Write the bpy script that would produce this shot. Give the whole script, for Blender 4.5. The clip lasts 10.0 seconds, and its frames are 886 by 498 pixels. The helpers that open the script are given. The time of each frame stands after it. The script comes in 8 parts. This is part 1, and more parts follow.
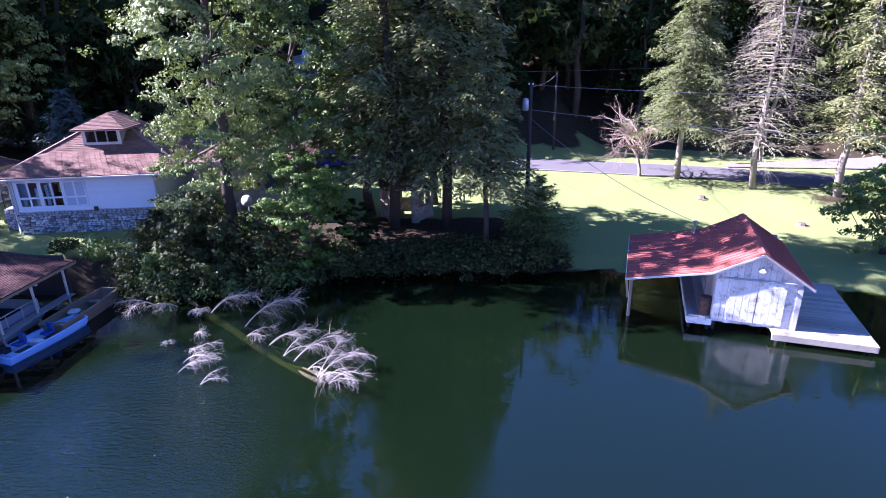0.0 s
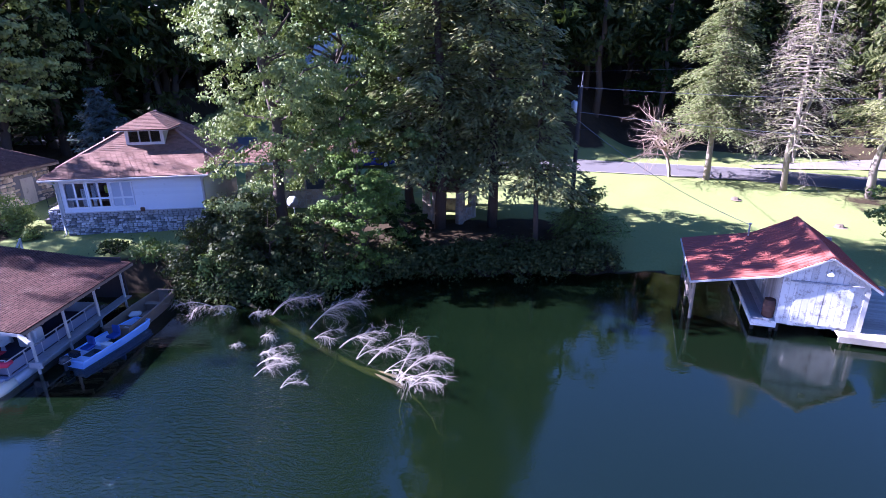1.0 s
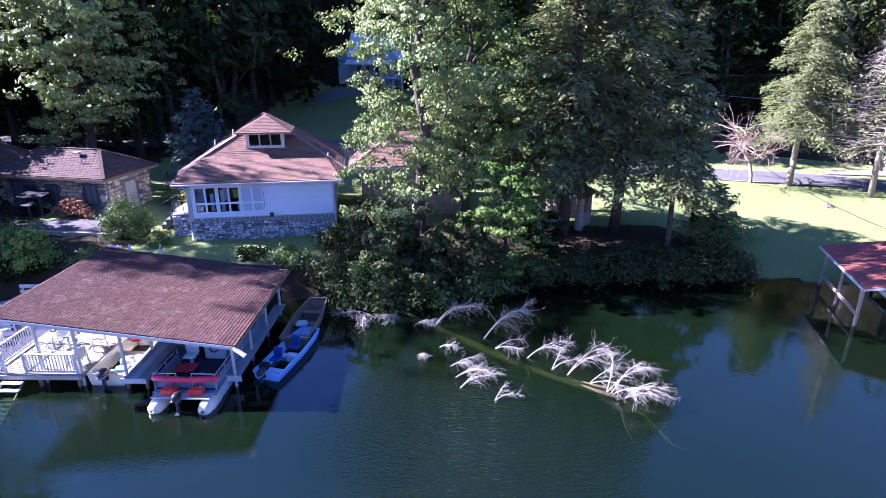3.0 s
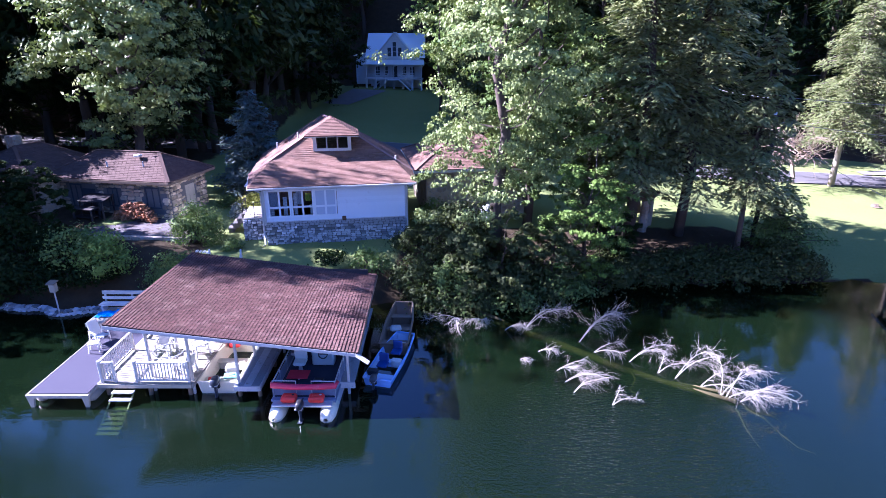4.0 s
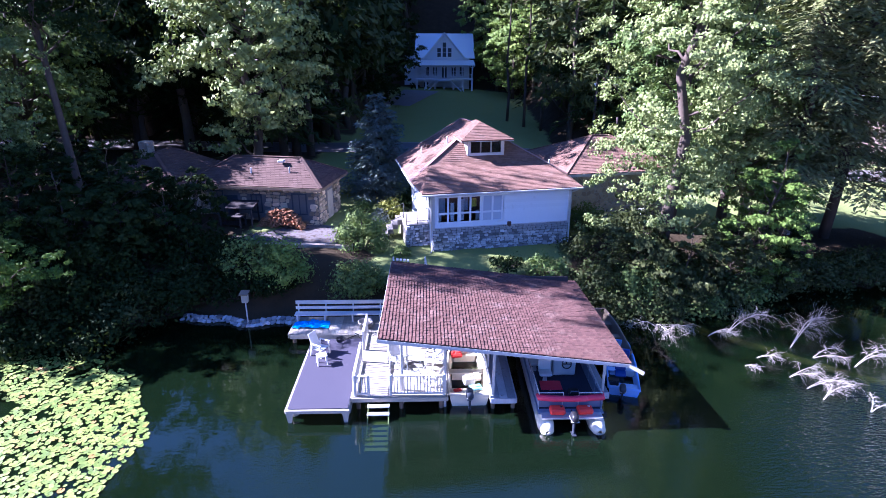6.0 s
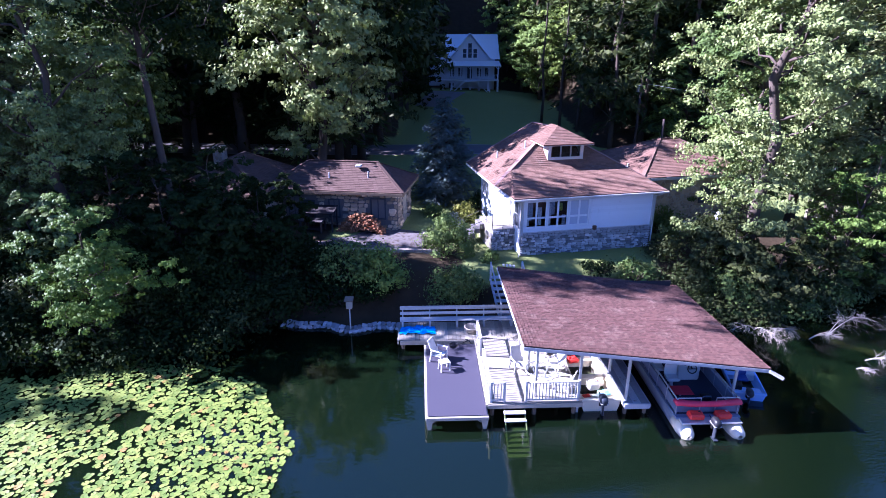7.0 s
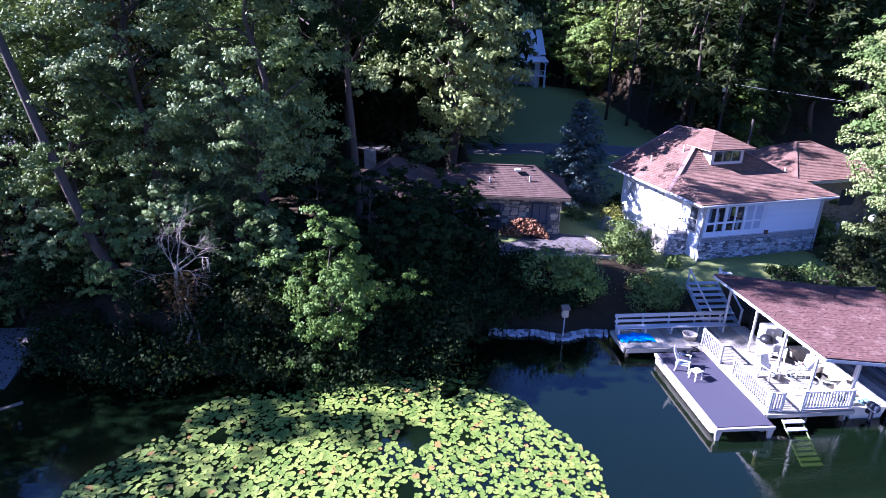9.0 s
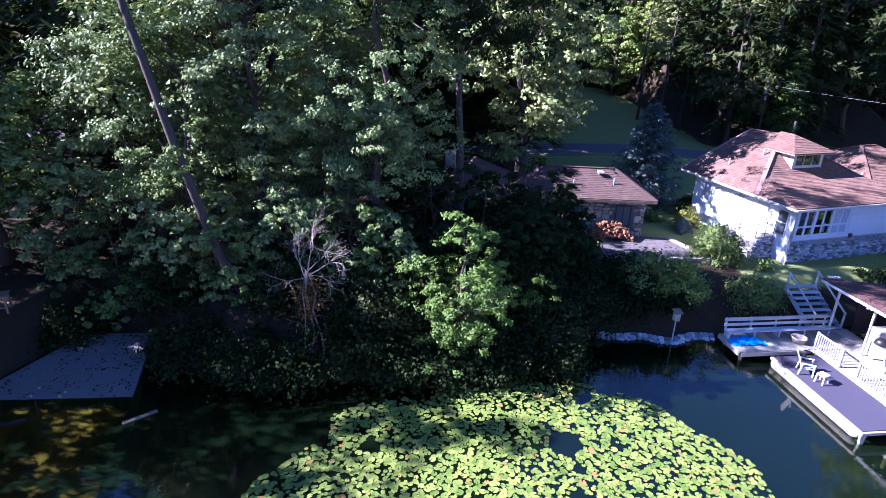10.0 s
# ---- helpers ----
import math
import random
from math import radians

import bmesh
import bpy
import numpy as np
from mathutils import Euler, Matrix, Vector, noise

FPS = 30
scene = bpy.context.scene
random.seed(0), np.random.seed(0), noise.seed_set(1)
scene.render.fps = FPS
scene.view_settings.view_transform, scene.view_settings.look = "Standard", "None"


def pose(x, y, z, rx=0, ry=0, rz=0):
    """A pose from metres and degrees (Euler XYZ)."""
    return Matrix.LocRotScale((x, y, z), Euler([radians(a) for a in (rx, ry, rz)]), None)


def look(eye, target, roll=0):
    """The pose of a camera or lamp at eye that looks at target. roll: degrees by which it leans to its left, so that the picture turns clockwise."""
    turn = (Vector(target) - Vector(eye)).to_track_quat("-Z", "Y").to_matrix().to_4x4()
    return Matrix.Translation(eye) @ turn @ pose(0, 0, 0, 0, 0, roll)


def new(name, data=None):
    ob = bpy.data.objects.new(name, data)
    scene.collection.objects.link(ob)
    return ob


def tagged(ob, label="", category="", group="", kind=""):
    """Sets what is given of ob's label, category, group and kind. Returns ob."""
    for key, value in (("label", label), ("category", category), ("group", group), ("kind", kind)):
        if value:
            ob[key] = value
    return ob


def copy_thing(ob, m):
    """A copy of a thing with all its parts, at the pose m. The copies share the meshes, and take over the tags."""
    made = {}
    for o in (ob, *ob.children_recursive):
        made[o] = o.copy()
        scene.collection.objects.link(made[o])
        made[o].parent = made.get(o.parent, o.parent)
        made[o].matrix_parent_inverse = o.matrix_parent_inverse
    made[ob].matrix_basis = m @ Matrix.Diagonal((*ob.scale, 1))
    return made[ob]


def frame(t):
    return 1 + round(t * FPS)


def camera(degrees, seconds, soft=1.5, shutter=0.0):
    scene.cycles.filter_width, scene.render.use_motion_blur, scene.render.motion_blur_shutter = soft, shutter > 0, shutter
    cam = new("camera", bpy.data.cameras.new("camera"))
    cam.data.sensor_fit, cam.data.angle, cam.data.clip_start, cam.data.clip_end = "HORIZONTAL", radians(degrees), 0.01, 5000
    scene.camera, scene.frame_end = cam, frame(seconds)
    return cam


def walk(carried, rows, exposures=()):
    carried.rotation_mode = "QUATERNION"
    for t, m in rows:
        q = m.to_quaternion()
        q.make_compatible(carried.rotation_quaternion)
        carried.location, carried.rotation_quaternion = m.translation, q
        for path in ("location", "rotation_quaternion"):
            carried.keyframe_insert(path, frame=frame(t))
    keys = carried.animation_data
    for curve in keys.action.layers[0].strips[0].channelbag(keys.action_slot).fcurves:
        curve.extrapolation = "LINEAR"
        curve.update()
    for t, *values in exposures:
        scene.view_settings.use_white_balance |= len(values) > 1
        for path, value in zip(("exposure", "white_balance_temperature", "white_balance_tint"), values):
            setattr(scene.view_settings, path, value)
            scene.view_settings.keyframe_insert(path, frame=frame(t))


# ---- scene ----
cam = camera(77.0, 10.0, soft=0.8)
PATH = [
    (0, (2.096, 1.084, 12.636), (1.923, 2.958, 11.959), -1.0),
    (0.5, (0.377, 0.962, 12.825), (0.22, 2.834, 12.14), -0.8),
    (1, (-1.505, 0.815, 12.966), (-1.646, 2.688, 12.279), -0.6),
    (1.5, (-3.689, 0.749, 13.042), (-3.812, 2.623, 12.354), -0.4),
    (2, (-5.982, 0.709, 13.075), (-6.085, 2.584, 12.388), -0.2),
    (2.5, (-8.378, 0.671, 13.134), (-8.466, 2.547, 12.448), 0.0),
    (2.7, (-9.371, 0.671, 13.187), (-9.454, 2.547, 12.501), 0.1),
    (3.8, (-14.973, 0.691, 13.428), (-15.024, 2.568, 12.74), 0.3),
    (4, (-15.95, 0.67, 13.441), (-15.992, 2.547, 12.752), 0.3),
    (4.5, (-18.571, 0.719, 13.524), (-18.602, 2.596, 12.834), 0.3),
    (5, (-21.231, 0.828, 13.569), (-21.252, 2.705, 12.879), 0.4),
    (5.5, (-23.848, 0.966, 13.573), (-23.862, 2.843, 12.882), 0.3),
    (7, (-32.051, 0.966, 14.029), (-32.036, 2.84, 13.332), 0.1),
    (7.5, (-34.903, 1.077, 14.147), (-34.874, 2.95, 13.447), 0.2),
    (8, (-37.911, 1.221, 14.368), (-37.858, 3.091, 13.661), 0.3),
    (8.5, (-41.016, 1.401, 14.557), (-40.939, 3.267, 13.841), 0.5),
    (9, (-44.114, 1.653, 14.764), (-44.016, 3.514, 14.037), 0.7),
    (9.5, (-47.331, 1.922, 14.994), (-47.206, 3.777, 14.255), 1.0),
    (10, (-50.611, 2.26, 15.039), (-50.458, 4.112, 14.298), 1.4),
]
walk(cam, [(t, look(eye, target, roll)) for t, eye, target, roll in PATH], [(0, 2.74, 5060, 46), (2.5, 2.84, 4990, 44), (5.5, 2.92, 4910, 41), (7.5, 2.48, 4900, 43), (10, 2.60, 4920, 43)])

# ---- world and sun ----
SUN_UP, SUN_TURN = radians(33), radians(-84)
world = bpy.data.worlds.new("world")
scene.world = world
world.use_nodes = True
sky = world.node_tree.nodes.new("ShaderNodeTexSky")
sky.sky_type, sky.sun_disc = "NISHITA", False
sky.ozone_density, sky.dust_density = 8.0, 0.0
sky.sun_elevation, sky.sun_rotation = SUN_UP, SUN_TURN
world.node_tree.links.new(sky.outputs[0], world.node_tree.nodes["Background"].inputs[0])
world.node_tree.nodes["Background"].inputs[1].default_value = 0.046
sun = new("sun", bpy.data.lights.new("sun", "SUN"))
sun.data.energy, sun.data.angle, sun.data.color = 5.0, radians(0.5), (1.0, 0.94, 0.83)
sun_way = Vector((math.sin(SUN_TURN) * math.cos(SUN_UP), math.cos(SUN_TURN) * math.cos(SUN_UP), math.sin(SUN_UP)))
sun.matrix_world = look(sun_way * 200, (0, 0, 0))

# ---- materials ----
def nodes_of(name):
    m = bpy.data.materials.new(name)
    m.use_nodes = True
    t = m.node_tree
    return m, t, t.nodes["Principled BSDF"]


def node(t, kind, **values):
    n = t.nodes.new(kind)
    for key, value in values.items():
        n.inputs[key].default_value = value
    return n


def noise_tex(t, scale, detail=3.0, rough=0.6, coords="Object", stretch=None):
    c = t.nodes.new("ShaderNodeTexCoord")
    n = node(t, "ShaderNodeTexNoise", Scale=scale, Detail=detail, Roughness=rough)
    if stretch:
        mp = t.nodes.new("ShaderNodeMapping")
        mp.inputs["Scale"].default_value = stretch
        t.links.new(c.outputs[coords], mp.inputs[0])
        t.links.new(mp.outputs[0], n.inputs["Vector"])
    else:
        t.links.new(c.outputs[coords], n.inputs["Vector"])
    return n.outputs["Fac"]


def mixed(t, fac, a, b, blend="MIX"):
    n = t.nodes.new("ShaderNodeMixRGB")
    n.blend_type = blend
    for key, value in (("Fac", fac), ("Color1", a), ("Color2", b)):
        if isinstance(value, bpy.types.NodeSocket):
            t.links.new(value, n.inputs[key])
        else:
            n.inputs[key].default_value = value if key == "Fac" else (*value[:3], 1)
    return n.outputs[0]


def sharpen(t, value, low, high):
    n = node(t, "ShaderNodeMapRange")
    n.inputs["From Min"].default_value, n.inputs["From Max"].default_value = low, high
    t.links.new(value, n.inputs["Value"])
    return n.outputs[0]


def maths(t, op, a, b):
    n = t.nodes.new("ShaderNodeMath")
    n.operation = op
    for i, value in enumerate((a, b)):
        if isinstance(value, bpy.types.NodeSocket):
            t.links.new(value, n.inputs[i])
        else:
            n.inputs[i].default_value = value
    return n.outputs[0]


def bumped(t, p, height, strength, distance=0.02):
    b = node(t, "ShaderNodeBump", Strength=strength, Distance=distance)
    t.links.new(height, b.inputs["Height"])
    t.links.new(b.outputs[0], p.inputs["Normal"])


def scaled(c, k):
    return tuple(min(1.0, v * k) for v in c)


def plain(name, base, rough=0.6, metal=0.0, var=0.25, s1=0.7, s2=14.0, bump=0.15, each=0.0, island=0.0, dirt=None, dirt_at=(0.58, 0.75), stretch=None):
    """A surface with broad stains, fine grain and relief; each or island varies its pieces."""
    m, t, p = nodes_of(name)
    col = mixed(t, noise_tex(t, s1, 4, 0.6, stretch=stretch), scaled(base, 1 - var), scaled(base, 1 + var))
    col = mixed(t, 0.45, col, mixed(t, noise_tex(t, s2, 3, 0.7, stretch=stretch), scaled(base, 1 - 1.4 * var), scaled(base, 1 + 1.2 * var)))
    if dirt:
        col = mixed(t, sharpen(t, noise_tex(t, s1 * 2.3, 5, 0.7), *dirt_at), col, dirt)
    for amount, kind, out in ((each, "ShaderNodeObjectInfo", "Random"), (island, "ShaderNodeNewGeometry", "Random Per Island")):
        if amount:
            r = t.nodes.new(kind).outputs[out]
            g = mixed(t, r, (1 - amount,) * 3, (1 + amount,) * 3)
            col = mixed(t, 1.0, col, g, "MULTIPLY")
    t.links.new(col, p.inputs["Base Color"])
    p.inputs["Roughness"].default_value, p.inputs["Metallic"].default_value = rough, metal
    if not metal:
        p.inputs["Specular IOR Level"].default_value = 0.12 if rough >= 0.85 else 0.4
    if bump:
        bumped(t, p, noise_tex(t, s2 * 2, 4, 0.7, stretch=stretch), bump)
    return m


def leafy(name, a, b, c, gloss=0.5, thin=0.1, shine=0.12):
    """Leaves: three greens chosen leaf by leaf and clump by clump, some light through them."""
    m, t, p = nodes_of(name)
    r = t.nodes.new("ShaderNodeNewGeometry").outputs["Random Per Island"]
    col = mixed(t, maths(t, "ADD", maths(t, "MULTIPLY", r, 0.6), 0.2), a, b)
    col = mixed(t, sharpen(t, noise_tex(t, 0.45, 3), 0.42, 0.66), col, c)
    tree = t.nodes.new("ShaderNodeObjectInfo").outputs["Random"]
    col = mixed(t, 1.0, col, mixed(t, tree, (0.8, 0.85, 0.8), (1.2, 1.12, 1.05)), "MULTIPLY")
    t.links.new(col, p.inputs["Base Color"])
    p.inputs["Roughness"].default_value = gloss
    p.inputs["Specular IOR Level"].default_value = shine
    tr = t.nodes.new("ShaderNodeBsdfTranslucent")
    t.links.new(mixed(t, 0.5, col, (0.2, 0.3, 0.03)), tr.inputs[0])
    mx = t.nodes.new("ShaderNodeMixShader")
    mx.inputs[0].default_value = thin
    t.links.new(p.outputs[0], mx.inputs[1])
    t.links.new(tr.outputs[0], mx.inputs[2])
    t.links.new(mx.outputs[0], t.nodes["Material Output"].inputs[0])
    return m


def water_surface():
    """Still green lake water: a mirror by its angle over a murky, faintly clear body."""
    m, t, p = nodes_of("lake_water")
    t.nodes.remove(p)
    body = node(t, "ShaderNodeBsdfDiffuse")
    murk = mixed(t, noise_tex(t, 0.06, 2), (0.0023, 0.0062, 0.0023), (0.0034, 0.0082, 0.0031))
    t.links.new(murk, body.inputs[0])
    clear = node(t, "ShaderNodeBsdfTransparent")
    clear.inputs[0].default_value = (0.42, 0.60, 0.26, 1)
    under = node(t, "ShaderNodeMixShader")
    depth = t.nodes.new("ShaderNodeAttribute")
    depth.attribute_name = "depth"
    clearness = maths(t, "ADD", maths(t, "MULTIPLY", maths(t, "POWER", 0.1, depth.outputs["Fac"]), 0.62), 0.18)
    t.links.new(clearness, under.inputs[0])
    gloss = node(t, "ShaderNodeBsdfGlossy", Roughness=0.02)
    fres = node(t, "ShaderNodeFresnel", IOR=1.66)
    top = t.nodes.new("ShaderNodeMixShader")
    waves = noise_tex(t, 2.2, 2, 0.5, stretch=(1.0, 2.4, 1.0))
    wind = sharpen(t, noise_tex(t, 0.10, 2, 0.5), 0.50, 0.64)
    breeze = t.nodes.new("ShaderNodeTexGradient")
    breeze.gradient_type = "SPHERICAL"
    spot = t.nodes.new("ShaderNodeMapping")
    spot.inputs["Location"].default_value = (1.60, -2.50, 0)
    spot.inputs["Scale"].default_value = (0.15, 0.15, 0.15)
    t.links.new(t.nodes.new("ShaderNodeTexCoord").outputs["Object"], spot.inputs[0])
    t.links.new(spot.outputs[0], breeze.inputs[0])
    wind = maths(t, "MAXIMUM", maths(t, "MULTIPLY", wind, 0.6), maths(t, "MULTIPLY", breeze.outputs["Fac"], 9.0))
    fine = maths(t, "MULTIPLY", noise_tex(t, 7.0, 2, 0.55, stretch=(1.0, 1.8, 1.0)), maths(t, "ADD", maths(t, "MULTIPLY", wind, 0.9), 0.05))
    height = maths(t, "ADD", maths(t, "MULTIPLY", waves, 0.22), fine)
    b = node(t, "ShaderNodeBump", Strength=0.22, Distance=0.05)
    t.links.new(height, b.inputs["Height"])
    gust = node(t, "ShaderNodeBump", Strength=1.0, Distance=0.16)
    t.links.new(maths(t, "MULTIPLY", noise_tex(t, 3.2, 2, 0.6, stretch=(1.0, 2.2, 1.0)), maths(t, "POWER", breeze.outputs["Fac"], 1.2)), gust.inputs["Height"])
    t.links.new(b.outputs[0], gust.inputs["Normal"])
    t.links.new(gust.outputs[0], gloss.inputs["Normal"])
    t.links.new(gust.outputs[0], fres.inputs["Normal"])
    for src, dst in ((body.outputs[0], under.inputs[1]), (clear.outputs[0], under.inputs[2]), (fres.outputs[0], top.inputs[0]),
                     (under.outputs[0], top.inputs[1]), (gloss.outputs[0], top.inputs[2]), (top.outputs[0], t.nodes["Material Output"].inputs[0])):
        t.links.new(src, dst)
    return m


def ground_surface():
    """Mown grass with bare earth on the banks and leaf litter under the woods."""
    m, t, p = nodes_of("ground")
    grass = mixed(t, noise_tex(t, 0.25, 4), (0.15, 0.185, 0.055), (0.21, 0.235, 0.08))
    grass = mixed(t, 0.5, grass, mixed(t, noise_tex(t, 6.0, 4, 0.7), (0.11, 0.145, 0.035), (0.25, 0.265, 0.10)))
    grass = mixed(t, sharpen(t, noise_tex(t, 0.6, 5, 0.7), 0.62, 0.78), grass, (0.25, 0.225, 0.085))
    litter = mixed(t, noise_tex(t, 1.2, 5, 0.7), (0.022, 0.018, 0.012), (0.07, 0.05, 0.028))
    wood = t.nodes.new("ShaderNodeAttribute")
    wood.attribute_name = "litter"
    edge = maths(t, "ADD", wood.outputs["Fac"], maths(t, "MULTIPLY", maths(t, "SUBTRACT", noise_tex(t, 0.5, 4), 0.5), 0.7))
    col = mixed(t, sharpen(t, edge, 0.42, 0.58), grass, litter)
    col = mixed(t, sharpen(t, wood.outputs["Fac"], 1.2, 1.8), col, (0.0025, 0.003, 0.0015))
    t.links.new(col, p.inputs["Base Color"])
    p.inputs["Roughness"].default_value, p.inputs["Specular IOR Level"].default_value = 0.9, 0.04
    bumped(t, p, noise_tex(t, 9.0, 5, 0.75), 0.6, 0.06)
    return m


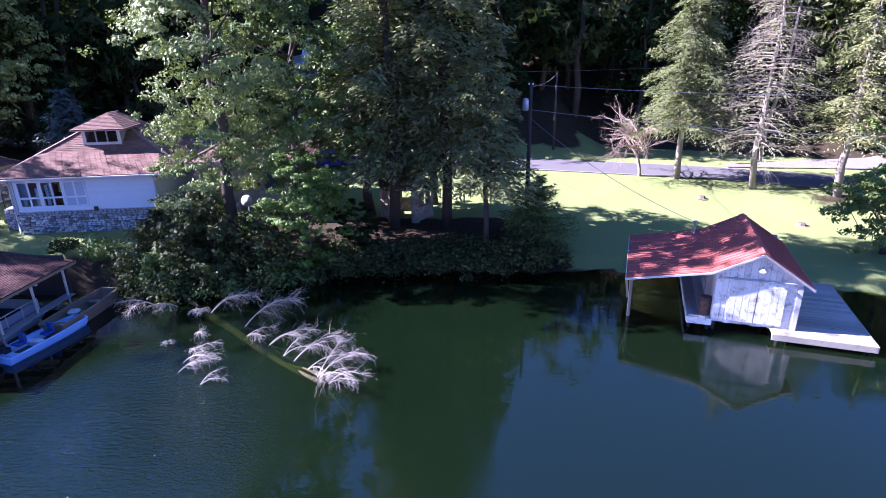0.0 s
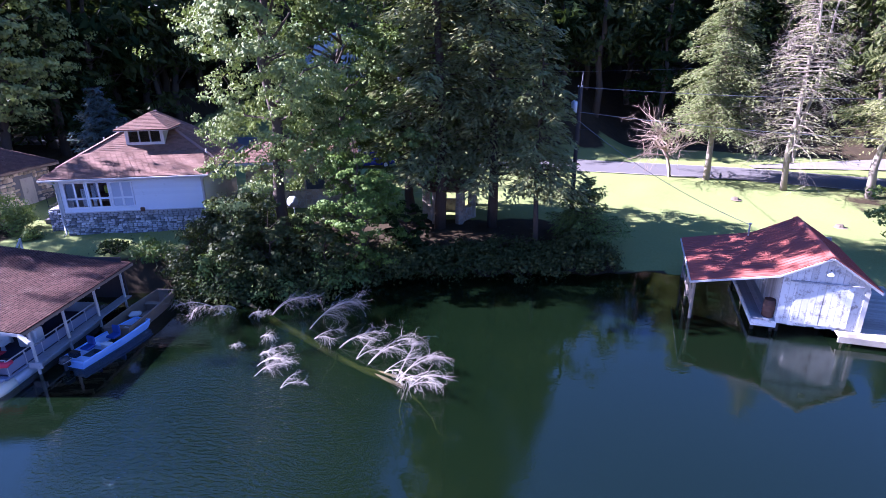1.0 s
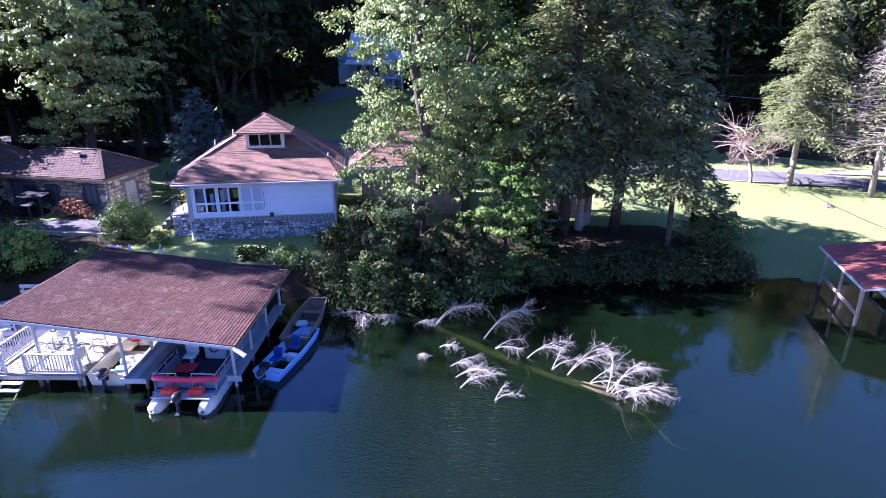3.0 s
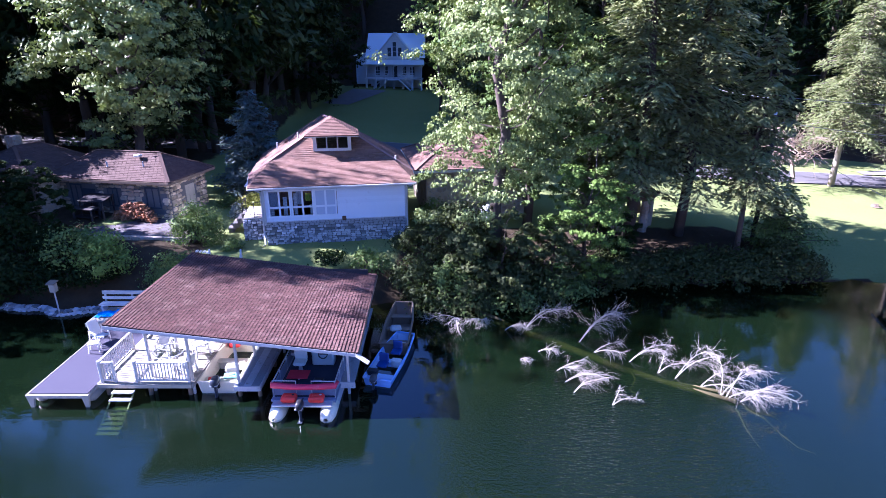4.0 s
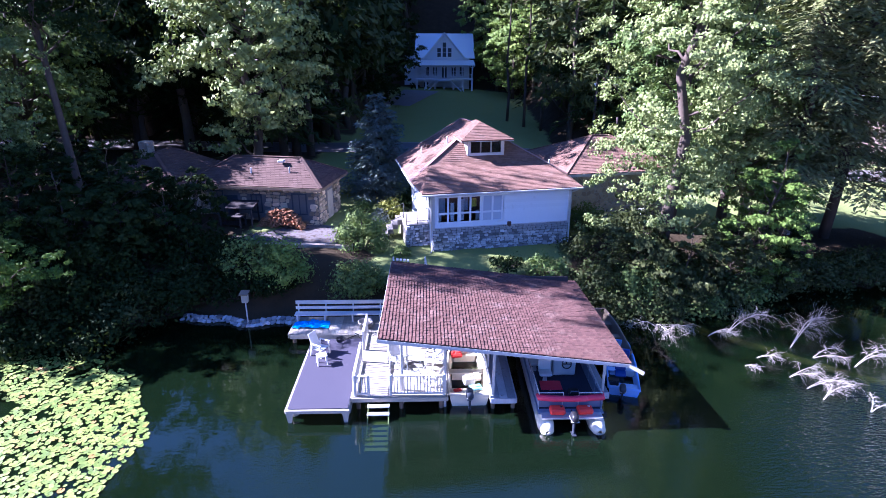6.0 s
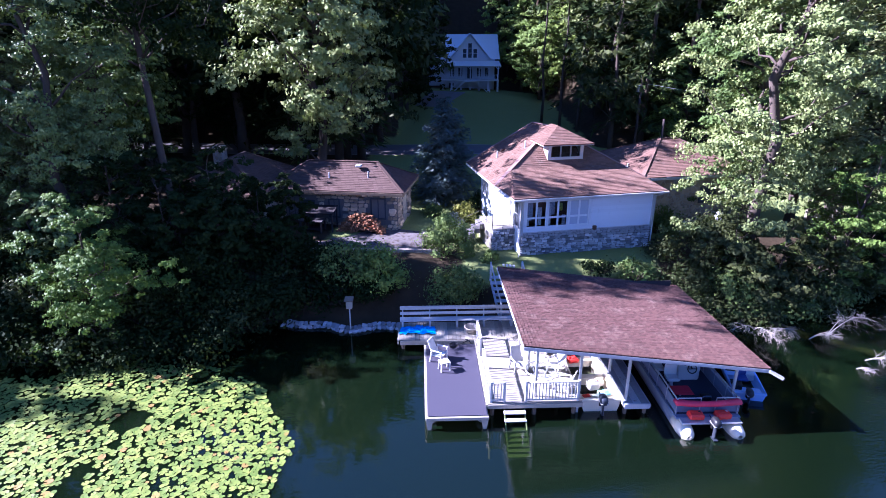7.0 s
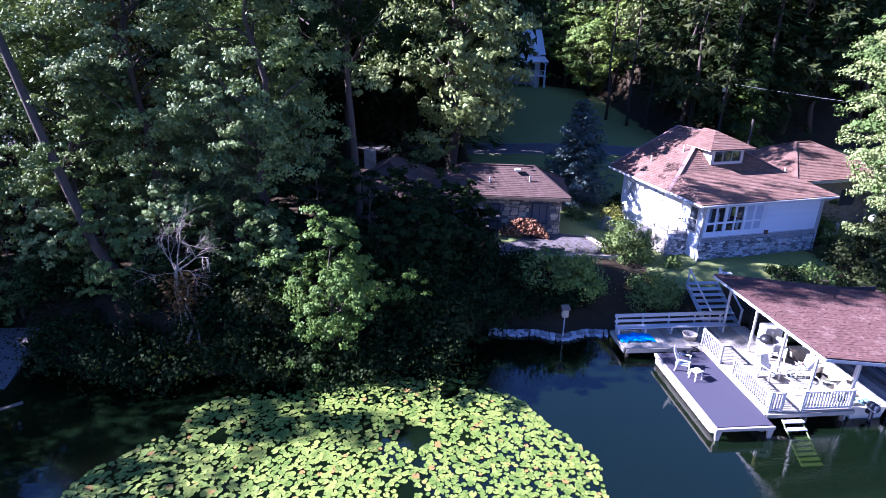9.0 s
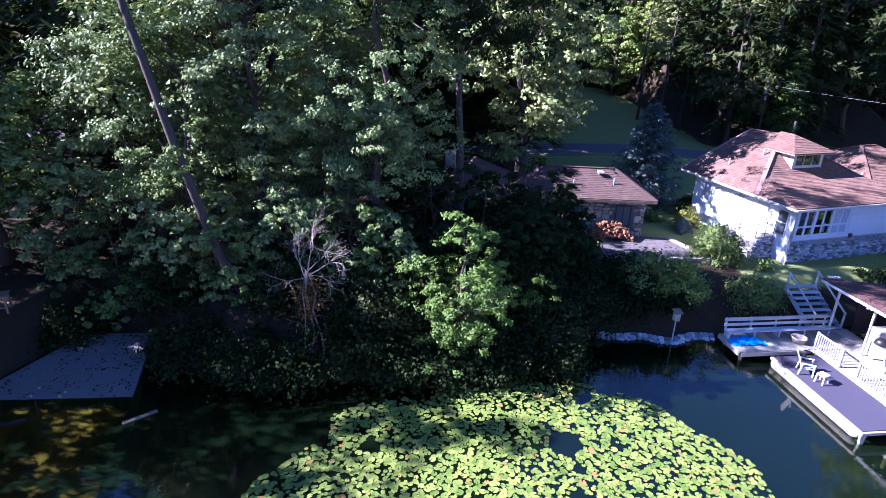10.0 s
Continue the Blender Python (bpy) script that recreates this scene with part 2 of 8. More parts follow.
M = {
    "water": water_surface(),
    "ground": ground_surface(),
    "asphalt": plain("asphalt", (0.115, 0.105, 0.10), 0.9, var=0.2, s1=0.5, s2=20, dirt=(0.15, 0.13, 0.115)),
    "paint_line": plain("road_paint", (0.27, 0.25, 0.19), 0.8, var=0.2),
    "terrace": plain("leaf_strewn_gravel", (0.12, 0.105, 0.10), 0.95, var=0.4, s1=1.5, s2=18, bump=0.5, dirt=(0.06, 0.045, 0.035), dirt_at=(0.48, 0.62)),
    "gravel": plain("gravel", (0.19, 0.17, 0.155), 0.95, var=0.35, s1=1.5, s2=22, bump=0.5, dirt=(0.12, 0.09, 0.06)),
    "concrete": plain("concrete", (0.15, 0.138, 0.13), 0.9, var=0.2, s1=0.8, s2=18, dirt=(0.09, 0.075, 0.055)),
    "window_white": plain("white_window_paint", (0.66, 0.67, 0.70), 0.5, var=0.05, bump=0.03),
    "siding": plain("white_siding", (0.63, 0.65, 0.69), 0.6, var=0.05, s1=0.6, s2=9, bump=0.05, each=0.03, dirt=(0.50, 0.50, 0.51)),
    "trim": plain("white_trim", (0.46, 0.445, 0.42), 0.6, var=0.1, s1=1.2, bump=0.08, dirt=(0.37, 0.34, 0.30), dirt_at=(0.55, 0.8)),
    "bench_white": plain("worn_white_bench_paint", (0.43, 0.43, 0.43), 0.7, var=0.15, bump=0.15, each=0.1, dirt=(0.33, 0.31, 0.30)),
    "stone": plain("foundation_stone", (0.42, 0.40, 0.39), 0.85, var=0.4, s1=1.5, s2=12, bump=0.5, each=0.65),
    "stone_tan": plain("tan_stone", (0.40, 0.31, 0.21), 0.85, var=0.35, s1=1.5, s2=12, bump=0.4, each=0.5, island=0.5),
    "mortar": plain("mortar", (0.15, 0.14, 0.135), 0.95, var=0.2),
    "shingle": plain("red_brown_shingle", (0.165, 0.095, 0.068), 0.88, var=0.35, s1=0.5, s2=16, bump=0.35, island=0.16, each=0.14, dirt=(0.22, 0.15, 0.115), dirt_at=(0.55, 0.8)),
    "shingle_old": plain("weathered_brown_shingle", (0.082, 0.043, 0.035), 0.9, var=0.3, s1=0.6, s2=16, bump=0.4, island=0.2, each=0.2, dirt=(0.145, 0.096, 0.078), dirt_at=(0.52, 0.78)),
    "shingle_dark": plain("dark_brown_shingle", (0.098, 0.063, 0.050), 0.9, var=0.3, s1=0.5, s2=16, bump=0.35, island=0.12, dirt=(0.15, 0.10, 0.085)),
    "shingle_pale": plain("pale_ridge_shingle", (0.24, 0.15, 0.13), 0.88, var=0.25, s2=16, bump=0.3),
    "vest": plain("yellow_green_cloth", (0.55, 0.62, 0.05), 0.8, var=0.15),
    "roof_felt": plain("dark_roof_felt", (0.028, 0.018, 0.017), 0.95, var=0.2),
    "red_metal": plain("red_metal_roof", (0.30, 0.088, 0.064), 0.85, var=0.1, s1=0.5, s2=5, bump=0.03, dirt=(0.31, 0.115, 0.09)),
    "far_metal": plain("pale_metal_roof", (0.72, 0.72, 0.70), 0.35, var=0.05, bump=0.02),
    "grey_wood": plain("weathered_grey_planks", (0.36, 0.36, 0.37), 0.85, var=0.3, s1=1.5, s2=10, bump=0.3, each=0.3, stretch=(1, 1, 0.12), dirt=(0.17, 0.15, 0.14)),
    "barn_white": plain("flaking_white_planks", (0.64, 0.63, 0.61), 0.85, var=0.2, s1=1.4, s2=12, bump=0.25, each=0.14, stretch=(1, 1, 0.15), dirt=(0.30, 0.27, 0.24), dirt_at=(0.52, 0.66)),
    "deck": plain("bleached_deck_boards", (0.34, 0.305, 0.245), 0.85, var=0.25, s1=1.0, s2=14, bump=0.25, each=0.2, dirt=(0.17, 0.14, 0.115)),
    "car_blue": plain("dark_blue_car_paint", (0.03, 0.035, 0.16), 0.25, var=0.05, bump=0.0),
    "jon_pale": plain("worn_pale_blue_paint", (0.46, 0.57, 0.76), 0.5, var=0.2, bump=0.05),
    "dark_plank": plain("dark_shed_planks", (0.055, 0.046, 0.045), 0.9, var=0.35, s2=10, bump=0.3, each=0.3, stretch=(1, 1, 0.12)),
    "post_wood": plain("bare_post_wood", (0.28, 0.225, 0.175), 0.85, var=0.3, bump=0.3, stretch=(1, 1, 0.15)),
    "stump_wood": plain("bleached_stump_wood", (0.13, 0.10, 0.07), 0.9, var=0.3, bump=0.4),
    "old_wood": plain("brown_old_wood", (0.20, 0.145, 0.10), 0.85, var=0.3, s1=1.0, s2=14, bump=0.3, each=0.2),
    "dock_carpet": plain("grey_violet_dock_carpet", (0.052, 0.048, 0.066), 0.95, var=0.1, s1=0.6, s2=40, bump=0.2),
    "float_white": plain("weathered_white_float", (0.36, 0.32, 0.265), 0.6, var=0.14, s1=1.2, s2=10, bump=0.1, dirt=(0.36, 0.27, 0.17), dirt_at=(0.62, 0.8)),
    "plastic": plain("white_plastic", (0.55, 0.545, 0.53), 0.4, var=0.04, bump=0.0),
    "alu": plain("aluminium", (0.47, 0.475, 0.49), 0.45, 0.4, var=0.1, bump=0.05),
    # Aluminium with roof shade and blue skylight put into its colour
    "shaded_alu": plain("blue_grey_fence_panel", (0.20, 0.23, 0.31), 0.4, 0.3, var=0.15, bump=0.05),
    "boat_red": plain("red_vinyl", (0.50, 0.02, 0.045), 0.5, var=0.12, bump=0.08),
    "boat_pink": plain("faded_red_vinyl", (0.60, 0.035, 0.075), 0.5, var=0.2, bump=0.2, dirt=(0.58, 0.11, 0.15)),
    "fuel_red": plain("red_fuel_plastic", (0.72, 0.045, 0.03), 0.35, var=0.08, bump=0.0),
    "carpet_grey": plain("boat_floor_carpet", (0.05, 0.055, 0.08), 0.95, var=0.2, s2=40),
    "jon_blue": plain("pale_blue_boat_paint", (0.28, 0.43, 0.74), 0.4, var=0.12, bump=0.03, dirt=(0.40, 0.48, 0.60)),
    "seat_blue": plain("dark_blue_seat", (0.025, 0.05, 0.20), 0.55, var=0.15, bump=0.05),
    "cream": plain("cream_gelcoat", (0.66, 0.60, 0.46), 0.4, var=0.1, bump=0.03, dirt=(0.45, 0.38, 0.27)),
    "tan_boat": plain("faded_tan_boat", (0.17, 0.125, 0.085), 0.6, var=0.2, bump=0.1),
    "black": plain("black_plastic", (0.015, 0.015, 0.018), 0.4, var=0.2, bump=0.0),
    "cowl": plain("dark_outboard_cowl", (0.03, 0.035, 0.045), 0.3, var=0.1, bump=0.0),
    "iron": plain("black_iron", (0.02, 0.02, 0.02), 0.5, 0.6, var=0.2, bump=0.05),
    "tarp": plain("bright_blue_tarp", (0.02, 0.27, 0.72), 0.45, var=0.12, s2=6, bump=0.5),
    "teal_cloth": plain("pale_teal_cloth", (0.25, 0.55, 0.62), 0.8, var=0.1, bump=0.3),
    "bark": plain("brown_bark", (0.085, 0.065, 0.05), 0.95, var=0.4, s1=2, s2=14, bump=0.8, stretch=(1, 1, 0.2)),
    "bark_grey": plain("grey_bark", (0.27, 0.225, 0.175), 0.95, var=0.35, s1=2, s2=12, bump=0.7, stretch=(1, 1, 0.2)),
    "twig": plain("bleached_twigs", (0.34, 0.30, 0.245), 0.9, var=0.2, bump=0.3),
    "twig_red": plain("reddish_bare_twigs", (0.27, 0.20, 0.15), 0.9, var=0.25, bump=0.3),
    # The water's green dimming of sunken treads, put into their colour
    "dimmed_wood": plain("algae_covered_tread", (0.13, 0.16, 0.06), 0.9, var=0.3, s2=8, bump=0.3),
    "sunk_wood": plain("algae_covered_trunk", (0.10, 0.082, 0.036), 0.9, var=0.3, bump=0.5),
    "pole_wood": plain("creosoted_pole_wood", (0.06, 0.048, 0.042), 0.9, var=0.3, bump=0.4, stretch=(1, 1, 0.15)),
    "log": plain("split_firewood", (0.25, 0.125, 0.065), 0.9, var=0.35, s2=12, bump=0.4, each=0.4, island=0.5),
    "door_dark": plain("dark_slate_door_paint", (0.035, 0.045, 0.06), 0.5, var=0.15, bump=0.05),
    "curtain": plain("pale_blind", (0.40, 0.44, 0.52), 0.8, var=0.05, bump=0.05),
    "room": plain("dim_room", (0.16, 0.12, 0.09), 0.9, var=0.2),
    "rust": plain("rusty_brown_metal", (0.13, 0.065, 0.045), 0.8, 0.3, var=0.35, bump=0.3),
    "wire": plain("pale_wire", (0.16, 0.16, 0.165), 0.7, var=0.1, bump=0.0),
    "silt": plain("brown_lake_silt", (0.34, 0.20, 0.06), 0.95, var=0.4, s1=0.9, s2=8, bump=0.3, dirt=(0.16, 0.10, 0.035), dirt_at=(0.5, 0.62)),
    "leaf_fallen": plain("dead_brown_leaves", (0.045, 0.026, 0.02), 0.9, var=0.3, island=0.4, bump=0.0),
    "pad": None, "glass": None,
    # Paler greens with sunshine put into the colour, for crowns in sun
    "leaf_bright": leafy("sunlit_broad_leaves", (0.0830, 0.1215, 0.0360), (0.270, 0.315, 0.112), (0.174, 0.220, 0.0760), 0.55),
    "leaf_pale": leafy("pale_grey_green_leaves", (0.14, 0.168, 0.133), (0.238, 0.266, 0.224), (0.182, 0.21, 0.175), 0.6),
    # Dimmer copy of the green leaves, half shade put into the colour
    "leaf_half_shade": leafy("forest_leaves", (0.01397, 0.0229, 0.00673), (0.08888, 0.102, 0.0319), (0.04488, 0.0578, 0.0168), 0.6),
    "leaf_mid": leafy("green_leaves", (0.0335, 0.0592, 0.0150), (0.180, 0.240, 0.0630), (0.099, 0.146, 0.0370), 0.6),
    # Near-black greens: the deep shade of banks and woods is in the colour
    "leaf_shaded": leafy("dark_evergreen_leaves", (0.00557, 0.0119, 0.00397), (0.0302, 0.0477, 0.0151), (0.0143, 0.0254, 0.00795), 0.65, 0.06, shine=0.03),
    "leaf_lime": leafy("yellow_green_leaves", (0.0833, 0.137, 0.0247), (0.226, 0.297, 0.0663), (0.155, 0.214, 0.0441), 0.55),
    "leaf_fresh": leafy("fresh_green_leaves", (0.045, 0.088, 0.016), (0.15, 0.225, 0.042), (0.095, 0.15, 0.026), 0.55),
    "leaf_yellow": leafy("yellowing_leaves", (0.111, 0.128, 0.0204), (0.221, 0.221, 0.0408), (0.153, 0.162, 0.0306)),
    "needle": leafy("hemlock_needles", (0.06256, 0.08268, 0.0313), (0.3432, 0.3338, 0.136), (0.1984, 0.2145, 0.0878), 0.55, 0.15),
    # Hemlock needles again, darkened in colour to stand for forest shade
    "needle_shaded": leafy("dark_hemlock_needles", (0.012, 0.022, 0.008), (0.06, 0.085, 0.028), (0.03, 0.045, 0.015), 0.6, 0.06, shine=0.03),
    "needle_grey": leafy("thinning_grey_green_needles", (0.203, 0.196, 0.0938), (0.391, 0.343, 0.188), (0.27, 0.245, 0.131), 0.7, 0.15),
    "needle_blue": leafy("blue_spruce_needles", (0.055, 0.080, 0.074), (0.16, 0.21, 0.20), (0.095, 0.13, 0.122), 0.6, 0.1),
    "leaf_rust": leafy("russet_leaves", (0.10, 0.05, 0.02), (0.24, 0.12, 0.04), (0.15, 0.085, 0.03)),
}


def pad_surface():
    m, t, p = nodes_of("lily_pad")
    r = t.nodes.new("ShaderNodeObjectInfo").outputs["Random"]
    i = t.nodes.new("ShaderNodeNewGeometry").outputs["Random Per Island"]
    k = maths(t, "FRACT", maths(t, "ADD", r, i), 0.0)
    col = mixed(t, k, (0.075, 0.125, 0.018), (0.205, 0.245, 0.046))
    col = mixed(t, sharpen(t, k, 0.965, 0.98), col, (0.24, 0.14, 0.04))
    col = mixed(t, sharpen(t, noise_tex(t, 7.0, 4), 0.6, 0.75), col, (0.24, 0.24, 0.05))
    t.links.new(col, p.inputs["Base Color"])
    p.inputs["Roughness"].default_value = 0.5
    p.inputs["Specular IOR Level"].default_value = 0.25
    bumped(t, p, noise_tex(t, 12.0, 3), 0.2)
    return m


def pane_surface():
    m, t, p = nodes_of("window_glass")
    p.inputs["Base Color"].default_value = (0.75, 0.8, 0.82, 1)
    p.inputs["Roughness"].default_value = 0.02
    p.inputs["Transmission Weight"].default_value = 1.0
    p.inputs["IOR"].default_value = 1.45
    return m


M["pad"], M["glass"] = pad_surface(), pane_surface()

# ---- building helpers ----
class Shape:
    """Collects vertices and faces of one mesh."""

    def __init__(self):
        self.v, self.f = [], []

    def add(self, verts, faces, m=None):
        n = len(self.v)
        self.v += [tuple(m @ Vector(p)) for p in verts] if m else [tuple(p) for p in verts]
        self.f += [tuple(n + i for i in face) for face in faces]
        return self

    def box(self, c, size, m=None, ch=0.0):
        """A box by its centre and size, with chamfered edges if ch is given."""
        h = [s / 2 for s in size]
        if not ch:
            pts = [(c[0] + x * h[0], c[1] + y * h[1], c[2] + z * h[2]) for x in (-1, 1) for y in (-1, 1) for z in (-1, 1)]
            return self.add(pts, [(0, 1, 3, 2), (4, 6, 7, 5), (0, 4, 5, 1), (2, 3, 7, 6), (0, 2, 6, 4), (1, 5, 7, 3)], m)
        ch = min(ch, 0.45 * min(size))
        key, pts = {}, []
        for sx in (-1, 1):
            for sy in (-1, 1):
                for sz in (-1, 1):
                    for a in range(3):
                        s = (sx, sy, sz)
                        key[s, a] = len(pts)
                        pts.append(tuple(s[i] * (h[i] - (0 if i == a else ch)) for i in range(3)))
        faces = []
        for a in range(3):
            b, d = (a + 1) % 3, (a + 2) % 3
            for s in (-1, 1):
                ring = []
                for p, q in ((-1, -1), (1, -1), (1, 1), (-1, 1)):
                    sg = [0, 0, 0]
                    sg[a], sg[b], sg[d] = s, p, q
                    ring.append(key[tuple(sg), a])
                faces.append(ring)
            for p in (-1, 1):
                for q in (-1, 1):
                    lo, hi = [0, 0, 0], [0, 0, 0]
                    lo[a], lo[b], lo[d] = -1, p, q
                    hi[a], hi[b], hi[d] = 1, p, q
                    lo, hi = tuple(lo), tuple(hi)
                    faces.append([key[lo, b], key[hi, b], key[hi, d], key[lo, d]])
        for sx in (-1, 1):
            for sy in (-1, 1):
                for sz in (-1, 1):
                    faces.append([key[(sx, sy, sz), a] for a in range(3)])
        good = []
        for f in faces:
            p = [Vector(pts[i]) for i in f]
            nrm = (p[1] - p[0]).cross(p[2] - p[0])
            good.append(f if nrm.dot(sum(p, Vector())) > 0 else f[::-1])
        return self.add([tuple(c[i] + p[i] for i in range(3)) for p in pts], good, m)

    def beam(self, a, b, w, h, up=(0, 0, 1), ch=0.0):
        """A bar from a to b, w wide and h high."""
        a, b = Vector(a), Vector(b)
        y = (b - a).normalized()
        x = y.cross(Vector(up))
        x = x.normalized() if x.length > 1e-4 else Vector((1, 0, 0))
        z = x.cross(y)
        m = Matrix((x, y, z)).transposed().to_4x4()
        m.translation = (a + b) / 2
        return self.box((0, 0, 0), (w, (b - a).length, h), m, ch)

    def tube(self, pts, radii, n=8, cap=True):
        """A round bar along pts; radii one for all or one each."""
        pts = [Vector(p) for p in pts]
        radii = radii if isinstance(radii, (list, tuple)) else [radii] * len(pts)
        base, verts, faces = len(self.v), [], []
        ref = Vector((0.31, 0.17, 0.93))
        for i, p in enumerate(pts):
            way = (pts[min(i + 1, len(pts) - 1)] - pts[max(i - 1, 0)]).normalized()
            x = way.cross(ref)
            if x.length < 0.1:
                x = way.cross(Vector((1, 0, 0)))
            x.normalize()
            y = way.cross(x)
            for k in range(n):
                ang = 2 * math.pi * k / n
                verts.append(tuple(p + (x * math.cos(ang) + y * math.sin(ang)) * radii[i]))
        for i in range(len(pts) - 1):
            for k in range(n):
                j = (k + 1) % n
                faces.append((i * n + k, i * n + j, (i + 1) * n + j, (i + 1) * n + k))
        if cap:
            faces.append(tuple(range(n))[::-1])
            faces.append(tuple((len(pts) - 1) * n + k for k in range(n)))
        return self.add(verts, faces)

    def prism(self, poly, z0, z1, m=None):
        n = len(poly)
        pts = [(x, y, z0) for x, y in poly] + [(x, y, z1) for x, y in poly]
        faces = [tuple(range(n))[::-1], tuple(range(n, 2 * n))] + [(i, (i + 1) % n, n + (i + 1) % n, n + i) for i in range(n)]
        return self.add(pts, faces, m)

    def slab(self, quad, thick):
        """A sheet through the corner points with its thickness downwards along its normal."""
        p = [Vector(q) for q in quad]
        nrm = (p[1] - p[0]).cross(p[2] - p[0]).normalized()
        if nrm.z < 0:
            nrm = -nrm
        n = len(p)
        low = [q - nrm * thick for q in p]
        faces = [tuple(range(n)), tuple(range(n, 2 * n))[::-1]] + [(i, n + i, n + (i + 1) % n, (i + 1) % n) for i in range(n)]
        return self.add(p + low, faces)

    def lathe(self, profile, c=(0, 0, 0), n=20, m=None):
        """A turned shape from (radius, height) pairs."""
        verts, faces = [], []
        for r, z in profile:
            for k in range(n):
                ang = 2 * math.pi * k / n
                verts.append((c[0] + r * math.cos(ang), c[1] + r * math.sin(ang), c[2] + z))
        for i in range(len(profile) - 1):
            for k in range(n):
                j = (k + 1) % n
                faces.append((i * n + k, i * n + j, (i + 1) * n + j, (i + 1) * n + k))
        faces.append(tuple(range(n))[::-1])
        faces.append(tuple((len(profile) - 1) * n + k for k in range(n)))
        return self.add(verts, faces, m)

    def loft(self, rings, close=True):
        """Skin over rings of equal count."""
        n = len(rings[0])
        verts = [p for ring in rings for p in ring]
        faces = []
        for i in range(len(rings) - 1):
            for k in range(n if close else n - 1):
                j = (k + 1) % n
                faces.append((i * n + k, i * n + j, (i + 1) * n + j, (i + 1) * n + k))
        return self.add(verts, faces)


def part(name, shape, material, parent=None, label="", smooth=False):
    """One mesh object out of a Shape, under its thing or part."""
    me = bpy.data.meshes.new(name)
    me.from_pydata(shape.v, [], shape.f)
    me.materials.append(M[material])
    if smooth:
        me.polygons.foreach_set("use_smooth", [True] * len(me.polygons))
    me.update()
    ob = new(name, me)
    ob.parent = parent
    return tagged(ob, label)


def again(ob, parent, at=None, name=None):
    """Another piece on the same mesh."""
    o = new(name or ob.name.split(".")[0], ob.data)
    o.parent = parent
    if at is not None:
        o.matrix_basis = at
    return o


def thing(name, m, label, category, group="", kind=""):
    e = new(name)
    e.empty_display_size = 0.3
    e.matrix_basis = m
    return tagged(e, label, category, group, kind)


def cards(name, quads, material, parent=None, label=""):
    """Many loose leaves as one mesh; quads is an array of leaves x corners x 3."""
    n, k = quads.shape[:2]
    me = bpy.data.meshes.new(name)
    me.vertices.add(k * n)
    me.vertices.foreach_set("co", np.ascontiguousarray(quads, dtype=np.float32).ravel())
    me.loops.add(k * n)
    me.loops.foreach_set("vertex_index", np.arange(k * n, dtype=np.int32))
    me.polygons.add(n)
    me.polygons.foreach_set("loop_start", np.arange(0, k * n, k, dtype=np.int32))
    me.update(calc_edges=True)
    me.materials.append(M[material])
    ob = new(name, me)
    ob.parent = parent
    return tagged(ob, label)


# ---- the lie of the land ----
# West of -70 the unseen shore is bent forward to hold shade trees
SHORE_X = [-400, -90, -74, -69.6, -67.9, -66.6, -63.0, -62.2, -60, -54, -46, -40, -34, -27, -19, -12, -6, 2, 8, 14, 20, 24, 30, 60, 400]
SHORE_Y = [-20, 13, 15.5, 20.5, 26.0, 27.6, 27.8, 25.2, 24.4, 23.6, 24.6, 27.2, 27.0, 27.4, 28.2, 30.0, 31.6, 31.9, 32.3, 32.0, 30.6, 28.8, 25, 10, -60]
ROAD_X = [-400, -90, -60, -40, -20, -8, 7, 22, 34, 60, 400]
ROAD_Y = [90, 64, 60.5, 59.5, 60.5, 60.2, 57.6, 53.8, 48.6, 36, -100]


def shore(x):
    return np.interp(x, SHORE_X, SHORE_Y) + 0.25 * np.sin(x * 0.9) + 0.15 * np.sin(x * 2.3 + 1)


def road_y(x):
    return np.interp(x, ROAD_X, ROAD_Y)


def step(a, b, v):
    s = np.clip((v - a) / (b - a), 0, 1)
    return s * s * (3 - 2 * s)


def land(x, y):
    """Height of the ground."""
    x, y = np.asarray(x, float), np.asarray(y, float)
    d = y - shore(x)
    bed = np.maximum(-0.12 + 0.33 * d, -3.0)
    west = 1 - step(-42, -36, x)
    mid = step(-15, -9, x)
    east = step(1, 8, x)
    bank = 2.05 * step(0, 3.2, d) * (1 - mid) + (1.35 * step(0, 3.0, d)) * (mid - east) + (0.55 * step(0, 2.0, d)) * east
    bank = bank + 0.25 * step(0, 3.2, d) * (1 - step(-34, -31, x))
    slope = np.maximum(d - 3, 0)
    rise = slope * (0.012 + 0.03 * (mid - east) + 0.010 * east + 0.05 * west)
    flat = bank + np.minimum(rise, 1.6 + 2.5 * west)
    r = road_y(x)
    roadz = 1.45 + 1.9 * (1 - step(-30, 0, x))
    near = step(r - 12, r - 3.0, y)
    flat = flat * (1 - near) + roadz * near
    beyond = np.maximum(y - (r + 3.2), 0)
    hill_far = np.maximum(y - 106, 0) * 0.9
    lawn = np.minimum(beyond, 40) * 0.085 + hill_far
    woods = beyond * 0.52
    clearing = step(-40, -36, x) * (1 - step(-14, -8, x))
    meadow = step(8, 16, x) * 1.0
    right = np.maximum(beyond - 10, 0) * 0.34 + np.minimum(beyond, 10) * 0.03
    back = lawn * clearing + (1 - clearing) * (woods * (1 - meadow) + right * meadow)
    up = np.minimum(back, 75)
    z = np.where(d < 0, bed, flat + up)
    south = np.maximum(-75 - y, 0)
    return np.where(y < -75, np.minimum(-3 + south * 0.4, 60), z)


def at_land(x, y):
    return float(land(x, y))

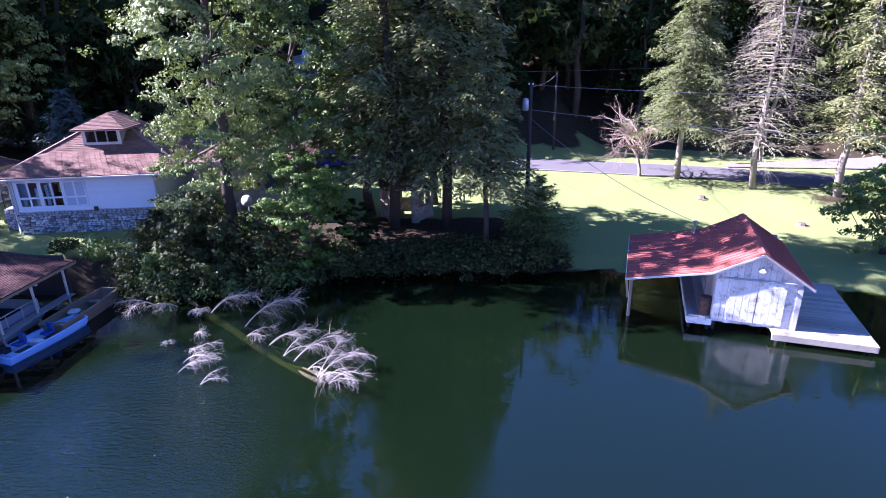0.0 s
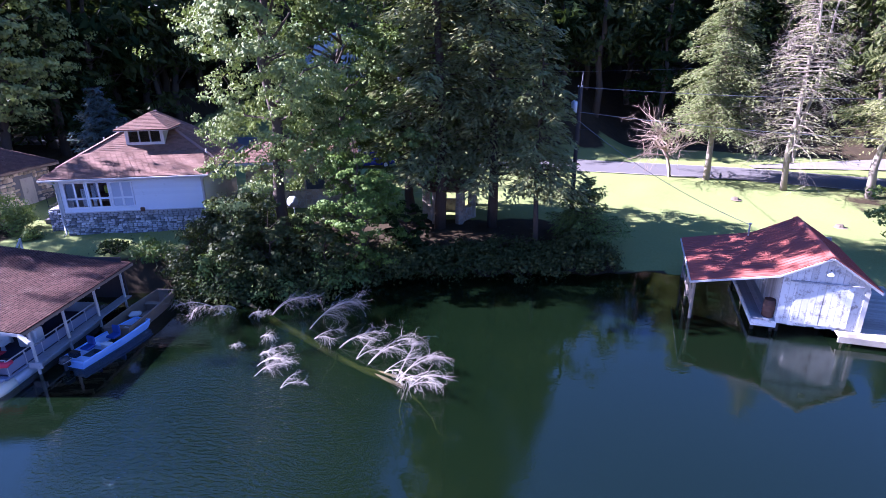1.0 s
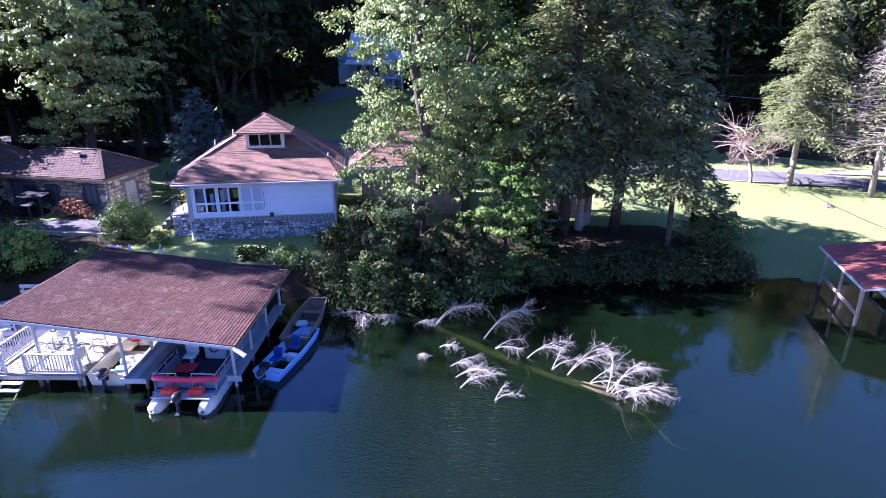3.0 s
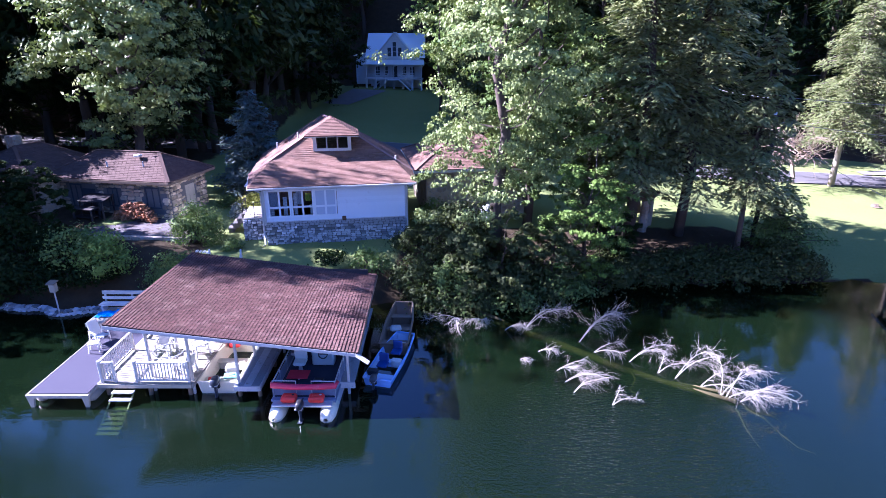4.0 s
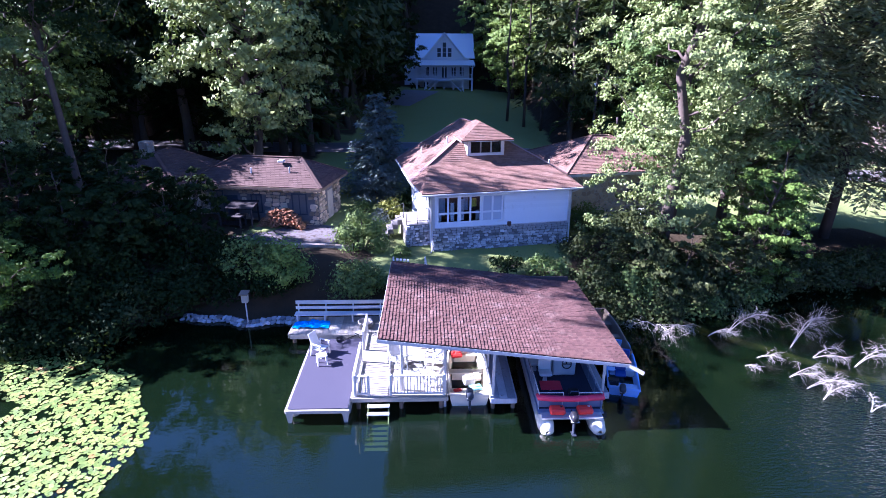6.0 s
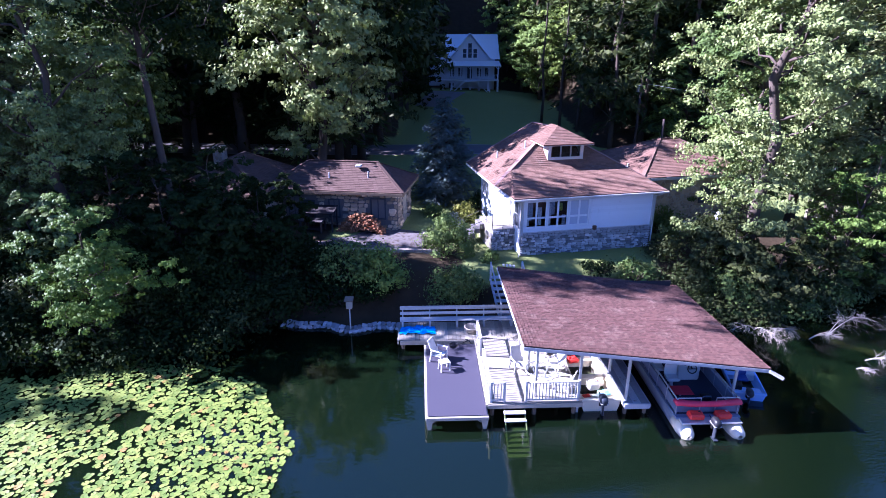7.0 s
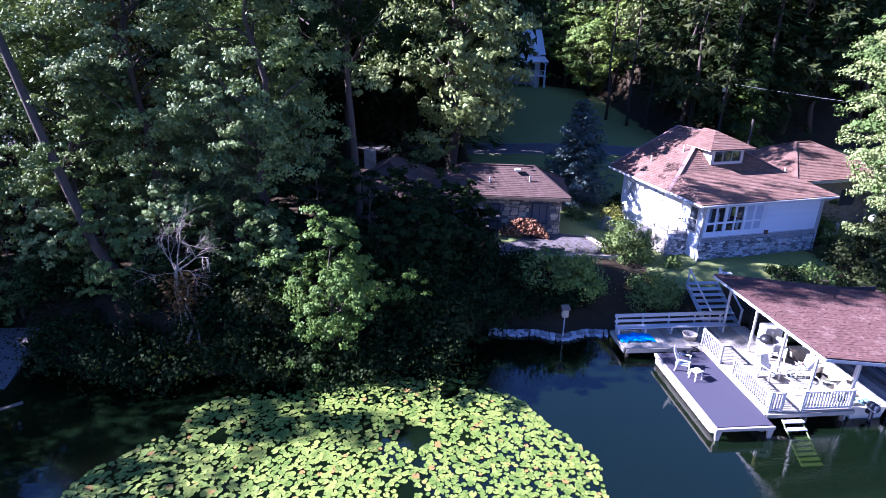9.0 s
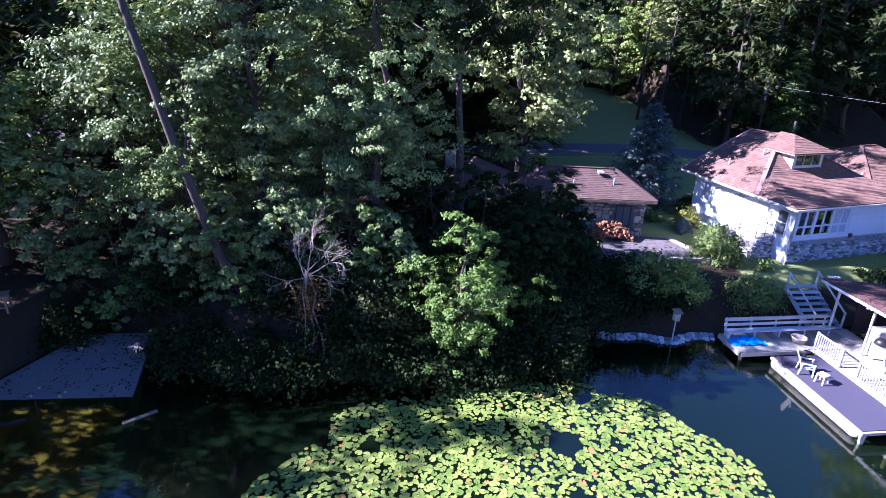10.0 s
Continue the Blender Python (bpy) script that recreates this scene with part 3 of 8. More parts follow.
# ---- ground, water, road ----
def spaced(low, high, fine_low, fine_high, fine, growth=1.28):
    inner = list(np.arange(fine_low, fine_high + fine / 2, fine))
    a, s = [fine_low], fine
    while a[-1] > low:
        s *= growth
        a.append(a[-1] - s)
    b, s = [fine_high], fine
    while b[-1] < high:
        s *= growth
        b.append(b[-1] + s)
    return np.array(a[:0:-1] + inner + b[1:])


def build_ground():
    xs, ys = spaced(-900, 900, -74, 44, 0.8), spaced(-700, 900, 21, 70, 0.55)
    gx, gy = np.meshgrid(xs, ys)
    gz = land(gx, gy)
    rough = np.array([noise.noise(Vector((a * 0.35, b * 0.35, 0))) + 0.5 * noise.noise(Vector((a * 1.1, b * 1.1, 4))) for a, b in zip(gx.ravel(), gy.ravel())]).reshape(gx.shape)
    gz = gz + rough * np.where(np.abs(gy - road_y(gx)) < 4.5, 0.0, np.where(gz < 0.02, 0.05, 0.10))
    nx, ny = len(xs), len(ys)
    verts = np.stack([gx, gy, gz], -1).reshape(-1, 3)
    i = np.arange(ny - 1)[:, None] * nx + np.arange(nx - 1)[None, :]
    faces = np.stack([i, i + 1, i + nx + 1, i + nx], -1).reshape(-1, 4)
    me = bpy.data.meshes.new("ground")
    me.from_pydata(verts.tolist(), [], faces.tolist())
    me.polygons.foreach_set("use_smooth", [True] * len(me.polygons))
    d = gy - shore(gx)
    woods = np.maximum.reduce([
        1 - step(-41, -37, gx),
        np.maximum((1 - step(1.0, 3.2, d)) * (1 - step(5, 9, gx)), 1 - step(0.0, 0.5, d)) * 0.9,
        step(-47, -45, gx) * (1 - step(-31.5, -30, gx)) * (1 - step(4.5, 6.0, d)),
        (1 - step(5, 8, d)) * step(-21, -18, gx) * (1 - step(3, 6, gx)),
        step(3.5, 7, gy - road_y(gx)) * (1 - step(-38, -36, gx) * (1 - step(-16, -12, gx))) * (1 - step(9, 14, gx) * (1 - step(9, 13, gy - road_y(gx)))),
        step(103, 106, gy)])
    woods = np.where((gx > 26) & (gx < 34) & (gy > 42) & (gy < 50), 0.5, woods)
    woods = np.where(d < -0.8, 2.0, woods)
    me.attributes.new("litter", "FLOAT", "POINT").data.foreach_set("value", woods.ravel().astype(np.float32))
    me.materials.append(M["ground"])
    return tagged(new("ground", me), "mown lawn with bare wooded banks round a lake", "ground", kind="structure")


build_ground()
def build_lake():
    xs, ys = spaced(-900, 900, -74, 34, 0.9), spaced(-700, 70, 9, 34, 0.6)
    gx, gy = np.meshgrid(xs, ys)
    i = np.arange(len(ys) - 1)[:, None] * len(xs) + np.arange(len(xs) - 1)[None, :]
    me = bpy.data.meshes.new("water")
    me.from_pydata(np.stack([gx, gy, 0 * gx], -1).reshape(-1, 3).tolist(), [], np.stack([i, i + 1, i + len(xs) + 1, i + len(xs)], -1).reshape(-1, 4).tolist())
    bed = np.where((gx < ramp_edge(gy)) & (gx > -76) & (gy > 6), np.maximum(ramp_z(gy), land(gx, gy)), land(gx, gy))
    me.attributes.new("depth", "FLOAT", "POINT").data.foreach_set("value", np.maximum(-bed, 0).ravel().astype(np.float32))
    me.materials.append(M["water"])
    return tagged(new("water", me), "still dark green lake water", "water", kind="structure")


def ramp_edge(y):
    """The boat ramp's lakeward edge."""
    return np.interp(y, RAMP_Y, RAMP_X)


def ramp_z(y):
    return np.interp(y, RAMP_Y, RAMP_Z)


RAMP_Y = [9.0, 18.5, 23.0, 27.6]
RAMP_X = [-61.0, -61.5, -62.1, -62.95]
RAMP_Z = [-2.3, -0.8, 0.0, 0.48]
lake_sheet = build_lake()
lake_sheet.visible_shadow = False


def ribbon(off0, off1, lift, xs):
    s = Shape()
    rows = []
    for x in xs:
        y = road_y(x)
        k = (road_y(x + 0.5) - road_y(x - 0.5))
        nrm = Vector((-k, 1)).normalized()
        rows.append([(x + nrm.x * o, y + nrm.y * o, at_land(x, y) + lift) for o in (off0, off1)])
    s.loft(rows, close=False)
    return s


road_xs = np.arange(-120, 121, 1.5)
road = tagged(part("road", ribbon(-2.9, 2.9, 0.05, road_xs), "asphalt"), "grey asphalt lane behind the lawn", "road", kind="structure")
part("edge_line", ribbon(-2.75, -2.62, 0.056, road_xs), "paint_line", road)
part("edge_line", ribbon(2.62, 2.75, 0.056, road_xs), "paint_line", road)
drive = Shape()
for a, b, w0, w1 in (((24.5, 56.6), (40, 56.8), 0.6, 2.6), ((-33.6, 84), (-30.5, 97), 2.0, 3.0)):
    rows = []
    for k in range(15):
        f = k / 14
        x, y, w = a[0] + (b[0] - a[0]) * f, a[1] + (b[1] - a[1]) * f, w0 + (w1 - w0) * f
        nrm = Vector((-(b[1] - a[1]), b[0] - a[0])).normalized() * w
        rows.append([(x + nrm.x * s, y + nrm.y * s, at_land(x + nrm.x * s, y + nrm.y * s) + 0.10) for s in (-1, -0.3, 0.3, 1)])
    drive.loft(rows, close=False)
tagged(part("gravel_drive", drive, "gravel"), "pale gravel drive off the lane", "road", kind="structure")

# boat ramp
ramp = Shape()
left = np.interp(RAMP_Y, [9, 23, 24.5, 27.6], [-72.5, -69.0, -67.9, -66.2])
ramp.loft([[(l, y, z), (x, y, z), (x, y, z - 1.6), (l, y, z - 1.6)] for l, x, y, z in zip(left, RAMP_X, RAMP_Y, RAMP_Z)])
ramp.add([(left[3], 27.6, 0.48), (RAMP_X[3], 27.6, 0.48), (RAMP_X[3], 27.6, -1.1), (left[3], 27.6, -1.1)], [(0, 1, 2, 3)])
ramp_slab = tagged(part("boat_ramp", ramp, "concrete"), "weathered concrete boat ramp running into the lake", "boat ramp", kind="structure")
silt = Shape()
silt.loft([[(l + 0.1, y, z + 0.012), (x - 0.06, y, z + 0.012)] for l, x, y, z in zip(np.interp([9, 18.5, 22.4], RAMP_Y, left), np.interp([9, 18.5, 22.4], RAMP_Y, RAMP_X), [9, 18.5, 22.4], np.interp([9, 18.5, 22.4], RAMP_Y, RAMP_Z))], close=False)
part("silt", silt, "silt", ramp_slab, "brown silt on the drowned end of the ramp")
rng = np.random.default_rng(61)
fallen = []
for k in range(420):
    y = rng.uniform(22.6, 27.5)
    x = rng.uniform(np.interp(y, RAMP_Y, left) + 0.1, np.interp(y, RAMP_Y, RAMP_X) - 0.1)
    if noise.noise(Vector((x * 0.8, y * 0.8, 2))) > -0.15:
        c, a = np.array([x, y, np.interp(y, RAMP_Y, RAMP_Z) + 0.012]), rng.uniform(0, 6.28)
        u, v = np.array([math.cos(a), math.sin(a), 0.12]) * rng.uniform(0.04, 0.1), np.array([-math.sin(a), math.cos(a), 0.05]) * rng.uniform(0.03, 0.06)
        fallen.append([c - u, c - v, c + u + np.array([0, 0, 0.02]), c + v])
LEAVES_ON_RAMP = np.array(fallen)

# ---- trees and bushes ----
def leaf_quads(rng, centres, size, out=None, up=0.5, long=1.0):
    """Leaves at the centres, turned by chance with a lean outwards and up."""
    n = len(centres)
    nrm = rng.normal(size=(n, 3))
    nrm /= np.linalg.norm(nrm, axis=1, keepdims=True)
    nrm[:, 2] = np.abs(nrm[:, 2]) * 0.7 + up
    if out is not None:
        nrm = 0.6 * nrm + out
    nrm /= np.linalg.norm(nrm, axis=1, keepdims=True)
    a = np.cross(nrm, rng.normal(size=(n, 3)))
    a /= np.linalg.norm(a, axis=1, keepdims=True) + 1e-9
    b = np.cross(nrm, a)
    s = (size * rng.uniform(0.6, 1.35, n))[:, None]
    fold = nrm * s * 0.12
    return np.stack([centres - a * s * 0.55 * long, centres - b * s * 0.34 - fold, centres + a * s * 0.55 * long, centres + b * s * 0.34 - fold], 1)


def bent(rng, a, b, n=5, wig=0.08, sag=0.0):
    a, b = np.array(a, float), np.array(b, float)
    span = np.linalg.norm(b - a)
    pts = [a + (b - a) * k / (n - 1) + (rng.normal(size=3) * wig * span * (0 < k < n - 1)) for k in range(n)]
    for k in range(n):
        f = k / (n - 1)
        pts[k][2] += sag * span * 4 * f * (1 - f)
    return pts


def tree_at(name, x, y, label, group="", sink=0.15):
    return thing(name, pose(x, y, at_land(x, y) - sink), label, "tree", group)


def broadleaf(e, seed, height, radius, low, leaves, size, leaf, bark="bark", trunk=0.22, clumps=90, lean=(0, 0), flat=0.6, tri=False, gaps=-0.26, limbs=30):
    """Trunk with limbs and an uneven crown of leaf clumps, in the thing's own place."""
    rng = np.random.default_rng(seed)
    wood = Shape()
    top = np.array([lean[0], lean[1], height * 0.9])
    spine = bent(rng, (0, 0, -0.3), top, 8, 0.012)
    stem = Shape().tube(spine, [trunk * (1.25 - 1.1 * k / 7) for k in range(8)], 9)
    cen, outs = [], []
    offs = rng.uniform(0, 50, 3)
    while len(cen) < clumps:
        d = rng.normal(size=3)
        d /= np.linalg.norm(d)
        lump = 1 + 0.55 * noise.noise(Vector(d * 1.7 + offs)) + 0.3 * noise.noise(Vector(d * 4.1 + offs))
        f = rng.uniform(0.35, 1.0) ** 0.55 * lump
        h = (height - low) / 2
        p = np.array([d[0] * radius * f, d[1] * radius * f, low + h + d[2] * h * f])
        taper = 1.0 - 0.45 * max(0, (p[2] - low) / (height - low) - 0.45)
        p[:2] *= taper
        p[:2] += np.array(lean) * p[2] / height
        if p[2] < low * 0.7 or noise.noise(Vector(p * 0.45 + offs)) < gaps:
            continue
        cen.append(p)
        outs.append(d)
    cen, outs = np.array(cen), np.array(outs)
    for k in range(0, clumps, max(1, clumps // limbs)):
        p = cen[k]
        z0 = max(low * 0.6, p[2] - np.linalg.norm(p[:2]) * rng.uniform(0.5, 0.9))
        j = min(7, max(0, z0 / (height * 0.9) * 7))
        s = spine[int(j)] + (spine[min(7, int(j) + 1)] - spine[int(j)]) * (j % 1)
        wood.tube(bent(rng, s, p, 5, 0.06), [trunk * r for r in (0.34, 0.26, 0.18, 0.1, 0.04)], 5)
    # each bough is a drooping layer of small leaf clumps
    subs = 7
    per = max(3, leaves // (clumps * subs))
    quads = []
    for p, d in zip(cen, outs):
        br = radius * rng.uniform(0.15, 0.27)
        for _ in range(subs):
            o = rng.normal(size=2) * br * 0.62
            c = p + np.array([o[0], o[1], -0.45 * (o @ o) / br + rng.normal() * 0.12 * br])
            cr = br * rng.uniform(0.20, 0.40)
            q = rng.normal(size=(per, 3))
            q /= np.linalg.norm(q, axis=1, keepdims=True) / rng.uniform(0.5, 1.7, per)[:, None]
            quads.append(leaf_quads(rng, q * np.array([cr, cr, cr * flat]) + c, size, q * 0.45 + d * 0.45, 0.4))
    part("trunk", stem, bark, e, smooth=True)
    if wood.v:
        tagged(part("bough", wood, bark, e, smooth=True), kind="stuff")
    crown = np.concatenate(quads)
    cards("crown", crown[:, :3] if tri else crown, leaf, e)
    return e


def conifer(e, seed, height, radius, low, sprays, size, leaf, bark="bark", trunk=0.2, branches=90, droop=0.35, lift=0.15, power=0.8, gap=0.12, tri=False):
    """Trunk with whorls of drooping branches that carry flat sprays of needles."""
    rng = np.random.default_rng(seed)
    wood = Shape()
    spine = bent(rng, (0, 0, -0.3), (rng.normal() * 0.15, rng.normal() * 0.15, height), 7, 0.006)
    stem = Shape().tube(spine, [trunk * (1.2 - 1.15 * k / 6) for k in range(7)], 8)
    quads, per = [], sprays // branches
    for k in range(branches):
        f = (k + rng.uniform(0, 1)) / branches
        if rng.uniform() < gap:
            continue
        z = low + (height - low) * f
        ang = k * 2.39996 + rng.normal() * 0.4
        length = radius * max(0.06, (1 - f)) ** power * rng.uniform(0.55, 1.15)
        out = np.array([math.cos(ang), math.sin(ang), 0])
        side = np.array([-out[1], out[0], 0])
        pts = [np.array([0, 0, z]) + out * length * s + np.array([0, 0, length * (lift * s - droop * s * s)]) for s in (0, 0.35, 0.7, 1.0)]
        if not tri:
            wood.tube(pts, [0.035 + 0.012 * length, 0.028, 0.018, 0.008], 4, cap=False)
        n = max(6, int(per * length / radius * 1.6))
        s = rng.uniform(0.12, 1.05, n)
        w = rng.normal(size=n) * 0.26 * length * (1.1 - s * 0.75)
        cen = np.array([0, 0, z]) + out * (length * s)[:, None] + side * w[:, None]
        cen[:, 2] += length * (lift * s - droop * s * s) - 0.35 * np.abs(w) + rng.normal(size=n) * 0.05 * length
        way = out * 0.8 + side * np.sign(w)[:, None] * 0.7 + np.array([0, 0, -0.35]) + rng.normal(size=(n, 3)) * 0.25
        way /= np.linalg.norm(way, axis=1, keepdims=True)
        nrm = np.array([0, 0, 1.0]) + rng.normal(size=(n, 3)) * 0.35
        b = np.cross(nrm, way)
        b /= np.linalg.norm(b, axis=1, keepdims=True)
        sz = (size * rng.uniform(0.6, 1.4, n))[:, None]
        quads.append(np.stack([cen - way * sz * 0.6, cen - b * sz * 0.22, cen + way * sz * 0.8, cen + b * sz * 0.22], 1))
    part("trunk", stem, bark, e, smooth=True)
    if wood.v:
        tagged(part("bough", wood, bark, e, smooth=True), kind="stuff")
    crown = np.concatenate(quads)
    cards("crown", crown[:, :3] if tri else crown, leaf, e)
    return e


def branching(s, rng, p, way, length, r, depth, spread=0.55, droop=0.0, kids=3):
    """Bare twigs, forking depth times."""
    n = 4
    pts, q, w = [np.array(p)], np.array(p, float), np.array(way, float)
    for _ in range(n):
        w = w + rng.normal(size=3) * 0.16 + np.array([0, 0, -droop])
        w /= np.linalg.norm(w)
        q = q + w * length / n
        pts.append(q.copy())
    s.tube(pts, [r * (1 - 0.13 * k) for k in range(n + 1)], 5 if r > 0.03 else 3, cap=False)
    if depth:
        for k in range(kids):
            at = pts[1 + (k * 3 + depth) % n] if k else pts[-1]
            nw = w + rng.normal(size=3) * spread
            branching(s, rng, at, nw / np.linalg.norm(nw), length * rng.uniform(0.55, 0.8), r * 0.55, depth - 1, spread, droop, kids)


def bush(name, x, y, rx, ry, h, leaves, size, leaf, seed, label, group="", z=None, low=0.0, clumps=44):
    """Stems and a low heap of leaf clumps."""
    e = thing(name, pose(x, y, (at_land(x, y) if z is None else z) - 0.1), label, "bush", group)
    rng = np.random.default_rng(seed)
    wood, quads = Shape(), []
    per = leaves // clumps
    for k in range(clumps):
        ang, f = rng.uniform(0, 2 * math.pi), rng.uniform(0, 1) ** 0.5
        top = math.sqrt(max(0.05, 1 - 0.8 * f * f)) * h * rng.uniform(0.45, 1.08)
        p = np.array([math.cos(ang) * rx * f, math.sin(ang) * ry * f, max(low, top - 0.12 * h)])
        if k % 2 == 0:
            wood.tube(bent(rng, (p[0] * 0.25, p[1] * 0.25, 0), p, 4, 0.06), [0.04, 0.03, 0.02, 0.01], 4, cap=False)
        cr = 0.19 * min(rx, ry, h) * rng.uniform(0.7, 1.5)
        q = rng.normal(size=(per, 3))
        body = q * cr * np.array([1, 1, 0.75]) + p
        body[:, 2] = np.maximum(body[:, 2], 0.06)
        quads.append(leaf_quads(rng, body, size, q, 0.35))
    part("stem", wood, "bark", e, smooth=True)
    cards("foliage", np.concatenate(quads), leaf, e)
    return e


tagged(cards("fallen_leaves", LEAVES_ON_RAMP, "leaf_fallen", ramp_slab), "dark brown leaves strewn on the ramp", kind="stuff")

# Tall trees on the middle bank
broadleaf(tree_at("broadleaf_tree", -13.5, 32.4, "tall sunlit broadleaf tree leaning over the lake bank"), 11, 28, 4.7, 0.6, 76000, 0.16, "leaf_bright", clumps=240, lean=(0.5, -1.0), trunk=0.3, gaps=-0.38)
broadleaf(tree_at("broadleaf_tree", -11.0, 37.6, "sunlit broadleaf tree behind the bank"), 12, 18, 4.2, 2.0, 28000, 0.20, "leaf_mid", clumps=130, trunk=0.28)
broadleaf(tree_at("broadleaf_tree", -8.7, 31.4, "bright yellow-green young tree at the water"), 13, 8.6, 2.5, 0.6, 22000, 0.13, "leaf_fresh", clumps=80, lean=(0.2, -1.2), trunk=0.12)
conifer(tree_at("hemlock_tree", -4.4, 36.4, "dark tall hemlock with bare lower trunk"), 14, 29, 4.6, 3.2, 30000, 0.28, "needle", branches=150, trunk=0.34, power=0.5)
conifer(tree_at("hemlock_tree", -0.9, 36.8, "dark tall hemlock with drooping boughs"), 15, 28, 4.6, 4.2, 30000, 0.28, "needle", branches=150, trunk=0.3, power=0.5)
conifer(tree_at("hemlock_tree", 1.8, 34.0, "slim hemlock with sunlit drooping boughs"), 16, 14.5, 3.4, 3.8, 14000, 0.26, "needle", branches=100, trunk=0.16)
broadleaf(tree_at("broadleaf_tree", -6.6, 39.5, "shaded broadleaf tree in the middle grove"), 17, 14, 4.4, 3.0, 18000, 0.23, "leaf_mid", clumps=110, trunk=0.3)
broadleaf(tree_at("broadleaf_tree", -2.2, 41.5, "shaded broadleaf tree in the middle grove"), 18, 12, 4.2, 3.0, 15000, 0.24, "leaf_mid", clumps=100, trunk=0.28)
conifer(tree_at("young_hemlock", 5.0, 35.2, "low spreading dark hemlock below the utility pole"), 19, 4.4, 3.0, 0.2, 12000, 0.17, "leaf_mid", branches=90, trunk=0.09, droop=0.2, lift=0.5, power=0.6)

# Trees along the lane
conifer(tree_at("hemlock_tree", 18.4, 51.4, "green hemlock beside the lane"), 21, 17, 4.5, 4.4, 38000, 0.19, "needle", bark="bark_grey", branches=150, trunk=0.25, gap=0.08, power=0.5, droop=0.35)
grey = conifer(tree_at("dying_hemlock", 23.4, 47.9, "tall pale half-bare hemlock with a forked trunk beside the lane"), 22, 20, 4.6, 3.6, 9000, 0.17, "needle_grey", bark="bark_grey", branches=130, trunk=0.22, droop=0.3, gap=0.1, power=0.5)
rng = np.random.default_rng(5)
twigs = Shape()
for k in range(90):
    z = rng.uniform(3.2, 18)
    a = rng.uniform(0, 6.28)
    branching(twigs, rng, (0, 0, z), (math.cos(a), math.sin(a), rng.uniform(-0.35, 0.2)), 3.4 * (1 - z / 24), 0.026, 3, 0.45, 0.02, 3)
twigs.tube(bent(rng, (0.2, 0, 2.4), (1.6, 0.2, 17), 6, 0.01), [0.16, 0.15, 0.13, 0.1, 0.07, 0.04], 7)
tagged(part("bough", twigs, "bark_grey", grey, "bleached bare boughs"), kind="stuff")
conifer(tree_at("hemlock_tree", 28.8, 45.6, "thin hemlock with a pale trunk beside the lane"), 23, 16, 3.8, 4.4, 17000, 0.19, "needle", bark="bark_grey", branches=90, trunk=0.28, gap=0.2, power=0.5)
conifer(tree_at("hemlock_tree", 34.0, 46.0, "green hemlock at the lane's bend"), 24, 17, 3.8, 1.6, 12000, 0.30, "needle", branches=80, trunk=0.3)
broadleaf(tree_at("broadleaf_tree", 25.6, 34.6, "green tree at the lawn's edge by the lake"), 25, 9, 3.2, 0.8, 14000, 0.18, "leaf_mid", clumps=60, trunk=0.16)
bare = tree_at("bare_tree", 15.4, 52.3, "small leafless tree with reddish twigs beside the lane")
s = Shape()
for k in range(2):
    branching(s, rng, (0.25 * k, 0, -0.1), (0.1 - 0.5 * k, 0, 1), 4.0, 0.17 - 0.06 * k, 0)
for k in range(16):
    a = rng.uniform(0, 6.28)
    branching(s, rng, (-0.25 + 0.2 * (k % 2), 0, 2.0 + 0.12 * k), (math.cos(a) * 1.2 - 0.5, math.sin(a), 0.55), 2.5, 0.065, 3, 0.45, 0.01, 3)
part("limb", s, "twig_red", bare)

# Spruce behind the white house, trees round the stone house
conifer(tree_at("blue_spruce", -31.6, 43.4, "dense dark blue spruce between the houses"), 31, 8.0, 3.1, 0.3, 20000, 0.24, "needle_blue", branches=190, power=0.6, droop=0.05, lift=0.25, gap=0.0, trunk=0.16)
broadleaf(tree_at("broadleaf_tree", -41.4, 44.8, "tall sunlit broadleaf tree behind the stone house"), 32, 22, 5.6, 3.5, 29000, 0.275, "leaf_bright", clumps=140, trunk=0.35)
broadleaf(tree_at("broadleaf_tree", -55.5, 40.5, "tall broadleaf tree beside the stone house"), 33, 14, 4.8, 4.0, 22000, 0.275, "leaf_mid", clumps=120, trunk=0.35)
# Crown set high and dense to throw shade on boathouse roof and lawn
broadleaf(tree_at("broadleaf_tree", -47.4, 31.6, "tall broadleaf tree on the wooded bank"), 34, 26, 5.4, 11.0, 26000, 0.19, "leaf_shaded", gaps=-0.6, clumps=130, trunk=0.2)
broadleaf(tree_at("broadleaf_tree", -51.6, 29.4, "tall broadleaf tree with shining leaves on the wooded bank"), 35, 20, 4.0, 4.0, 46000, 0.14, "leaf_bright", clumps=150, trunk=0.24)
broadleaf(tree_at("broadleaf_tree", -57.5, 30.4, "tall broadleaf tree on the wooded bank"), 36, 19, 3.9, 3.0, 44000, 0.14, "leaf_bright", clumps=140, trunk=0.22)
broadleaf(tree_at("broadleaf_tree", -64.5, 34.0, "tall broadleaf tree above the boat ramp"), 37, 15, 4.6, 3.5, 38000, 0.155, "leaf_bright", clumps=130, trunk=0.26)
broadleaf(tree_at("broadleaf_tree", -71.5, 31.0, "tall broadleaf tree beside the boat ramp"), 38, 12, 4.2, 2.0, 26000, 0.21, "leaf_mid", clumps=110, trunk=0.3)
conifer(tree_at("hemlock_tree", -54.2, 31.0, "greyish young hemlock on the wooded bank"), 39, 13.5, 2.6, 3.0, 12000, 0.22, "needle", branches=110, trunk=0.15)
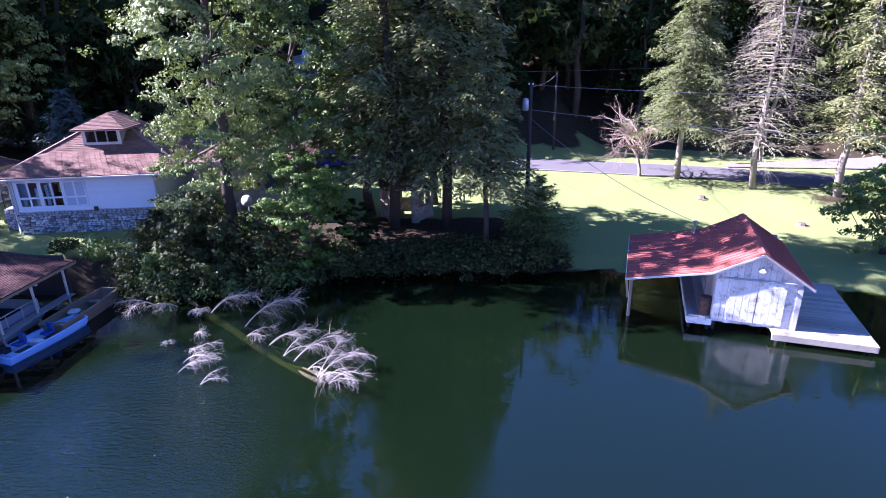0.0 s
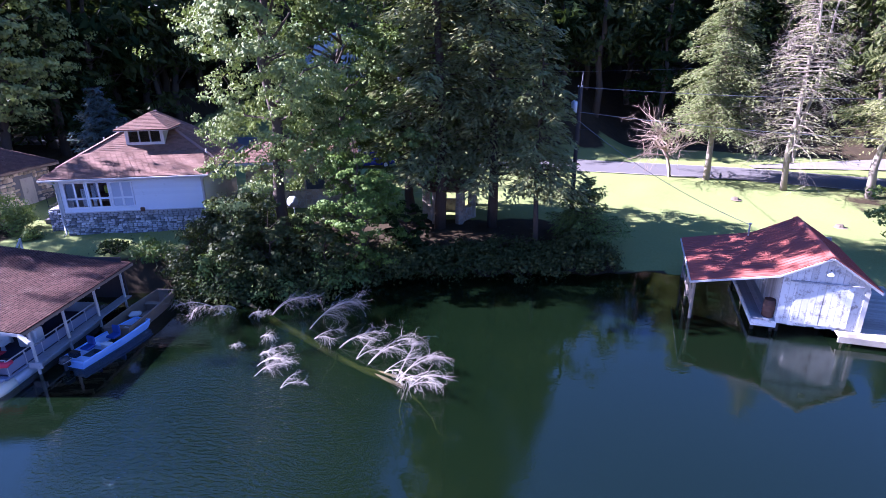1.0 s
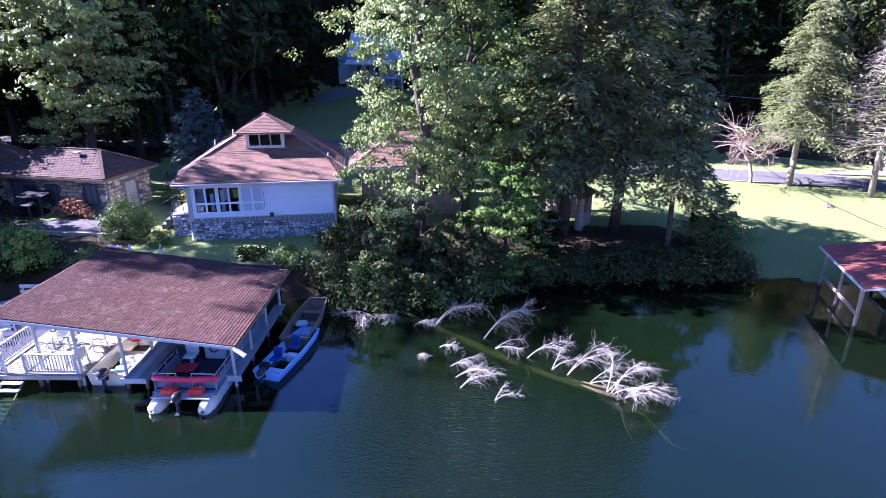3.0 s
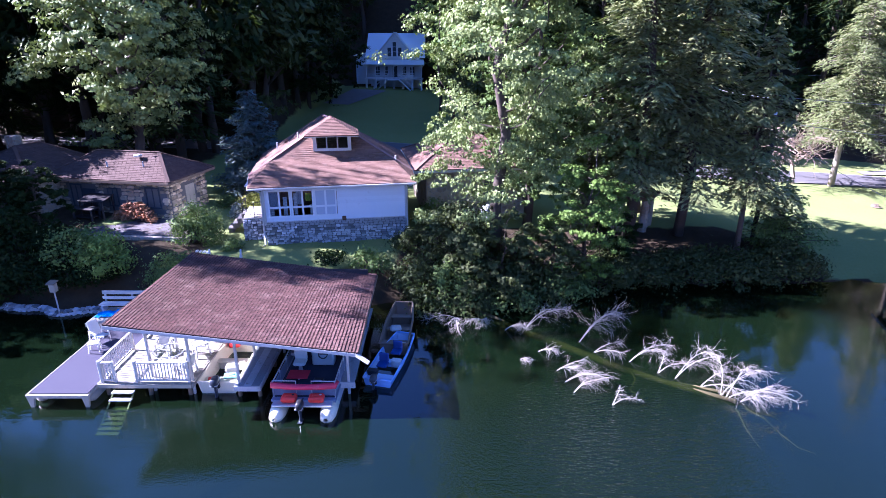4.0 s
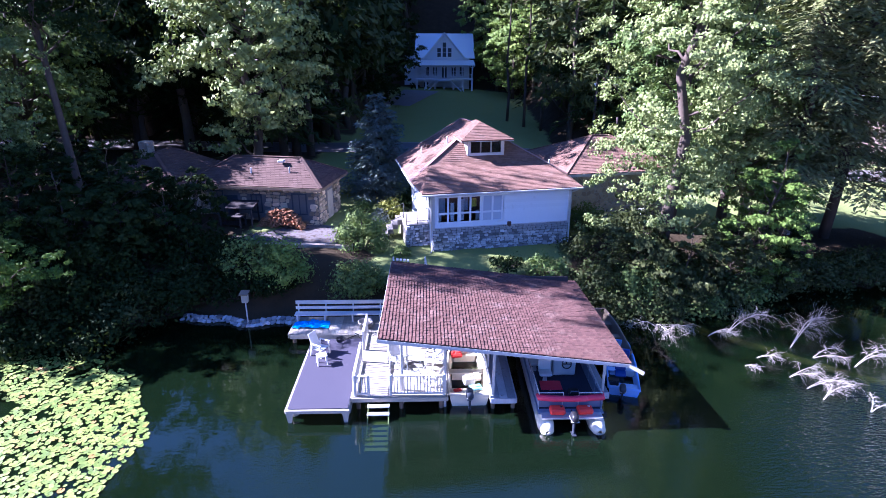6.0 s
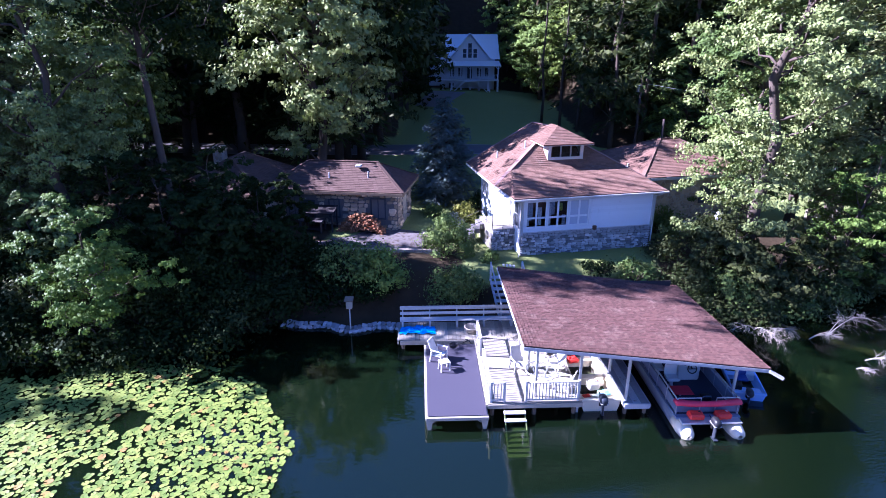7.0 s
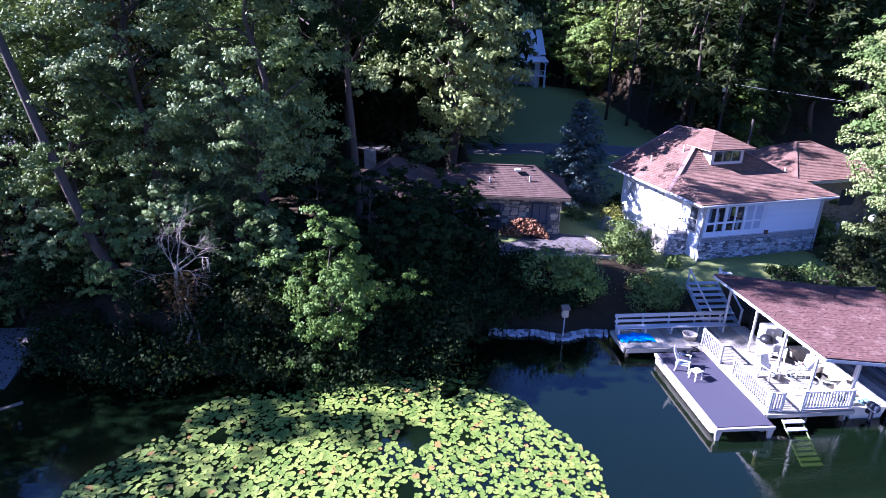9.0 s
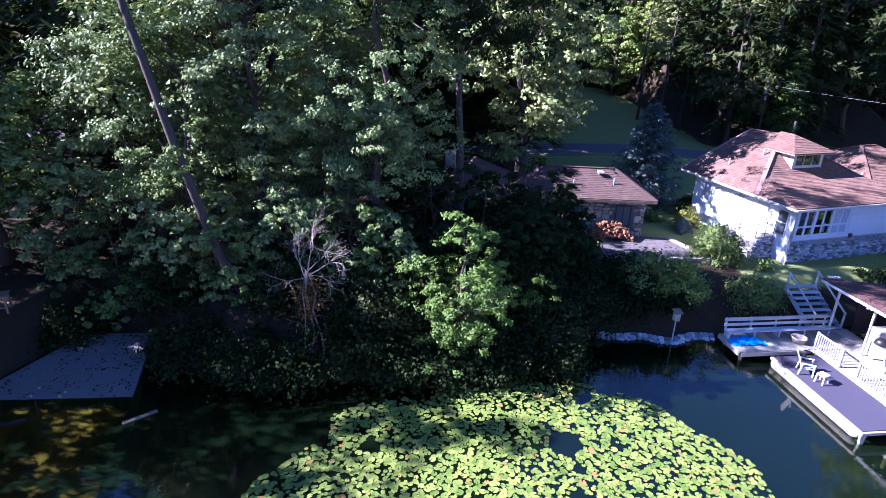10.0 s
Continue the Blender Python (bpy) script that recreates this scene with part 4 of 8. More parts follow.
broadleaf(tree_at("broadleaf_tree", -48.0, 25.2, "bright green young tree on the wooded bank"), 40, 7.4, 2.6, 1.6, 24000, 0.12, "leaf_fresh", clumps=75, lean=(0.2, -1.2), trunk=0.12)
# Three trees out of view, added for their shade on ramp and bank
broadleaf(tree_at("broadleaf_tree", -76.5, 25.5, "unseen tall broadleaf tree added to shade the boat ramp"), 46, 18, 5.2, 1.5, 15000, 0.42, "leaf_mid", gaps=-0.8, tri=True, clumps=120, trunk=0.3)
broadleaf(tree_at("broadleaf_tree", -80.0, 27.5, "unseen broadleaf tree added to shade the ramp and bank"), 49, 13, 5.4, 1.5, 11000, 0.45, "leaf_mid", gaps=-0.8, tri=True, clumps=110, trunk=0.3)
broadleaf(tree_at("broadleaf_tree", -74.2, 18.6, "unseen low broadleaf tree added to shade the ramp's lower end"), 48, 12, 5.0, 1.0, 12000, 0.42, "leaf_shaded", gaps=-0.8, tri=True, clumps=90, trunk=0.16)
broadleaf(tree_at("broadleaf_tree", -60.8, 29.5, "slender broadleaf tree on the wooded bank"), 41, 15, 3.2, 2.0, 26000, 0.14, "leaf_mid", clumps=85, trunk=0.16)

leaning = tree_at("leaning_tree", -59.2, 27.6, "leaning bare grey trunk with a leafy top over the bank")
s = Shape()
lean_pts = [(1.3, -0.4, 0), (0.3, -1.2, 3.2), (-1.0, -0.9, 8), (-2.2, -0.5, 13), (-3.5, 0.2, 18)]
s.tube(lean_pts, [0.25, 0.22, 0.19, 0.16, 0.09], 9)
part("trunk", s, "bark", leaning, smooth=True)
rng = np.random.default_rng(44)
q = np.concatenate([leaf_quads(rng, rng.normal(size=(260, 3)) * np.array([0.8, 0.8, 0.5]) + np.array([-2.7 + rng.normal() * 2, 0.9 + abs(rng.normal()) * 1.8, 14.5 + rng.normal() * 2.6]), 0.25) for _ in range(24)])
cards("crown", q, "leaf_bright", leaning)

snag = tree_at("bare_tree", -54.7, 24.9, "leafless pale grey tree with wide fine twigs on the wooded bank")
s = Shape()
rng = np.random.default_rng(45)
for lean, r in ((-0.35, 0.035), (0.0, 0.065), (0.3, 0.045)):
    s.tube(bent(rng, (lean * 1.6, 0, -0.2), (0.15 * lean, 0, 4.7), 6, 0.03), [r * 1.2, r * 1.1, r, r, r * 0.9, r * 0.8], 6)
FORKS = ((1.0, -0.25, 0.75, 1.25, 0.045), (0.12, -0.2, 1.0, 1.5, 0.042), (-0.75, -0.1, 0.55, 1.05, 0.032), (-0.35, 0.3, 1.0, 1.25, 0.03), (0.6, 0.4, 0.5, 1.0, 0.026), (-1.0, -0.3, 0.25, 0.9, 0.022), (0.9, -0.5, 0.2, 0.95, 0.022))
for fx, fy, fz, length, r in FORKS:
    way = np.array([fx, fy, fz])
    branching(s, rng, (0, 0, 4.2 + rng.uniform(0, 0.5)), way / np.linalg.norm(way), length, r, 4, 0.42, 0.0, 3)
for k in range(9):
    a = rng.uniform(0, 6.28)
    branching(s, rng, (0, 0, rng.uniform(1.0, 3.0)), (math.cos(a) * 0.9, math.sin(a) * 0.5, 0.25), 0.8, 0.012, 2, 0.5, 0.04, 3)
part("limb", s, "bark_grey", snag)
q = rng.normal(size=(700, 3)) * np.array([0.38, 0.38, 0.0])
q[:, 2] = rng.uniform(2.4, 4.3, 700)
cards("vine", leaf_quads(rng, q, 0.16), "leaf_rust", snag, "russet vine leaves wrapped round the stem")
vine = tree_at("vine_trunk", -57.9, 32.2, "old trunk wrapped in russet vines")
s = Shape()
s.tube(bent(rng, (0, 0, 0), (-1.2, 0, 15), 6, 0.01), [0.3, 0.28, 0.25, 0.2, 0.15, 0.1], 8)
part("trunk", s, "bark_grey", vine, smooth=True)
q = rng.normal(size=(2600, 3)) * np.array([0.5, 0.5, 0.0])
q[:, 2] = rng.uniform(4, 15, 2600)
q[:, 0] -= q[:, 2] * 0.08
cards("vine", leaf_quads(rng, q, 0.22), "leaf_rust", vine)

# Bushes along the banks
k = 0
BANK = [(-66.5, 29.5, 1.6, 2.4, "leaf_shaded"), (-60.4, 27.3, 2.0, 2.3, "leaf_mid"), (-57.6, 26.2, 1.9, 2.2, "leaf_shaded"), (-55.6, 25.7, 1.8, 1.9, "leaf_mid"),
        (-52.9, 26.3, 1.9, 2.3, "leaf_shaded"), (-50.6, 25.8, 2.0, 2.0, "leaf_mid"), (-48.4, 25.9, 1.9, 2.2, "leaf_mid"), (-46.0, 26.0, 1.9, 2.0, "leaf_shaded"),
        (-43.7, 26.6, 1.9, 2.3, "leaf_mid"), (-41.5, 27.4, 1.9, 2.4, "leaf_shaded"), (-39.4, 28.4, 1.6, 1.8, "leaf_mid"), (-50.0, 28.7, 2.0, 3.2, "leaf_shaded"),
        (-44.2, 29.2, 1.9, 3.0, "leaf_shaded"), (-56.4, 28.6, 1.9, 3.0, "leaf_mid"), (-62.4, 29.8, 1.9, 3.4, "leaf_mid"), (-37.0, 29.4, 1.5, 2.0, "leaf_mid"),
        (-40.8, 29.8, 1.5, 2.2, "leaf_shaded"), (-47.4, 29.8, 1.8, 3.2, "leaf_mid"), (-53.5, 29.3, 1.9, 3.2, "leaf_shaded"),
        (-17.8, 29.6, 1.7, 2.2, "leaf_shaded"), (-16.0, 29.0, 1.7, 2.8, "leaf_mid"), (-14.0, 29.6, 1.9, 3.2, "leaf_shaded"), (-12.0, 29.8, 1.9, 2.8, "leaf_mid"),
        (-9.9, 30.3, 1.7, 2.2, "leaf_mid"), (-7.4, 31.4, 1.7, 1.9, "leaf_shaded"), (-5.0, 32.4, 1.6, 1.7, "leaf_shaded"), (-2.6, 32.8, 1.6, 1.5, "leaf_shaded"),
        (-0.2, 33.0, 1.6, 1.6, "leaf_shaded"), (2.2, 33.0, 1.5, 1.7, "leaf_shaded"), (4.2, 33.2, 1.6, 2.0, "leaf_shaded"), (-15.6, 31.6, 1.8, 3.8, "leaf_mid"),
        (-18.4, 31.6, 1.2, 1.6, "leaf_shaded"), (-20.8, 30.2, 1.1, 1.1, "leaf_mid"), (-23.0, 30.0, 0.9, 0.8, "leaf_shaded"), (-6.6, 31.9, 1.6, 2.0, "leaf_shaded"), (-4.0, 32.0, 1.6, 1.8, "leaf_shaded"), (-1.4, 32.2, 1.6, 1.7, "leaf_shaded"), (1.0, 32.2, 1.6, 1.6, "leaf_shaded"), (3.2, 32.4, 1.6, 1.7, "leaf_shaded"), (5.6, 33.0, 1.4, 1.5, "leaf_shaded"), (-10.8, 29.2, 1.7, 1.9, "leaf_shaded"), (-13.0, 28.6, 1.7, 2.0, "leaf_shaded"), (-15.4, 28.2, 1.6, 1.9, "leaf_shaded"), (-17.4, 28.2, 1.4, 1.6, "leaf_shaded"),
        (-42.6, 29.0, 1.5, 2.0, "leaf_shaded"), (-38.0, 29.8, 1.4, 1.7, "leaf_shaded"), (-39.6, 31.0, 1.3, 1.5, "leaf_shaded"), (-37.4, 28.3, 1.3, 1.5, "leaf_shaded"), (-41.6, 31.2, 1.3, 1.8, "leaf_shaded"),
        (-53.8, 27.5, 1.5, 2.4, "leaf_shaded"), (-51.4, 27.7, 1.5, 2.6, "leaf_half_shade"), (-49.1, 27.6, 1.5, 2.3, "leaf_shaded"), (-46.9, 27.7, 1.5, 2.6, "leaf_half_shade"), (-44.8, 28.0, 1.5, 2.4, "leaf_shaded"), (-42.6, 28.1, 1.4, 2.3, "leaf_half_shade"), (-40.6, 28.6, 1.3, 2.0, "leaf_half_shade")]
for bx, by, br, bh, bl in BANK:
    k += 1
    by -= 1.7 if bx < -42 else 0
    # Bushes standing in shade take leaf colours already darkened for it
    bl = "leaf_shaded" if bx < -38 and bl != "leaf_half_shade" else ("leaf_mid" if k % 3 == 0 and bx < -8 else "leaf_half_shade") if bx > -22 else bl
    bush("bank_bush", bx, by, br, br * 0.95, bh, int(690 * br * bh), 0.172, bl, 100 + k, "shaggy bush on the lake bank", "bank bushes")
for bx, by, br, bh, bl, text in ((-31.5, 32.3, 1.35, 2.5, "leaf_mid", "rounded green shrub at the patio's end"), (-31.2, 28.5, 1.4, 2.0, "leaf_mid", "rounded rhododendron bush beside the lake steps"),
                                 (-35.2, 29.1, 1.35, 2.2, "leaf_lime", "yellow-green shrub below the patio"), (-30.35, 38.4, 0.9, 1.5, "leaf_yellow", "yellowish clipped shrub beside the white house"),
                                 (-30.95, 37.4, 0.58, 1.0, "leaf_pale", "pale round shrub beside the white house"), (-32.4, 39.6, 0.8, 0.9, "leaf_mid", "low shrub beside the stone house"),
                                 (-29.0, 31.2, 0.55, 0.7, "leaf_mid", "leafy shrub by the house steps"), (-35.8, 28.6, 1.2, 1.2, "leaf_shaded", "dark shrub on the lake bank"),
                                 (-17.2, 36.0, 1.3, 2.0, "leaf_mid", "shrub beside the white house"), (-29.0, 41.0, 0.9, 1.6, "leaf_shaded", "dark shrub against the white house")):
    k += 1
    bush("shrub", bx, by, br, br, bh, int(1500 * br * bh), 0.14, bl, 100 + k, text)

# Undergrowth that closes the wooded banks
rng = np.random.default_rng(500)
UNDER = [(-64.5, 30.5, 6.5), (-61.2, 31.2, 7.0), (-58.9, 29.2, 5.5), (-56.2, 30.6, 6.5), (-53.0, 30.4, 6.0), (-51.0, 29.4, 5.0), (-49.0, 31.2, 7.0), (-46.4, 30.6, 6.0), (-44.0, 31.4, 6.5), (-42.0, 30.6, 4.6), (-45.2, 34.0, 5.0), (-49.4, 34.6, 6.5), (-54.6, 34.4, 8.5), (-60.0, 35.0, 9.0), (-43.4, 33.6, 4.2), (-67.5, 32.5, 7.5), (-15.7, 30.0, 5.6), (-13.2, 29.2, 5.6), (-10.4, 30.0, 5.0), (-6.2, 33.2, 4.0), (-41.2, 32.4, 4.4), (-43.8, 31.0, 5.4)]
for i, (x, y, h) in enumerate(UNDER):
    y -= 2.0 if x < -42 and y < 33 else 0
    # Greens picked by how sunlit or shaded each stretch of bank is
    broadleaf(tree_at("understory_tree", x, y, "leafy young tree in the bank's undergrowth", "bank undergrowth"), 600 + i, h, h * 0.38, 0.5, int(960 * h), 0.202, ("leaf_bright" if i % 2 else "leaf_mid") if x < -50.5 else "leaf_shaded" if x < -38 else "leaf_half_shade" if x < -8 else "leaf_shaded", clumps=int(7 * h), trunk=0.07)

# The wooded hills behind: a few grown trees, set out many times
def forest():
    rng = np.random.default_rng(77)
    far = pose(0, 0, 0)
    kinds = []
    # Hillside crowns carry the forest's shade in their leaf colour
    for i, leaf in enumerate(("leaf_half_shade", "leaf_shaded", "leaf_half_shade", "leaf_shaded")):
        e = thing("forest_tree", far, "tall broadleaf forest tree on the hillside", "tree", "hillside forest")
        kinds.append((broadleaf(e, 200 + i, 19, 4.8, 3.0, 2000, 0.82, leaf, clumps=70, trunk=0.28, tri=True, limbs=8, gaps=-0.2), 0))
    for i, leaf in enumerate(("leaf_shaded", "needle_shaded")):
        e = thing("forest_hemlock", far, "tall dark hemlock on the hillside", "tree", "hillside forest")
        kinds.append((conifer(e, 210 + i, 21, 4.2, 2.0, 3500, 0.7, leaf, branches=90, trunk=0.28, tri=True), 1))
    spots = []

    def free(x, y, gap):
        return all((x - a) ** 2 + (y - b) ** 2 > gap * gap for a, b in spots)

    def fill(n, x0, x1, y0, y1, gap, keep):
        tries = 0
        while n and tries < 4000:
            tries += 1
            x, y = rng.uniform(x0, x1), rng.uniform(y0, y1)
            if keep(x, y) and free(x, y, gap):
                spots.append((x, y))
                n -= 1

    ry = lambda x: float(road_y(x))
    fill(44, -110, -37, 64, 100, 4.6, lambda x, y: y > ry(x) + 4 and not (x > -62 and y > 88))
    fill(30, -78, -38, 46, 57, 4.2, lambda x, y: y > 51 or x < -62)
    fill(24, -50, -37, 64, 88, 3.3, lambda x, y: True)
    for x in (-68, -62.5, -57, -51, -46, -41):
        spots.extend([(x, ry(x) - 4.2), (x + 2.5, ry(x) + 4.0)])
    fill(16, -13, 4, 65, 76, 3.2, lambda x, y: y > ry(x) + 4)
    fill(12, -100, -68, 36, 60, 6.0, lambda x, y: True)
    fill(30, -12, 12, 70, 100, 4.2, lambda x, y: y > ry(x) + 5)
    fill(46, 12, 70, 62, 105, 4.6, lambda x, y: y > ry(x) + 13)
    fill(30, -70, 60, 107, 128, 5.0, lambda x, y: True)
    grown = len(spots)
    fill(26, -64, -38, 88, 106, 3.6, lambda x, y: not (x > -40 and y > 96))
    first = set()
    for n, (x, y) in enumerate(spots):
        pick = int(rng.integers(0, len(kinds)))
        e, _ = kinds[pick]
        m = pose(x, y, at_land(x, y) - 0.3, 0, 0, rng.uniform(0, 360))
        k = rng.uniform(0.95, 1.4) if n < grown else rng.uniform(0.42, 0.55)
        if pick not in first:
            first.add(pick)
            e.scale = (k, k, k)
            e.matrix_basis = m @ Matrix.Diagonal((k, k, k, 1))
        else:
            o = copy_thing(e, m)
            o.scale = (k, k, k * rng.uniform(0.9, 1.1))


forest()
conifer(tree_at("yellow_tree", -6.5, 63.9, "yellowing slim tree above the lane"), 60, 13, 2.6, 1.5, 6000, 0.36, "leaf_lime", branches=70, gap=0.0, power=0.5)
for i, (x, y, h, leaf) in enumerate(((-12.5, 92, 15, "leaf_lime"), (-15.5, 95.5, 15, "leaf_lime"), (-11.0, 85, 15, "leaf_bright"), (-17.5, 103, 17, "leaf_lime"), (-13.5, 99, 18, "leaf_bright"), (-19.5, 109, 19, "leaf_lime"), (-35.5, 90, 16, "leaf_shaded"), (-36.5, 80, 17, "leaf_shaded"))):
    broadleaf(tree_at("broadleaf_tree", x, y, "broadleaf tree beside the far house"), 61 + i, h, 4.6, 1.5, 12000, 0.3, leaf, clumps=90, trunk=0.25)

for x, y, h, low, seed in ((-16.3, 74.6, 25, 15, 81), (-14.3, 73.2, 19, 12, 82), (-18.2, 77.5, 24, 16, 83)):
    conifer(tree_at("pine_tree", x, y, "tall slim pine with a bare trunk at the far lawn's edge"), seed, h, 2.6, low, 2500, 0.4, "needle_shaded", branches=50, trunk=0.17)

# ---- houses ----
def clip(poly, n, d):
    """The part of a polygon of Vectors where n . p >= d."""
    out = []
    for i, a in enumerate(poly):
        b = poly[(i + 1) % len(poly)]
        fa, fb = n.dot(a) - d, n.dot(b) - d
        if fa >= 0:
            out.append(a)
        if fa * fb < 0:
            out.append(a + (b - a) * (fa / (fa - fb)))
    return out


def shingles(poly, along, course, tab, thick, seed, keep=None):
    """Overlapping shingle tabs on a flat roof face; along runs with its eave. Gives lists of corner points."""
    rng = random.Random(seed)
    poly = [Vector(p) for p in poly]
    nrm = (poly[1] - poly[0]).cross(poly[2] - poly[0]).normalized()
    if nrm.z < 0:
        nrm = -nrm
    x = Vector(along).normalized()
    y = nrm.cross(x)
    if y.z < 0:
        y = -y
    ys, xs = [y.dot(p) for p in poly], [x.dot(p) for p in poly]
    out, row, lo = [], 0, min(ys)
    while lo < max(ys):
        strip = clip(clip(poly, y, lo), -y, -(lo + course))
        at = min(xs) - (row * 0.23 % 1) * tab
        while at < max(xs) and len(strip) > 2:
            w = tab
            piece = clip(clip(strip, x, at + 0.06 * tab), -x, -(at + w))
            if len(piece) > 2:
                tip = thick * rng.uniform(0.7, 1.4)
                out.append([p + nrm * (0.004 + tip * (1 - (y.dot(p) - lo) / course)) for p in piece])
            at += w
        lo += course
        row += 1
    return out, nrm


def tab_shape(pieces, nrm, depth=0.02):
    s = Shape()
    for p in pieces:
        n = len(p)
        low = [q - nrm * depth for q in p]
        s.add(p + low, [tuple(range(n))] + [(i, n + i, n + (i + 1) % n, (i + 1) % n) for i in range(n)])
    return s


def roof_face(parent, poly, along, material, seed, thick=0.12, course=0.17, tab=0.34, name="roof", singles=0, under=None, butt=0.10):
    base = part(name, Shape().slab(poly, thick), under or material, parent)
    tabs, nrm = shingles(poly, along, course, tab, butt * course, seed)
    for piece in tabs[:singles]:
        part("shingle", tab_shape([piece], nrm), material, base)
    tagged(part("shingles", tab_shape(tabs[singles:], nrm), material, base), kind="stuff")
    return base


def window(parent, m, w, h, cols, rows, pane="glass", trim="trim", depth=0.09, bar=0.055, name="window", cut=None):
    """A window with frame, bars and panes; local x along the wall, y outwards negative, z up, from its lower left corner."""
    s = Shape()
    for a, b in (((0, 0), (w, 0)), ((0, h), (w, h))):
        s.box(((a[0] + b[0]) / 2, 0, a[1]), (w + 0.12, depth, 0.09), m, 0.012)
    for x in (0, w):
        s.box((x, 0, h / 2), (0.09, depth - 0.01, h - 0.09), m, 0.012)
    for i in range(1, cols):
        s.box((w * i / cols, 0.005, h / 2), (bar, depth * 0.6, h - 0.09), m)
    zs = [0, *(cut or [h * j / rows for j in range(1, rows)]), h]
    for j in range(1, rows):
        s.box((w / 2, 0.008, zs[j]), (w - 0.09, depth * 0.5, bar), m)
    f = part(name, s, trim, parent)
    for i in range(cols):
        for j in range(rows):
            p = Shape().box((w * (i + 0.5) / cols, 0.02, (zs[j] + zs[j + 1]) / 2), (w / cols - bar * 0.6, 0.012, zs[j + 1] - zs[j] - bar * 0.6), m)
            part("pane", p, pane, f).visible_shadow = pane != "glass"
    return f


STONES = []
rng = np.random.default_rng(3)
for i in range(6):
    s = Shape()
    ring = [(math.cos(a) * (0.5 + 0.07 * rng.normal()), math.sin(a) * (0.5 + 0.07 * rng.normal())) for a in np.linspace(0, 2 * math.pi, 9)[:-1]]
    ring = [(max(-0.5, min(0.5, x * 1.25)), max(-0.5, min(0.5, z * 1.25))) for x, z in ring]
    front = [(x * 0.82, -0.09 + 0.02 * rng.normal(), z * 0.82) for x, z in ring]
    back = [(x, 0.02, z) for x, z in ring]
    s.add(front + back, [tuple(range(8))] + [(k, k + 8, (k + 1) % 8 + 8, (k + 1) % 8) for k in range(8)])
    me = bpy.data.meshes.new("stone")
    me.from_pydata(s.v, [], s.f)
    me.materials.append(M["stone"])
    STONES.append(me)


TAN_STONES = [me.copy() for me in STONES]
for me in TAN_STONES:
    me.materials.clear()
    me.materials.append(M["stone_tan"])


def stonework(parent, m, width, height, seed, size=0.26, name="stone", kinds=STONES, holes=(), long=(0.9, 2.2), tint="stone"):
    """Single stones laid in uneven rows over a backing, in the plane of local x and z; past 300 they are joined."""
    rng = random.Random(seed)
    part("mortar_bed", Shape().box((width / 2, 0.012, height / 2), (width, 0.02, height), m), "mortar", parent)
    z, n, rest = 0.0, 0, Shape()
    while z < height - 0.04:
        h = min(size * rng.uniform(0.65, 1.2), height - z)
        x = 0.0
        while x < width - 0.05:
            w = min(size * rng.uniform(*long), width - x)
            at = m @ pose(x + w / 2, 0, z + h / 2 + rng.uniform(-0.1, 0.1) * h, 0, rng.uniform(-5, 5), 0) @ Matrix.Diagonal((w * 0.95, rng.uniform(0.4, 1.3), h * rng.uniform(0.82, 1.05), 1))
            n += 1
            if any(x + w > a and x < b and z + h > c and z < d for a, b, c, d in holes):
                pass
            elif n <= 300:
                o = new(name, kinds[rng.randrange(6)])
                o.parent = parent
                o.matrix_basis = at
            else:
                me = kinds[rng.randrange(6)]
                rest.add([v.co for v in me.vertices], [tuple(f.vertices) for f in me.polygons], at)
            x += w
        z += h
    if rest.v:
        tagged(part("stone_rest", rest, tint, parent), kind="stuff")


def lap_boards(parent, m, u0, u1, z0, z1, pitch=0.19, name="board", material="siding"):
    z = z0
    while z < z1 - 0.04:
        h = min(pitch, z1 - z)
        s = Shape().add([(u0, -0.03, z), (u1, -0.03, z), (u1, -0.008, z + h), (u0, -0.008, z + h), (u0, 0.0, z), (u1, 0.0, z), (u1, 0, z + h), (u0, 0, z + h)],
                        [(0, 1, 2, 3), (4, 5, 1, 0), (0, 3, 7, 4), (1, 5, 6, 2)], m)
        part(name, s, material, parent)
        z += pitch


